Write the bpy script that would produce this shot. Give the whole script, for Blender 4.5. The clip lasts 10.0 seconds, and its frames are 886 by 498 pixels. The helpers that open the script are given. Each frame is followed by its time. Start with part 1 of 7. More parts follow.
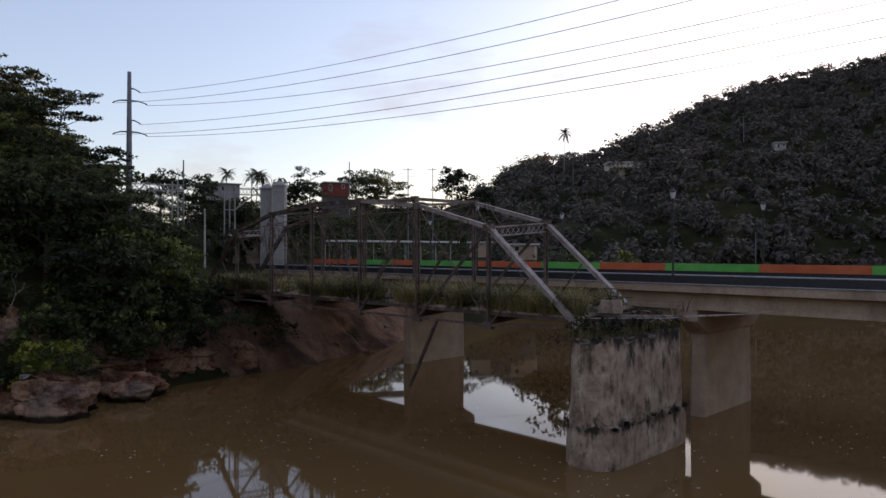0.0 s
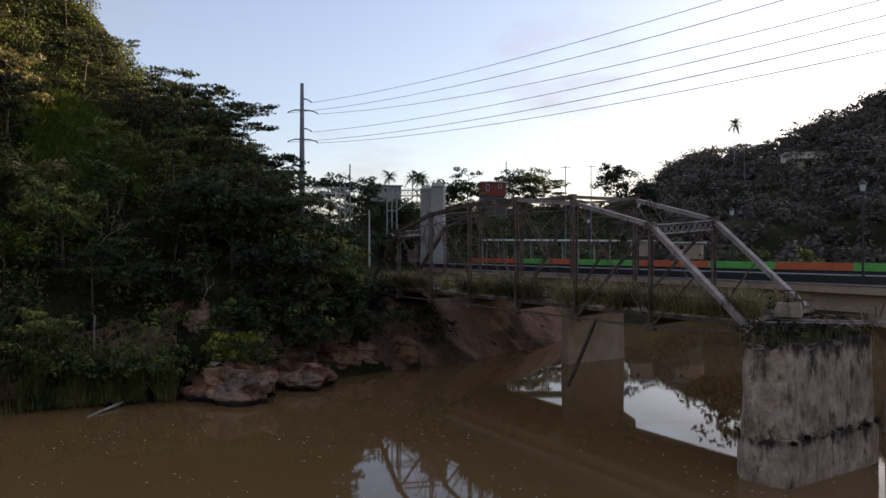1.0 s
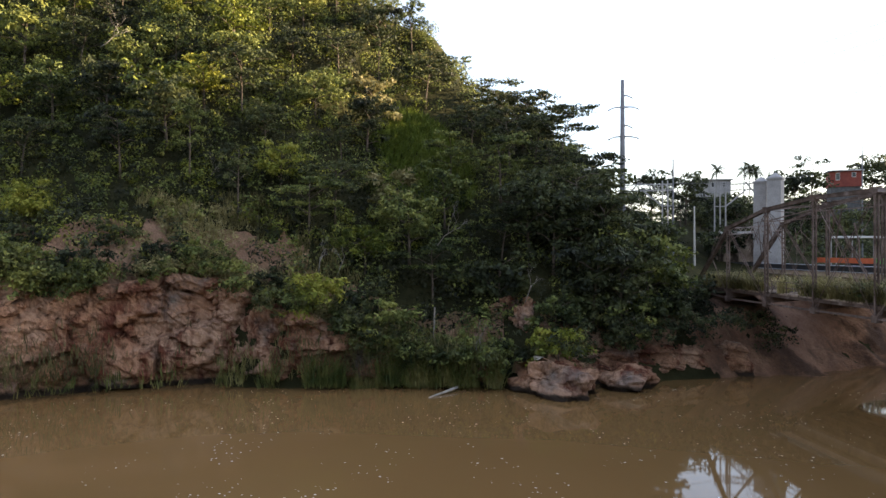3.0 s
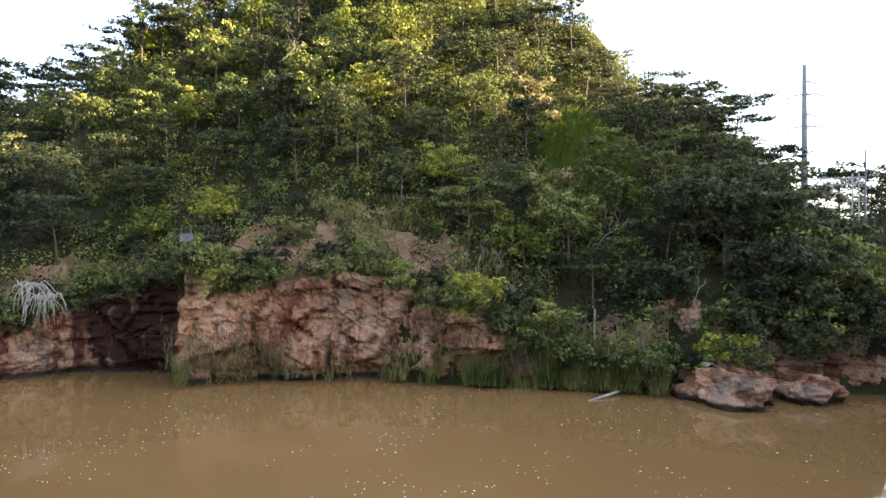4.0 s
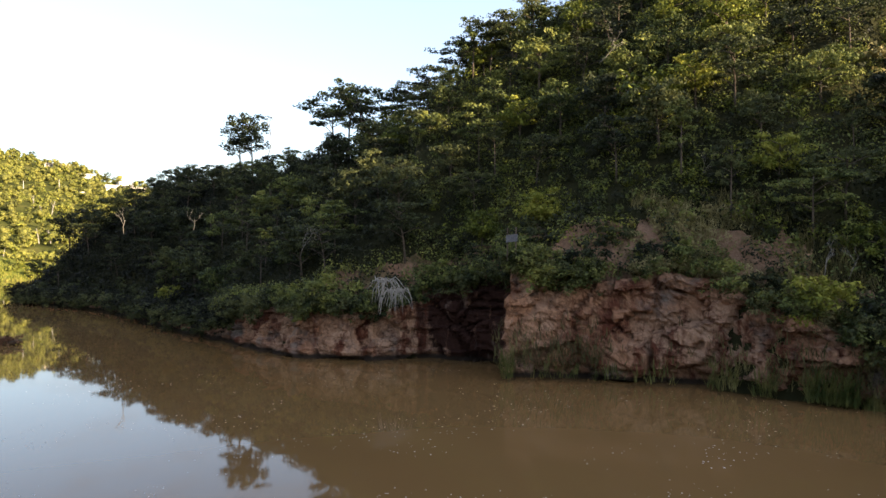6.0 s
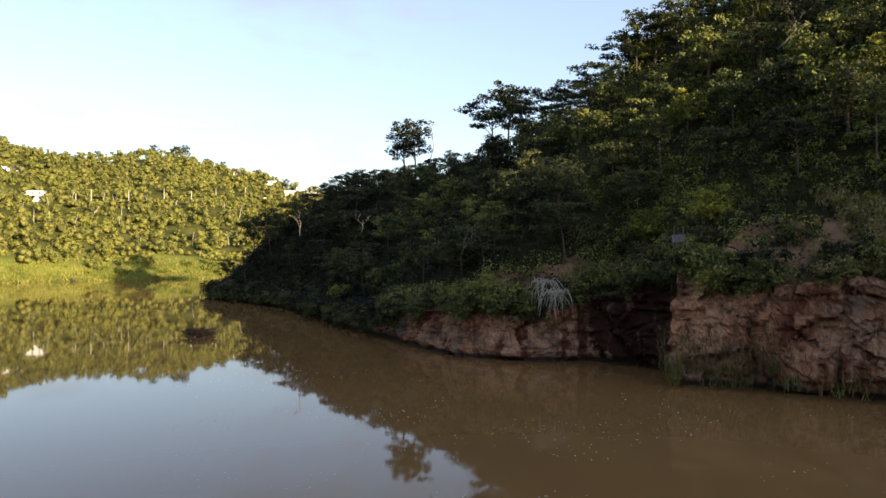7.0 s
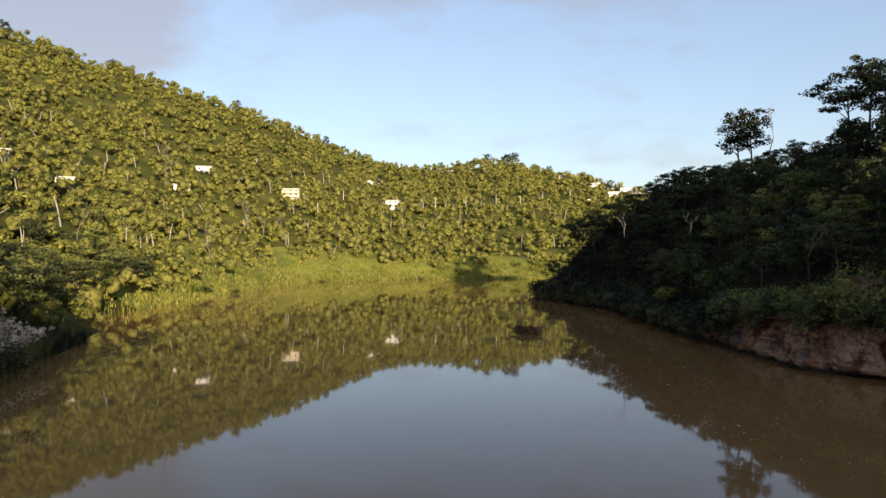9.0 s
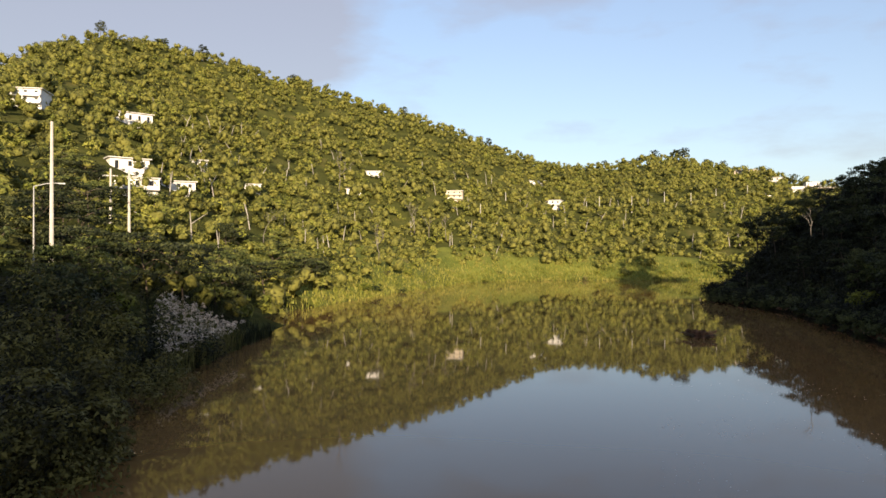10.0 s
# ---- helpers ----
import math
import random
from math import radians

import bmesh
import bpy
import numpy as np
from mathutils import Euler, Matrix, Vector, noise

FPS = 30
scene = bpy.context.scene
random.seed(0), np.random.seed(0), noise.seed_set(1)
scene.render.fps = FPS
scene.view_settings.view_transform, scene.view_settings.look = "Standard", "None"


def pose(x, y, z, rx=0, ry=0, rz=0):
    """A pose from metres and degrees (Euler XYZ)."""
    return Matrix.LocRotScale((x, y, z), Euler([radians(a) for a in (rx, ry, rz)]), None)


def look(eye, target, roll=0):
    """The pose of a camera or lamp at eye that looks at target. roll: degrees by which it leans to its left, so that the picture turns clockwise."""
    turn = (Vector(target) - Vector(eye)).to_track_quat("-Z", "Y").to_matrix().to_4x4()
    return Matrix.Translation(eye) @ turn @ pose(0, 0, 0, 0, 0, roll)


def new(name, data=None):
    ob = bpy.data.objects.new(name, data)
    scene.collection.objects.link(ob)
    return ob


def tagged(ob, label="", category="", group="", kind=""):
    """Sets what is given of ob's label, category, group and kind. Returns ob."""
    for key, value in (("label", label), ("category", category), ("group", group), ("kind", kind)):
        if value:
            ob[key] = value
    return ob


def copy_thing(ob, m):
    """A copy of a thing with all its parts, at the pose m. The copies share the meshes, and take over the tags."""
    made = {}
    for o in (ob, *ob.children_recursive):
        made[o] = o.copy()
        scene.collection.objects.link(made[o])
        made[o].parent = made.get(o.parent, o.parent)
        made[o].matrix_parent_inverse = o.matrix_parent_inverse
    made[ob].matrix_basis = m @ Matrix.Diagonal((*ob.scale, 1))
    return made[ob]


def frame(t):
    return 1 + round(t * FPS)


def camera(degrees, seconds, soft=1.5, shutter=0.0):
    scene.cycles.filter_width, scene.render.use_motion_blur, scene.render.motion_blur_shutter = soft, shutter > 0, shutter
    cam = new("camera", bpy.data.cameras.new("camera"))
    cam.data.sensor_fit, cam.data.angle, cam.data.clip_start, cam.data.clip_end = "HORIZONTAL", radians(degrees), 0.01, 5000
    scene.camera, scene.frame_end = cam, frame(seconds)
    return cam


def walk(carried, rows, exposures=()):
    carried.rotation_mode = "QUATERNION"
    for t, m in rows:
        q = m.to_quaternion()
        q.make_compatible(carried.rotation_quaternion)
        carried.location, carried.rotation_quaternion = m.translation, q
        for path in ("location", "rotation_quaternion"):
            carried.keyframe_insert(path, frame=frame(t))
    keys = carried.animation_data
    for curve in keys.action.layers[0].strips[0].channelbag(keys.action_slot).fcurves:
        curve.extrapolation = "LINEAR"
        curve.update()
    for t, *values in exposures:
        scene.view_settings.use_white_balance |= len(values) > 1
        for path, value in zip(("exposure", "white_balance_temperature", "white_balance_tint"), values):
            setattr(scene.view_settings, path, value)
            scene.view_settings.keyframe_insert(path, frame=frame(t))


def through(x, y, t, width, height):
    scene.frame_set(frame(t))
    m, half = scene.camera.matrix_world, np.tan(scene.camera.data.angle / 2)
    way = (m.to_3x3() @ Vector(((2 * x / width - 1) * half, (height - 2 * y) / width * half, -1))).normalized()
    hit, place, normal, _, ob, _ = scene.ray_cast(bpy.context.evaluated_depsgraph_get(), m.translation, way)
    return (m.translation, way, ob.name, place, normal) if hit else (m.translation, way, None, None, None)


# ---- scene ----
# The camera hovers over the river and turns to its left.
EYE = 12.0
TILT = 0.2
cam = camera(64.5, 10.0)
TURNS = [
    (0.0, 0.0, 0.1, 0.0), (0.5, 6.37, 0.07, 0.04), (1.0, 12.75, 0.02, 0.06), (1.5, 19.17, 0.01, 0.05),
    (2.0, 25.62, -0.01, 0.05), (2.5, 32.03, -0.05, 0.04), (4.0, 51.34, -0.08, -0.04), (4.5, 57.79, -0.1, -0.05),
    (5.0, 64.21, -0.1, -0.04), (5.5, 70.6, -0.1, -0.04), (7.0, 89.98, -0.04, -0.05), (7.5, 96.47, 0.0, -0.05),
    (8.0, 102.98, 0.03, -0.05), (8.5, 109.5, 0.04, -0.03), (9.0, 115.98, 0.06, -0.01), (9.5, 122.54, 0.08, 0.02),
    (10.0, 129.16, 0.1, 0.05),
]
EXPOSURES = [(0.0, 1.2, 6900, 20), (2.5, 2.0, 7000, 15), (4.0, 3.4, 7000, 13), (4.5, 3.42, 7000, 12), (5.5, 2.5, 6900, 13), (7.0, 1.62, 6850, 14), (7.5, 1.35, 6800, 14), (10.0, 1.05, 6700, 14)]
walk(cam, [(t, pose(0, 0, EYE, 90 + TILT + p, r, yaw)) for t, yaw, p, r in TURNS], EXPOSURES)

# ---- sky and sun ----
SUN_BEARING, SUN_HEIGHT = 44.0, 13.0
world = bpy.data.worlds.new("sky")
scene.world = world
world.use_nodes = True
wn, wl = world.node_tree.nodes, world.node_tree.links
sky = wn.new("ShaderNodeTexSky")
sky.sky_type, sky.sun_disc = "NISHITA", False
sky.sun_elevation, sky.sun_rotation = radians(SUN_HEIGHT), radians(SUN_BEARING)
sky.dust_density, sky.ozone_density = 1.6, 1.5
# thin high haze over the clear sky, with a few soft clouds
coord = wn.new("ShaderNodeTexCoord")
flat = wn.new("ShaderNodeMapping")
flat.inputs["Scale"].default_value = (1.0, 1.0, 3.2)
wl.new(coord.outputs["Generated"], flat.inputs[0])
cloud = wn.new("ShaderNodeTexNoise")
cloud.inputs["Scale"].default_value, cloud.inputs["Detail"].default_value, cloud.inputs["Roughness"].default_value = 2.3, 7, 0.55
wl.new(flat.outputs[0], cloud.inputs["Vector"])
cover = wn.new("ShaderNodeMapRange")
cover.inputs[1].default_value, cover.inputs[2].default_value, cover.inputs[3].default_value, cover.inputs[4].default_value = 0.56, 0.72, 0.0, 0.55
# a cloud bank stands over the hills upstream
thick = cloud.outputs[0]
for bearing, height, near, far, weight in ((-164.0, 27.0, 0.87, 0.97, 0.55),):
    spot = wn.new("ShaderNodeVectorMath")
    spot.operation = "DOT_PRODUCT"
    wl.new(coord.outputs["Generated"], spot.inputs[0])
    spot.inputs[1].default_value = (math.sin(radians(bearing)) * math.cos(radians(height)), math.cos(radians(bearing)) * math.cos(radians(height)), math.sin(radians(height)))
    edge = wn.new("ShaderNodeMapRange")
    edge.inputs[1].default_value, edge.inputs[2].default_value, edge.inputs[3].default_value, edge.inputs[4].default_value = near, far, 0.0, weight
    wl.new(spot.outputs["Value"], edge.inputs[0])
    sum_ = wn.new("ShaderNodeMath")
    wl.new(thick, sum_.inputs[0])
    wl.new(edge.outputs[0], sum_.inputs[1])
    thick = sum_.outputs[0]
wl.new(thick, cover.inputs[0])
tamed = wn.new("ShaderNodeMix")
tamed.data_type, tamed.blend_type = "RGBA", "DARKEN"
tamed.inputs[0].default_value = 1.0
wl.new(sky.outputs[0], tamed.inputs[6])
tamed.inputs[7].default_value = (11.0, 10.5, 10.0, 1)
haze = wn.new("ShaderNodeMix")
haze.data_type, haze.blend_type = "RGBA", "ADD"
haze.inputs[0].default_value = 1.0
wl.new(tamed.outputs[2], haze.inputs[6])
haze.inputs[7].default_value = (0.9, 1.05, 1.5, 1)
veil = wn.new("ShaderNodeMix")
veil.data_type = "RGBA"
wl.new(cover.outputs[0], veil.inputs[0])
wl.new(haze.outputs[2], veil.inputs[6])
veil.inputs[7].default_value = (2.7, 2.45, 2.5, 1)
wl.new(veil.outputs[2], wn["Background"].inputs[0])
wn["Background"].inputs[1].default_value = 0.08
sun = new("sun", bpy.data.lights.new("sun", "SUN"))
sun.data.energy, sun.data.angle, sun.data.color = 5.0, radians(0.5), (1.0, 0.83, 0.58)
sb, sh = radians(SUN_BEARING), radians(SUN_HEIGHT)
SUN_WAY = Vector((math.sin(sb) * math.cos(sh), math.cos(sb) * math.cos(sh), math.sin(sh)))
sun.matrix_world = look(SUN_WAY * 300, (0, 0, 0))


# ---- materials ----
def nodes_of(name):
    m = bpy.data.materials.new(name)
    m.use_nodes = True
    return m, m.node_tree.nodes, m.node_tree.links, m.node_tree.nodes["Principled BSDF"]


def ramp(n, stops):
    r = n.new("ShaderNodeValToRGB")
    e = r.color_ramp.elements
    while len(e) < len(stops):
        e.new(0.5)
    for k, (p, c) in zip(e, stops):
        k.position, k.color = p, (*c, 1)
    return r


def noise_tex(n, l, scale, detail=6, rough=0.6, coord=None, stretch=None):
    c = n.new("ShaderNodeTexCoord")
    t = n.new("ShaderNodeTexNoise")
    t.inputs["Scale"].default_value, t.inputs["Detail"].default_value, t.inputs["Roughness"].default_value = scale, detail, rough
    out = c.outputs[coord or "Object"]
    if stretch:
        mp = n.new("ShaderNodeMapping")
        mp.inputs["Scale"].default_value = stretch
        l.new(out, mp.inputs[0])
        out = mp.outputs[0]
    l.new(out, t.inputs["Vector"])
    return t


def mixed(n, l, fac, a, b, kind="MIX"):
    m = n.new("ShaderNodeMix")
    m.data_type, m.blend_type = "RGBA", kind
    for sock, v in ((m.inputs[0], fac), (m.inputs[6], a), (m.inputs[7], b)):
        if isinstance(v, (int, float)):
            sock.default_value = v
        elif isinstance(v, tuple):
            sock.default_value = (*v, 1)
        else:
            l.new(v, sock)
    return m.outputs[2]


def bump(n, l, height, bsdf, strength=0.5, distance=0.05):
    b = n.new("ShaderNodeBump")
    b.inputs["Strength"].default_value, b.inputs["Distance"].default_value = strength, distance
    l.new(height, b.inputs["Height"])
    l.new(b.outputs[0], bsdf.inputs["Normal"])


def surface(name, dark, light, scale=3.0, fine=30.0, rough=0.8, metal=0.0, stain=None, stain_at=(0.5, 0.7), relief=0.3, depth=0.03, stretch=None):
    """A worn surface: two tones in patches, fine grain, and stains of their own shape."""
    m, n, l, b = nodes_of(name)
    big = noise_tex(n, l, scale, stretch=stretch)
    small = noise_tex(n, l, fine)
    col = ramp(n, [(0.3, dark), (0.7, light)])
    l.new(big.outputs[0], col.inputs[0])
    grain = ramp(n, [(0.25, (0.72, 0.72, 0.72)), (0.75, (1.15, 1.15, 1.15))])
    l.new(small.outputs[0], grain.inputs[0])
    c = mixed(n, l, 1.0, col.outputs[0], grain.outputs[0], "MULTIPLY")
    if stain:
        st = noise_tex(n, l, scale * 0.6, 8, 0.7, stretch=(1, 1, 0.3))
        sr = ramp(n, [(stain_at[0], (0, 0, 0)), (stain_at[1], (1, 1, 1))])
        l.new(st.outputs[0], sr.inputs[0])
        c = mixed(n, l, sr.outputs[0], c, stain)
    l.new(c, b.inputs["Base Color"])
    b.inputs["Roughness"].default_value, b.inputs["Metallic"].default_value = rough, metal
    if rough >= 0.8:
        b.inputs["Specular IOR Level"].default_value = 0.15
    bump(n, l, small.outputs[0], b, relief, depth)
    return m


def foliage(name, dark, mid, light, through=0.22, patch=0.12, clump=0.75, speckle=0.0):
    """Leaves: tone differs leaf by leaf, tree by tree and in broad patches."""
    m, n, l, b = nodes_of(name)
    geo = n.new("ShaderNodeNewGeometry")
    info = n.new("ShaderNodeObjectInfo")
    big = noise_tex(n, l, patch, 3, 0.5, "Object")
    tuft = noise_tex(n, l, clump, 2, 0.5, "Object")
    tone = None
    for source, weight in ((tuft.outputs[0], 1.7), (big.outputs[0], 1.2), (geo.outputs["Random Per Island"], 0.24), (info.outputs["Random"], 0.45)):
        step = n.new("ShaderNodeMath")
        step.operation = "MULTIPLY_ADD"
        l.new(source, step.inputs[0])
        step.inputs[1].default_value = weight
        if tone is None:
            step.inputs[2].default_value = 0.5 - 0.5 * (1.7 + 1.2 + 0.24 + 0.45)
        else:
            l.new(tone, step.inputs[2])
        tone = step.outputs[0]
    if speckle:
        fine = noise_tex(n, l, 1.5, 6, 0.75, "Object")
        step = n.new("ShaderNodeMath")
        step.operation = "MULTIPLY_ADD"
        l.new(fine.outputs[0], step.inputs[0])
        step.inputs[1].default_value = speckle
        less = n.new("ShaderNodeMath")
        less.operation = "SUBTRACT"
        l.new(tone, less.inputs[0])
        less.inputs[1].default_value = 0.5 * speckle
        l.new(less.outputs[0], step.inputs[2])
        tone = step.outputs[0]
        bump(n, l, fine.outputs[0], b, 0.6, 0.8)
    r = ramp(n, [(0.2, dark), (0.52, mid), (0.88, light)])
    l.new(tone, r.inputs[0])
    l.new(r.outputs[0], b.inputs["Base Color"])
    b.inputs["Roughness"].default_value = 0.55
    b.inputs["Specular IOR Level"].default_value = 0.12
    tr = n.new("ShaderNodeBsdfTranslucent")
    l.new(r.outputs[0], tr.inputs[0])
    mx = n.new("ShaderNodeMixShader")
    mx.inputs[0].default_value = through
    l.new(b.outputs[0], mx.inputs[1])
    l.new(tr.outputs[0], mx.inputs[2])
    l.new(mx.outputs[0], n["Material Output"].inputs[0])
    return m


LEAF = foliage("leaf", (0.022, 0.032, 0.012), (0.105, 0.126, 0.036), (0.22, 0.225, 0.058))
LEAF_DARK = foliage("leaf_dark", (0.014, 0.018, 0.01), (0.046, 0.056, 0.023), (0.105, 0.112, 0.04))
# near-black leaf copy: shade of gaps and unlit banks put into the colour
LEAF_SHADE = foliage("leaf_shade", (0.007, 0.008, 0.005), (0.017, 0.02, 0.01), (0.042, 0.046, 0.022))
LEAF_BRIGHT = foliage("leaf_bright", (0.05, 0.066, 0.012), (0.15, 0.168, 0.026), (0.26, 0.25, 0.042))
# sunny and lime leaves: colour lifted to carry sunlight on the upstream hills
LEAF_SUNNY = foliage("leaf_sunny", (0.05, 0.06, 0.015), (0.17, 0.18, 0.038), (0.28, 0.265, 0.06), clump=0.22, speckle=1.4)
# greyed leaf colour with distance haze mixed in, for the hill beyond the bridge
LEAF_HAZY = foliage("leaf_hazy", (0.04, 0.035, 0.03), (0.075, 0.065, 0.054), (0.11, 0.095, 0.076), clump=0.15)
LEAF_FAR = foliage("leaf_far", (0.016, 0.02, 0.008), (0.072, 0.078, 0.024), (0.15, 0.148, 0.042), clump=0.22, speckle=1.4)
LEAF_CORE = foliage("leaf_core", (0.03, 0.037, 0.012), (0.115, 0.122, 0.03), (0.22, 0.21, 0.05), clump=0.35, speckle=2.6)
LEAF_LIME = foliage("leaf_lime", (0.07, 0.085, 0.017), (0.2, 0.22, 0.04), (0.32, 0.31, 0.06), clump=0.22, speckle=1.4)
SWALE = foliage("swale_grass", (0.045, 0.07, 0.012), (0.09, 0.125, 0.022), (0.15, 0.18, 0.035))
DECK_GRASS = foliage("dry_grass", (0.08, 0.075, 0.03), (0.22, 0.19, 0.08), (0.38, 0.32, 0.15), 0.35, clump=0.4)
VINE = foliage("vine", (0.015, 0.015, 0.006), (0.085, 0.08, 0.022), (0.16, 0.145, 0.042))
LEAF_DRY = foliage("leaf_dry", (0.08, 0.075, 0.03), (0.17, 0.15, 0.06), (0.26, 0.22, 0.1))
GRASS = foliage("grass_blade", (0.05, 0.07, 0.02), (0.11, 0.12, 0.035), (0.21, 0.19, 0.07))
GRASS_SUN = foliage("sunny_grass", (0.08, 0.095, 0.016), (0.19, 0.2, 0.034), (0.3, 0.27, 0.07))
TURF = surface("turf", (0.075, 0.095, 0.017), (0.165, 0.175, 0.032), 0.09, 1.2, 0.95, 0.0, (0.19, 0.15, 0.05), (0.55, 0.72), 1.0, 0.3)
PLUME = foliage("plume", (0.4, 0.33, 0.26), (0.56, 0.48, 0.39), (0.7, 0.62, 0.52))
BARK = surface("bark", (0.06, 0.045, 0.032), (0.14, 0.11, 0.085), 1.5, 14)
BARK_GREY = surface("grey_bark", (0.13, 0.115, 0.1), (0.26, 0.235, 0.2), 1.5, 14)
BARK_PALE = surface("pale_bark", (0.22, 0.2, 0.17), (0.42, 0.39, 0.34), 1.5, 14)
STEEL = surface("rusted_steel", (0.06, 0.04, 0.031), (0.2, 0.145, 0.12), 1.2, 22, 0.8, 0.0, (0.24, 0.19, 0.17), (0.55, 0.66))
STEEL_LIGHT = surface("weathered_grey_paint", (0.24, 0.19, 0.17), (0.44, 0.38, 0.35), 1.2, 22, 0.8, 0.0, (0.09, 0.055, 0.04), (0.55, 0.64))
CONCRETE = surface("concrete", (0.34, 0.245, 0.175), (0.51, 0.385, 0.285), 0.5, 9, 0.85, 0.0, (0.14, 0.115, 0.095), (0.55, 0.75))
OLD_CONCRETE = surface("stained_old_concrete", (0.2, 0.145, 0.105), (0.5, 0.39, 0.3), 0.7, 6, 0.95, 0.0, (0.05, 0.036, 0.027), (0.46, 0.56), 0.8, 0.06)
OFF_WHITE = surface("weathered_white_paint", (0.27, 0.26, 0.25), (0.44, 0.42, 0.4), 0.6, 8, 0.8, 0.0, (0.18, 0.16, 0.14), (0.56, 0.72))
ASPHALT = surface("asphalt", (0.04, 0.04, 0.04), (0.06, 0.058, 0.055), 0.5, 30)
WHITE = surface("white_paint", (0.62, 0.6, 0.56), (0.8, 0.78, 0.74), 0.6, 12, 0.7, 0.0, (0.4, 0.37, 0.33), (0.62, 0.8))
CREAM = surface("cream_paint", (0.5, 0.42, 0.32), (0.66, 0.57, 0.45), 0.6, 12)
RED_WALL = surface("red_wall", (0.17, 0.045, 0.035), (0.26, 0.07, 0.05), 0.6, 12)
ORANGE_PAINT = surface("orange_paint", (0.55, 0.12, 0.05), (0.68, 0.18, 0.08), 0.8, 14)
GREEN_PAINT = surface("green_paint", (0.1, 0.4, 0.08), (0.16, 0.52, 0.12), 0.8, 14)
DARK_METAL = surface("dark_metal", (0.012, 0.012, 0.013), (0.03, 0.03, 0.032), 3, 30, 0.5)
GALVANISED = surface("galvanised_steel", (0.3, 0.3, 0.3), (0.45, 0.45, 0.45), 2, 30, 0.45, 0.6)
POLE_GREY = surface("pole_grey", (0.13, 0.13, 0.14), (0.2, 0.2, 0.21), 1.0, 16, 0.7)
POLE_CONCRETE = surface("pole_concrete", (0.4, 0.38, 0.34), (0.55, 0.52, 0.47), 1.0, 16, 0.85)
WINDOW_DARK = surface("window_dark", (0.015, 0.016, 0.018), (0.03, 0.032, 0.035), 2, 20, 0.2)
ROOF = surface("roof", (0.45, 0.43, 0.4), (0.62, 0.6, 0.56), 0.5, 10)
FOAM = surface("foam", (0.5, 0.46, 0.4), (0.7, 0.66, 0.6), 2, 20)
SOIL = surface("pink_soil", (0.15, 0.085, 0.05), (0.3, 0.18, 0.115), 0.3, 5, 0.95, 0.0, (0.085, 0.075, 0.03), (0.5, 0.62), 1.0, 0.25)
SAND = surface("sandy_soil", (0.14, 0.07, 0.042), (0.29, 0.17, 0.108), 0.25, 4, 0.95, 0.0, (0.07, 0.04, 0.026), (0.46, 0.58), 1.0, 0.25)
WEATHERED = surface("weathered_zinc", (0.06, 0.06, 0.06), (0.13, 0.125, 0.12), 2, 20, 0.8)
GLASS_LAMP = surface("lamp_glass", (0.55, 0.55, 0.55), (0.7, 0.7, 0.7), 4, 20, 0.2)


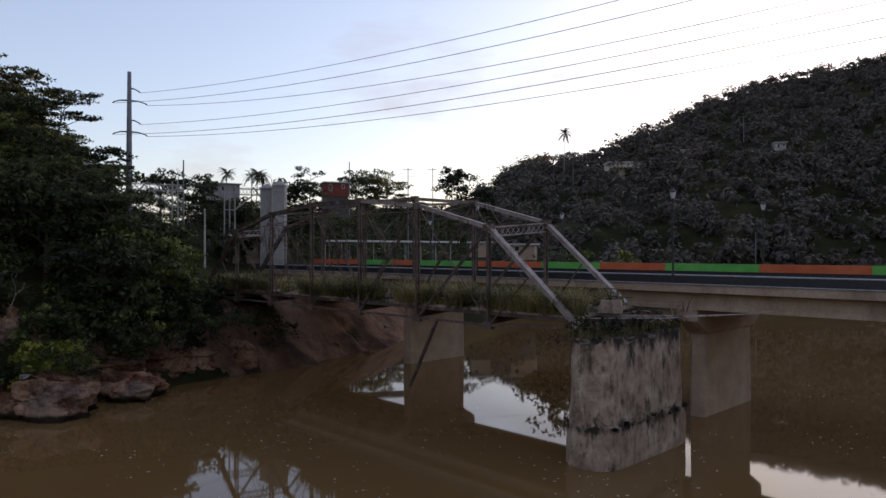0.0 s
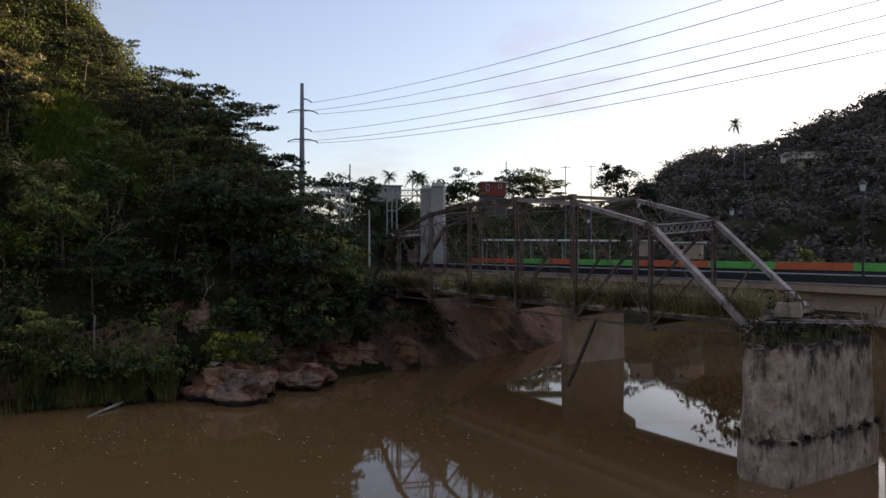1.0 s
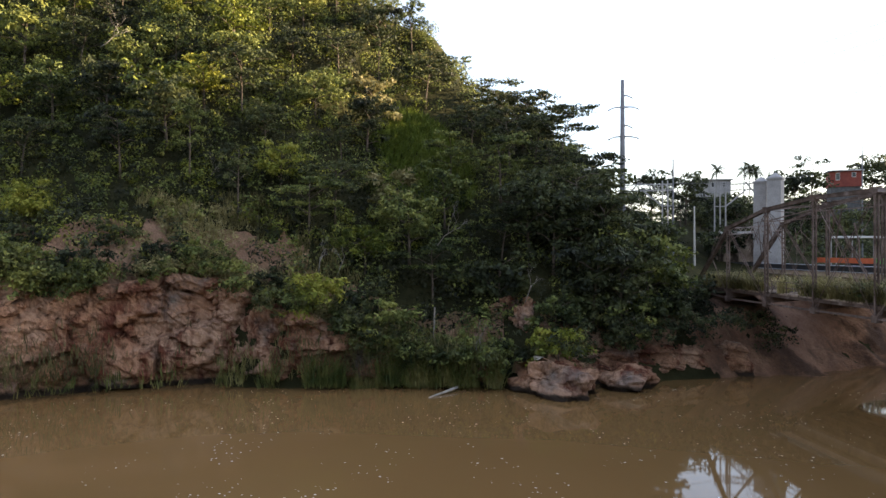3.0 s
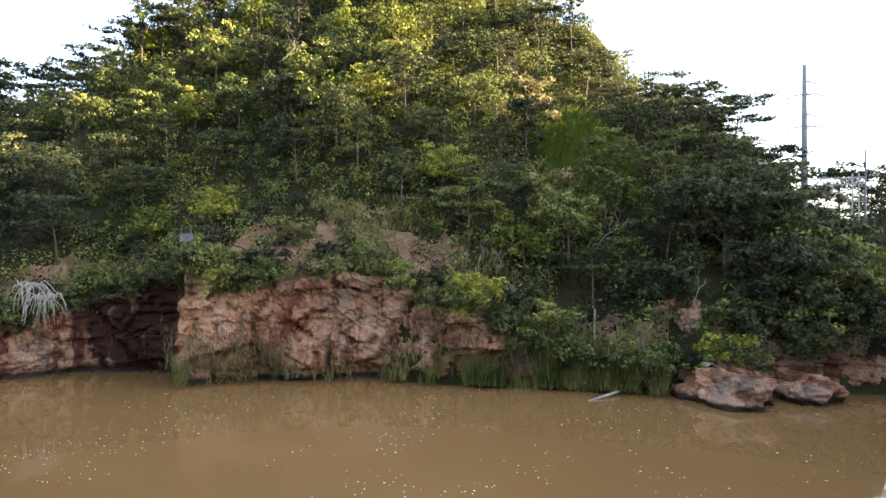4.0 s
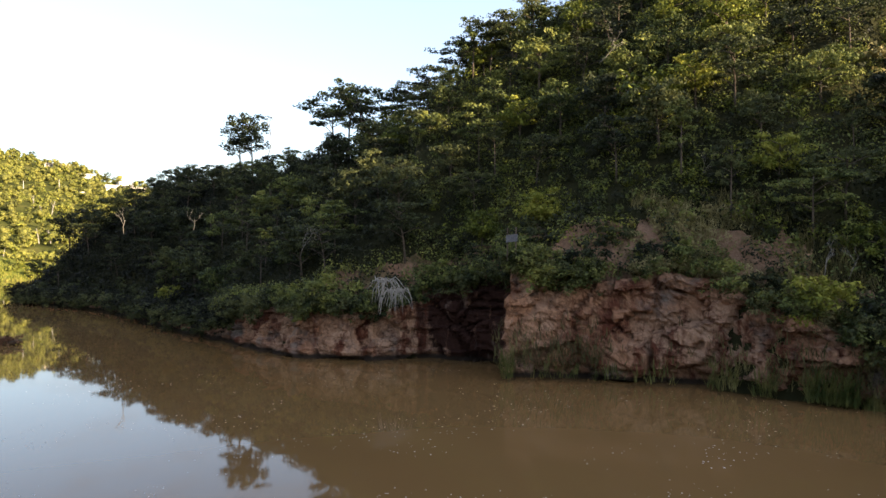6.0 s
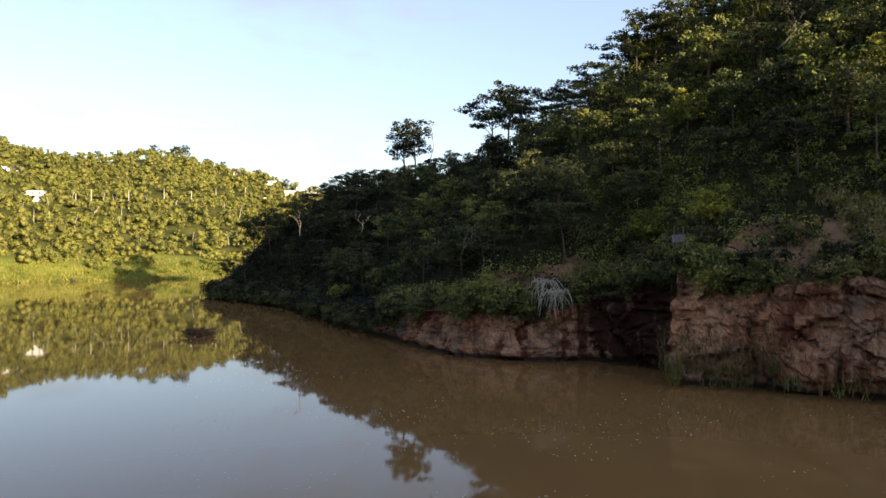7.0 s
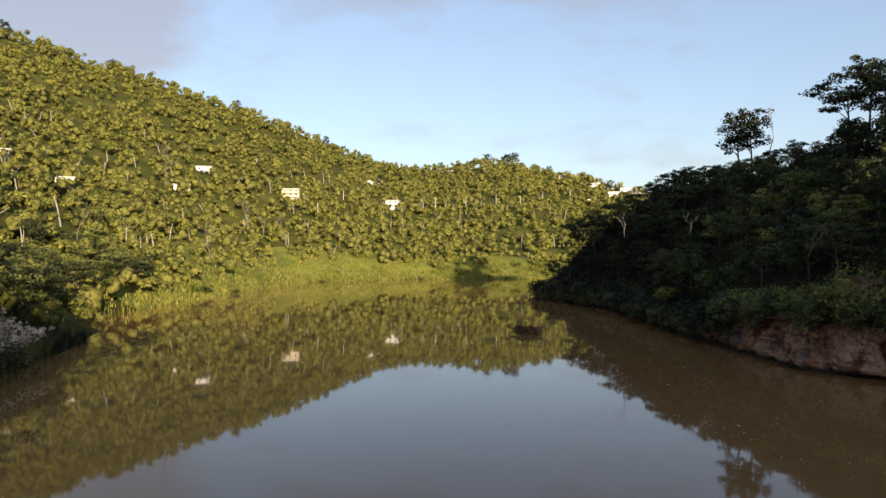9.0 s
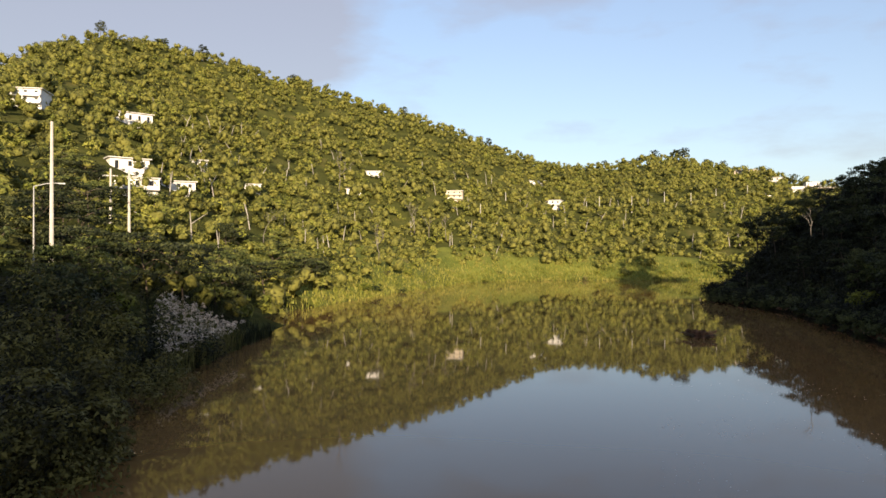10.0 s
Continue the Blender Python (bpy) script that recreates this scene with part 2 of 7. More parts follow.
def rock_material():
    m, n, l, b = nodes_of("cliff_rock")
    big = noise_tex(n, l, 0.16, 6, 0.6)
    col = ramp(n, [(0.28, (0.16, 0.07, 0.042)), (0.44, (0.34, 0.18, 0.105)), (0.58, (0.44, 0.27, 0.175)), (0.72, (0.24, 0.16, 0.12))])
    l.new(big.outputs[0], col.inputs[0])
    streak = noise_tex(n, l, 0.5, 7, 0.7, stretch=(1, 1, 0.16))
    sr = ramp(n, [(0.49, (0, 0, 0)), (0.6, (1, 1, 1))])
    l.new(streak.outputs[0], sr.inputs[0])
    c = mixed(n, l, sr.outputs[0], col.outputs[0], (0.13, 0.045, 0.026))
    grey = noise_tex(n, l, 0.22, 5, 0.6, stretch=(1, 1, 0.8))
    gr = ramp(n, [(0.56, (0, 0, 0)), (0.68, (1, 1, 1))])
    l.new(grey.outputs[0], gr.inputs[0])
    c = mixed(n, l, gr.outputs[0], c, (0.2, 0.165, 0.14))
    vor = n.new("ShaderNodeTexVoronoi")
    vor.feature = "DISTANCE_TO_EDGE"
    vor.inputs["Scale"].default_value = 0.32
    wob = noise_tex(n, l, 0.8, 4)
    va = n.new("ShaderNodeVectorMath")
    va.operation = "MULTIPLY_ADD"
    tc = n.new("ShaderNodeTexCoord")
    l.new(wob.outputs[1], va.inputs[0])
    va.inputs[1].default_value = (3.4, 3.4, 2.2)
    l.new(tc.outputs["Object"], va.inputs[2])
    l.new(va.outputs[0], vor.inputs["Vector"])
    crack = ramp(n, [(0.0, (0.25, 0.2, 0.18)), (0.06, (1, 1, 1))])
    l.new(vor.outputs[0], crack.inputs[0])
    c = mixed(n, l, 0.6, c, crack.outputs[0], "MULTIPLY")
    lich = noise_tex(n, l, 1.1, 8, 0.75)
    lr = ramp(n, [(0.58, (0, 0, 0)), (0.7, (1, 1, 1))])
    l.new(lich.outputs[0], lr.inputs[0])
    c = mixed(n, l, lr.outputs[0], c, (0.09, 0.065, 0.045))
    # black and dark red streaks, densest close to the cleft
    dark_streak = noise_tex(n, l, 0.55, 6, 0.65, stretch=(1, 1, 0.08))
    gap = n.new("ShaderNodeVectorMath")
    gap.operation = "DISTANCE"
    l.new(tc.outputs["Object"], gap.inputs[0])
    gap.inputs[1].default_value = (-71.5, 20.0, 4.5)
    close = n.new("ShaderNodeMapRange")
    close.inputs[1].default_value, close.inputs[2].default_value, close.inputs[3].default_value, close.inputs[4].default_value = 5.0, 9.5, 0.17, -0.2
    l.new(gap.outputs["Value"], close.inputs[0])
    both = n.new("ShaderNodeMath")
    l.new(dark_streak.outputs[0], both.inputs[0])
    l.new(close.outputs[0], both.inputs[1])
    dark_mask = ramp(n, [(0.5, (0, 0, 0)), (0.62, (1, 1, 1))])
    l.new(both.outputs[0], dark_mask.inputs[0])
    c = mixed(n, l, dark_mask.outputs[0], c, (0.045, 0.02, 0.014))
    small = noise_tex(n, l, 3.0, 8, 0.7)
    grain = ramp(n, [(0.25, (0.6, 0.6, 0.6)), (0.75, (1.25, 1.25, 1.25))])
    l.new(small.outputs[0], grain.inputs[0])
    c = mixed(n, l, 1.0, c, grain.outputs[0], "MULTIPLY")
    # wet foot of the rock along the water
    sep = n.new("ShaderNodeSeparateXYZ")
    geo = n.new("ShaderNodeNewGeometry")
    l.new(geo.outputs["Position"], sep.inputs[0])
    wl_ = n.new("ShaderNodeMath")
    wl_.operation = "MULTIPLY_ADD"
    l.new(small.outputs[0], wl_.inputs[0])
    wl_.inputs[1].default_value = -0.7
    l.new(sep.outputs[2], wl_.inputs[2])
    wr = ramp(n, [(0.0, (1, 1, 1)), (0.25, (0, 0, 0))])
    l.new(wl_.outputs[0], wr.inputs[0])
    c = mixed(n, l, wr.outputs[0], c, (0.03, 0.022, 0.016))
    l.new(c, b.inputs["Base Color"])
    b.inputs["Roughness"].default_value = 0.9
    b.inputs["Specular IOR Level"].default_value = 0.1
    bump(n, l, small.outputs[0], b, 1.0, 0.3)
    return m


ROCK = rock_material()


def pier_material():
    """Old tan concrete with black lichen along its ledge and under its head, and rain streaks."""
    m, n, l, b = nodes_of("lichened_pier")
    tone = noise_tex(n, l, 0.9, 6, 0.65)
    col = ramp(n, [(0.3, (0.23, 0.165, 0.12)), (0.5, (0.4, 0.3, 0.22)), (0.7, (0.56, 0.45, 0.35))])
    l.new(tone.outputs[0], col.inputs[0])
    streak = noise_tex(n, l, 1.3, 7, 0.7, None, (1.0, 1.0, 0.3))
    worn = ramp(n, [(0.32, (0.5, 0.46, 0.43)), (0.5, (1.0, 1.0, 1.0))])
    l.new(streak.outputs[0], worn.inputs[0])
    c = mixed(n, l, 1.0, col.outputs[0], worn.outputs[0], "MULTIPLY")
    spot = noise_tex(n, l, 1.3, 9, 0.72, None, (1.0, 1.0, 0.4))
    co = n.new("ShaderNodeNewGeometry")
    z = n.new("ShaderNodeSeparateXYZ")
    l.new(co.outputs["Position"], z.inputs[0])
    band = n.new("ShaderNodeValToRGB")
    while len(band.color_ramp.elements) < 7:
        band.color_ramp.elements.new(0.5)
    for e, (at, k) in zip(band.color_ramp.elements, ((0.0, 0.02), (0.2, 0.0), (0.28, 0.14), (0.36, 0.03), (0.6, 0.0), (0.8, 0.07), (0.88, 0.2))):
        e.position, e.color = at, (k, k, k, 1)
    eighth = n.new("ShaderNodeMath")
    eighth.operation = "MULTIPLY"
    eighth.inputs[1].default_value = 0.125
    l.new(z.outputs[2], eighth.inputs[0])
    l.new(eighth.outputs[0], band.inputs[0])
    total = n.new("ShaderNodeMath")
    l.new(spot.outputs[0], total.inputs[0])
    l.new(band.outputs[0], total.inputs[1])
    mask = ramp(n, [(0.53, (0, 0, 0)), (0.68, (1, 1, 1))])
    l.new(total.outputs[0], mask.inputs[0])
    c = mixed(n, l, mask.outputs[0], c, (0.045, 0.036, 0.03))
    l.new(c, b.inputs["Base Color"])
    b.inputs["Roughness"].default_value = 0.95
    b.inputs["Specular IOR Level"].default_value = 0.15
    bump(n, l, spot.outputs[0], b, 0.8, 0.06)
    return m


PIER = pier_material()


def ground_material():
    m, n, l, b = nodes_of("overgrown_ground")
    big = noise_tex(n, l, 0.06, 6, 0.6)
    # north ground coloured near black for shade under trees, south side grassy
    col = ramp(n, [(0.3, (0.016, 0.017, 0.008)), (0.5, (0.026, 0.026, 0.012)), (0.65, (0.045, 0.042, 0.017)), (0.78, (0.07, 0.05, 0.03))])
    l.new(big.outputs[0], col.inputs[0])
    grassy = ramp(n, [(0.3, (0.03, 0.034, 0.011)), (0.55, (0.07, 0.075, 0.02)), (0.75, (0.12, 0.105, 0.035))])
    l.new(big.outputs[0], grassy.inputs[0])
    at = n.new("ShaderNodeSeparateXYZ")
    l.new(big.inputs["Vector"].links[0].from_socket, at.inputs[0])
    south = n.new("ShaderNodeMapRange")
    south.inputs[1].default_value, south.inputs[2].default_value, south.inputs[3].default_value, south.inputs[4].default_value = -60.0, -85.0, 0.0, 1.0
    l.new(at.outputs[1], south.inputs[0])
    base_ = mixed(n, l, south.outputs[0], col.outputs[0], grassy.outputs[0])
    small = noise_tex(n, l, 1.2, 8, 0.7)
    grain = ramp(n, [(0.25, (0.55, 0.55, 0.55)), (0.75, (1.3, 1.3, 1.3))])
    l.new(small.outputs[0], grain.inputs[0])
    c = mixed(n, l, 1.0, base_, grain.outputs[0], "MULTIPLY")
    l.new(c, b.inputs["Base Color"])
    b.inputs["Roughness"].default_value = 0.95
    b.inputs["Specular IOR Level"].default_value = 0.03
    bump(n, l, small.outputs[0], b, 0.8, 0.3)
    return m


GROUND = ground_material()


def water_material():
    m, n, l, b = nodes_of("muddy_water")
    big = noise_tex(n, l, 0.02, 4, 0.5)
    col = ramp(n, [(0.35, (0.142, 0.078, 0.029)), (0.65, (0.174, 0.1, 0.038))])
    l.new(big.outputs[0], col.inputs[0])
    l.new(col.outputs[0], b.inputs["Base Color"])
    b.inputs["Roughness"].default_value = 0.03
    b.inputs["IOR"].default_value = 1.333
    rip = noise_tex(n, l, 0.7, 3, 0.5)
    bump(n, l, rip.outputs[0], b, 0.03, 0.01)
    return m


WATER = water_material()


# ---- building helpers ----
class Shape:
    """Gathers the faces of one mesh."""

    def __init__(self):
        self.v, self.f = [], []

    def add(self, verts, faces):
        k = len(self.v)
        self.v += [tuple(p) for p in verts]
        self.f += [tuple(i + k for i in q) for q in faces]
        return self

    def prism(self, ring_a, ring_b):
        n = len(ring_a)
        side = [(i, (i + 1) % n, n + (i + 1) % n, n + i) for i in range(n)]
        return self.add([*ring_a, *ring_b], side + [tuple(range(n))[::-1], tuple(range(n, 2 * n))])

    def beam(self, a, b, w, h, up=(0, 0, 1)):
        """A bar of rectangular section from a to b, w wide and h along up."""
        a, b = Vector(a), Vector(b)
        d = (b - a).normalized()
        s = d.cross(Vector(up))
        s = s.normalized() if s.length > 1e-4 else Vector((1, 0, 0))
        u = s.cross(d).normalized()
        c = [s * w / 2 * i + u * h / 2 * j for i, j in ((-1, -1), (1, -1), (1, 1), (-1, 1))]
        return self.prism([a + k for k in c], [b + k for k in c])

    def box(self, x0, y0, z0, x1, y1, z1):
        return self.prism([(x0, y0, z0), (x1, y0, z0), (x1, y1, z0), (x0, y1, z0)], [(x0, y0, z1), (x1, y0, z1), (x1, y1, z1), (x0, y1, z1)])

    def tube(self, points, radii, n=8):
        rings = []
        pts = [Vector(p) for p in points]
        for i, p in enumerate(pts):
            d = (pts[min(i + 1, len(pts) - 1)] - pts[max(i - 1, 0)]).normalized()
            s = d.cross(Vector((0.13, 0.99, 0.05))).normalized()
            u = s.cross(d)
            r = radii[i] if isinstance(radii, (list, tuple)) else radii
            rings.append([p + (s * math.cos(a) + u * math.sin(a)) * r for a in (2 * math.pi * k / n for k in range(n))])
        verts = [q for ring in rings for q in ring]
        faces = [(i * n + k, i * n + (k + 1) % n, (i + 1) * n + (k + 1) % n, (i + 1) * n + k) for i in range(len(rings) - 1) for k in range(n)]
        return self.add(verts, faces + [tuple(range(n))[::-1], tuple(range(len(verts) - n, len(verts)))])

    def lathe(self, x, y, profile, n=10):
        return self.tube([(x, y, z) for z, _ in profile], [max(r, 0.002) for _, r in profile], n)


def mesh_of(name, verts, faces, material, smooth=False):
    me = bpy.data.meshes.new(name)
    me.from_pydata([tuple(p) for p in verts], [], [tuple(q) for q in faces])
    me.materials.append(material)
    if smooth:
        me.shade_smooth()
    me.validate()
    return me


def base(x, y, z, name, label, category, group="", kind=""):
    ob = new(name)
    ob.location = (x, y, z)
    ob.empty_display_size = 0.2
    return tagged(ob, label, category, group, kind)


def origin_of(ob):
    o = Vector(ob.location)
    while ob.parent:
        ob = ob.parent
        o += ob.location
    return o


def part(name, shape, material, parent, label="", smooth=False):
    o = origin_of(parent)
    ob = new(name, mesh_of(name, [(p[0] - o.x, p[1] - o.y, p[2] - o.z) for p in shape.v], shape.f, material, smooth))
    ob.parent = parent
    if label:
        tagged(ob, label)
    return ob


def thing(name, shape, material, label, category, group="", kind="", smooth=False):
    ob = new(name, mesh_of(name, shape.v, shape.f, material, smooth))
    return tagged(ob, label, category, group, kind)


# ---- the lie of the land ----
# bank of the cliffs and the town: x, y, height of its edge, run of the slope up to it
BANK_N = [
    (600, 100, 2, 8), (300, 112, 2, 8), (180, 132, 3, 8), (100, 150, 3, 8), (55, 150, 3, 8), (20, 135, 4, 8), (0, 108, 7, 12),
    (-6, 89, 8, 14), (-9, 82.7, 8, 14), (-13.3, 73.7, 7, 9), (-17.7, 70.4, 6, 6), (-20.6, 65.8, 5, 5), (-24, 61.5, 4.5, 5),
]
BANK_W = [
    (-27.2, 57.2, 3, 3), (-27.2, 51.5, 3, 3), (-29.5, 48.9, 3, 3), (-33.5, 50.4, 2.5, 5), (-41, 45.6, 3, 5), (-48, 39, 6, 3), (-54.4, 35.1, 8, 2.5),
    (-60, 27, 8.5, 2.5), (-62.3, 19.3, 9, 2.5), (-70.8, 21.3, 8, 2.5), (-74.6, 15.8, 5.5, 2.5), (-75, 9, 5, 2.5), (-80.5, 0.5, 4.5, 2.5), (-92, -7, 2, 5),
    (-110, -16.4, 1.5, 6), (-147, -34, 1.5, 6), (-176, -58, 1.5, 6), (-204, -69, 1.5, 5),
]
BANK_END = [(-240, -74, 1.5, 6), (-258, -10, 1.5, 6), (-275, 50, 1.5, 6), (-300, 130, 1.5, 6), (-360, 260, 1.5, 6)]
BANK_S = [
    (-430, 260, 1, 8), (-385, 90, 1, 8), (-350, 0, 1, 8), (-320, -70, 2, 10), (-298, -110, 5, 16), (-267, -150, 9, 22), (-227, -171, 11, 24), (-151, -141, 8, 19),
    (-101, -118, 3, 9), (-82, -108, 2.5, 7), (-75.6, -92.4, 1.5, 6), (-66, -84.6, 2, 6), (-47.4, -71.2, 2.5, 5), (-34, -59.9, 2.5, 5), (-24.4, -50.8, 2.5, 5),
    (-14.8, -40.6, 2.5, 5), (0, -35, 2.5, 5), (25, -29, 2.5, 5), (50, -15, 2.5, 5), (75, 14, 3, 5), (110, 48, 3, 5),
]
BANK_E = [(180, 68, 2, 8), (300, 60, 2, 8), (600, 45, 2, 8)]
NORTH = np.array(BANK_N + BANK_W + BANK_END, float)
SOUTH = np.array(BANK_S + BANK_E, float)
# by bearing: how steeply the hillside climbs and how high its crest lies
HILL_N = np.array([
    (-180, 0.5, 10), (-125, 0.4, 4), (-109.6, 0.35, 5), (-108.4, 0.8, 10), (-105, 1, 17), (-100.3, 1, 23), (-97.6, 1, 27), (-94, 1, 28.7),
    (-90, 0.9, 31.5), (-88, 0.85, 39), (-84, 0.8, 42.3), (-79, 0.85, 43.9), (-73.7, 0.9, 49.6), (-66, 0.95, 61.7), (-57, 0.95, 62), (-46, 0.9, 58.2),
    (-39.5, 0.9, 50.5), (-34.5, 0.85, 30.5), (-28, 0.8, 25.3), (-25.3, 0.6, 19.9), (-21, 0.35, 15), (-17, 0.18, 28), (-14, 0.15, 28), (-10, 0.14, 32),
    # past bearing 33 the crests are unseen, their heights set to block low sun
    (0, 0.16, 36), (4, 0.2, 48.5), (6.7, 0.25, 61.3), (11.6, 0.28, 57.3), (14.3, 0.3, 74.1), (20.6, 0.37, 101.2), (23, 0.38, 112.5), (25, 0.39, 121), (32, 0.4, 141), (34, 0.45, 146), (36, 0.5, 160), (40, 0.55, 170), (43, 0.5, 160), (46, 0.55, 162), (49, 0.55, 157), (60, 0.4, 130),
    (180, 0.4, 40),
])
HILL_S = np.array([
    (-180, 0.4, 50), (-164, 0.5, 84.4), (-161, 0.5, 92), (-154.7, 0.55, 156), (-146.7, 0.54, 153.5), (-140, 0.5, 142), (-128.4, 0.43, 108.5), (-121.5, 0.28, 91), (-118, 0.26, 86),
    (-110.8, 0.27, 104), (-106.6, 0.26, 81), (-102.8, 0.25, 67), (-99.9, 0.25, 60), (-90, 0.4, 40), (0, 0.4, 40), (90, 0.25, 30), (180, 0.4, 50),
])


def to_line(x, y, line):
    """Distance to a bank, and the height and run of its edge there."""
    best = np.full(x.shape, 1e9)
    edge, run = np.zeros(x.shape), np.ones(x.shape)
    for a, b in zip(line[:-1], line[1:]):
        d = b[:2] - a[:2]
        t = np.clip(((x - a[0]) * d[0] + (y - a[1]) * d[1]) / (d @ d), 0, 1)
        r = np.hypot(x - a[0] - t * d[0], y - a[1] - t * d[1])
        near = r < best
        best = np.where(near, r, best)
        edge = np.where(near, a[2] + t * (b[2] - a[2]), edge)
        run = np.where(near, a[3] + t * (b[3] - a[3]), run)
    return best, edge, run


RIVER = np.concatenate([NORTH[:, :2], SOUTH[:, :2]])


def in_river(x, y):
    inside = np.zeros(x.shape, bool)
    j = len(RIVER) - 1
    for i in range(len(RIVER)):
        (xi, yi), (xj, yj) = RIVER[i], RIVER[j]
        cross = (yi > y) != (yj > y)
        with np.errstate(divide="ignore", invalid="ignore"):
            inside ^= cross & (x < (xj - xi) * (y - yi) / np.where(yj == yi, 1e-9, yj - yi) + xi)
        j = i
    return inside


def waves(x, y, size, seed):
    """Smooth uneven ground: a few crossing waves."""
    rng = np.random.RandomState(seed)
    z = np.zeros(x.shape)
    for k in range(7):
        a, p, s = rng.uniform(0, 6.28), rng.uniform(0, 6.28), size * rng.uniform(0.5, 1.6)
        z += np.sin((x * math.cos(a) + y * math.sin(a)) * 6.28 / s + p)
    return z / 3.5


def land(x, y):
    """Height of the ground, whether it is river, and the distance to the water's edge."""
    x, y = np.asarray(x, float), np.asarray(y, float)
    dn, en, rn = to_line(x, y, NORTH)
    ds, es, rs = to_line(x, y, SOUTH)
    north = dn < ds
    u, edge, run = np.where(north, dn, ds), np.where(north, en, es), np.where(north, rn, rs)
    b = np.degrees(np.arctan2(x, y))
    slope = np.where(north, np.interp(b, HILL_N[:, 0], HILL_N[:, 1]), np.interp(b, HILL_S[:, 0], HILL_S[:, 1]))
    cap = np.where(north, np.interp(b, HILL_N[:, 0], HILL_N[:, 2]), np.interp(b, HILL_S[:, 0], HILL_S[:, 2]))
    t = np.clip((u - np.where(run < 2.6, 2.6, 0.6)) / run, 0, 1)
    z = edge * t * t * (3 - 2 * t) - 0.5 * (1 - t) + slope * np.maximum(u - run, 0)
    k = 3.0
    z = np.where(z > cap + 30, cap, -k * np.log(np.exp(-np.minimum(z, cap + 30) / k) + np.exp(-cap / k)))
    rough = np.clip((u - 4) / 30, 0, 1)
    z = z + rough * (waves(x, y, 23, 1) * 0.7 + waves(x, y, 70, 2) * 1.3)
    # western hill cut to a narrow ridge behind its crest, unseen, so sun passes
    crest = np.interp(b, (-96, -90, -84, -79), (205, 175, 145, 132))
    back = north & (b > -96) & (b < -37) & (np.hypot(x, y) > crest)
    z = np.where(back, np.maximum(z - 0.75 * (np.hypot(x, y) - crest), np.minimum(z, 12)), z)
    far = np.clip((np.hypot(x, y) - 1000) / 1500, 0, 1)
    z = z * (1 - far) + 20 * far
    wet = in_river(x, y)
    return np.where(wet, -np.minimum(2.0, 0.5 + u * 0.4), z), wet, u


def ground_z(x, y):
    return float(land(np.array([x]), np.array([y]))[0][0])


def build_ground():
    na = 432
    rings = np.concatenate([np.linspace(6, 40, 12), np.linspace(42, 120, 66), np.geomspace(123, 600, 70), np.geomspace(640, 4500, 18)])
    a = np.linspace(-math.pi, math.pi, na, endpoint=False)
    A, R = np.meshgrid(a, rings)
    X, Y = R * np.sin(A), R * np.cos(A)
    Z, _, _ = land(X, Y)
    verts = np.stack([X, Y, Z], -1).reshape(-1, 3)
    nr = len(rings)
    faces = [(i * na + (k + 1) % na, i * na + k, (i + 1) * na + k, (i + 1) * na + (k + 1) % na) for i in range(nr - 1) for k in range(na)]
    verts = np.vstack([verts, [0, 0, -2]])
    c = len(verts) - 1
    faces += [(c, k, (k + 1) % na) for k in range(na)]
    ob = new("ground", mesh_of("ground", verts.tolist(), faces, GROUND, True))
    tagged(ob, "green overgrown hills and river bed of the valley", "ground", kind="structure")


build_ground()


def build_water():
    s = Shape()
    s.add([(-700, -500, 0), (700, -500, 0), (700, 500, 0), (-700, 500, 0)], [(0, 1, 2, 3)])
    thing("water", s, WATER, "calm muddy brown river mirroring hills and sky", "river", kind="structure")


build_water()


# ---- rock faces ----
# by bearing: how high the bare rock reaches
CLIFF_TOP = np.array([
    (-125, 0.8), (-112, 1.0), (-104, 1.2), (-98, 1.4), (-95.2, 1.6), (-94.4, 4.2), (-90, 5.0), (-84, 5.3), (-80, 6.2), (-78, 7.2), (-75, 8.3), (-73.2, 8.8), (-72.7, 11.0),
    (-71.2, 11.2), (-70.2, 9.2), (-67, 8.9), (-63, 9.3), (-60, 10.0), (-56, 9.4), (-54, 7.4), (-50, 6.6), (-46, 4.6), (-43, 2.8), (-40, 2.0), (-30, 2.0), (-20, 3.0),
])
LEAN = 0.2


def rock_top(x, y):
    return float(np.interp(math.degrees(math.atan2(x, y)), CLIFF_TOP[:, 0], CLIFF_TOP[:, 1]))


def bank_path(line, step):
    """Points along a bank and the way towards the water at each."""
    pts = []
    for a, b in zip(line[:-1], line[1:]):
        n = max(1, int(math.hypot(b[0] - a[0], b[1] - a[1]) / step))
        pts += [(a[0] + (b[0] - a[0]) * i / n, a[1] + (b[1] - a[1]) * i / n) for i in range(n)]
    pts.append(line[-1][:2])
    P = np.array(pts)
    for _ in range(5):
        P[1:-1] = (P[:-2] + 2 * P[1:-1] + P[2:]) / 4
    T = np.gradient(P, axis=0)
    for _ in range(int(4 / step)):
        T[1:-1] = (T[:-2] + T[1:-1] + T[2:]) / 3
    T /= np.linalg.norm(T, axis=1)[:, None]
    out = np.stack([-T[:, 1], T[:, 0]], 1)
    probe = P + out * 3
    if (~in_river(probe[:, 0], probe[:, 1])).mean() > 0.5:
        out = -out
    return P, out


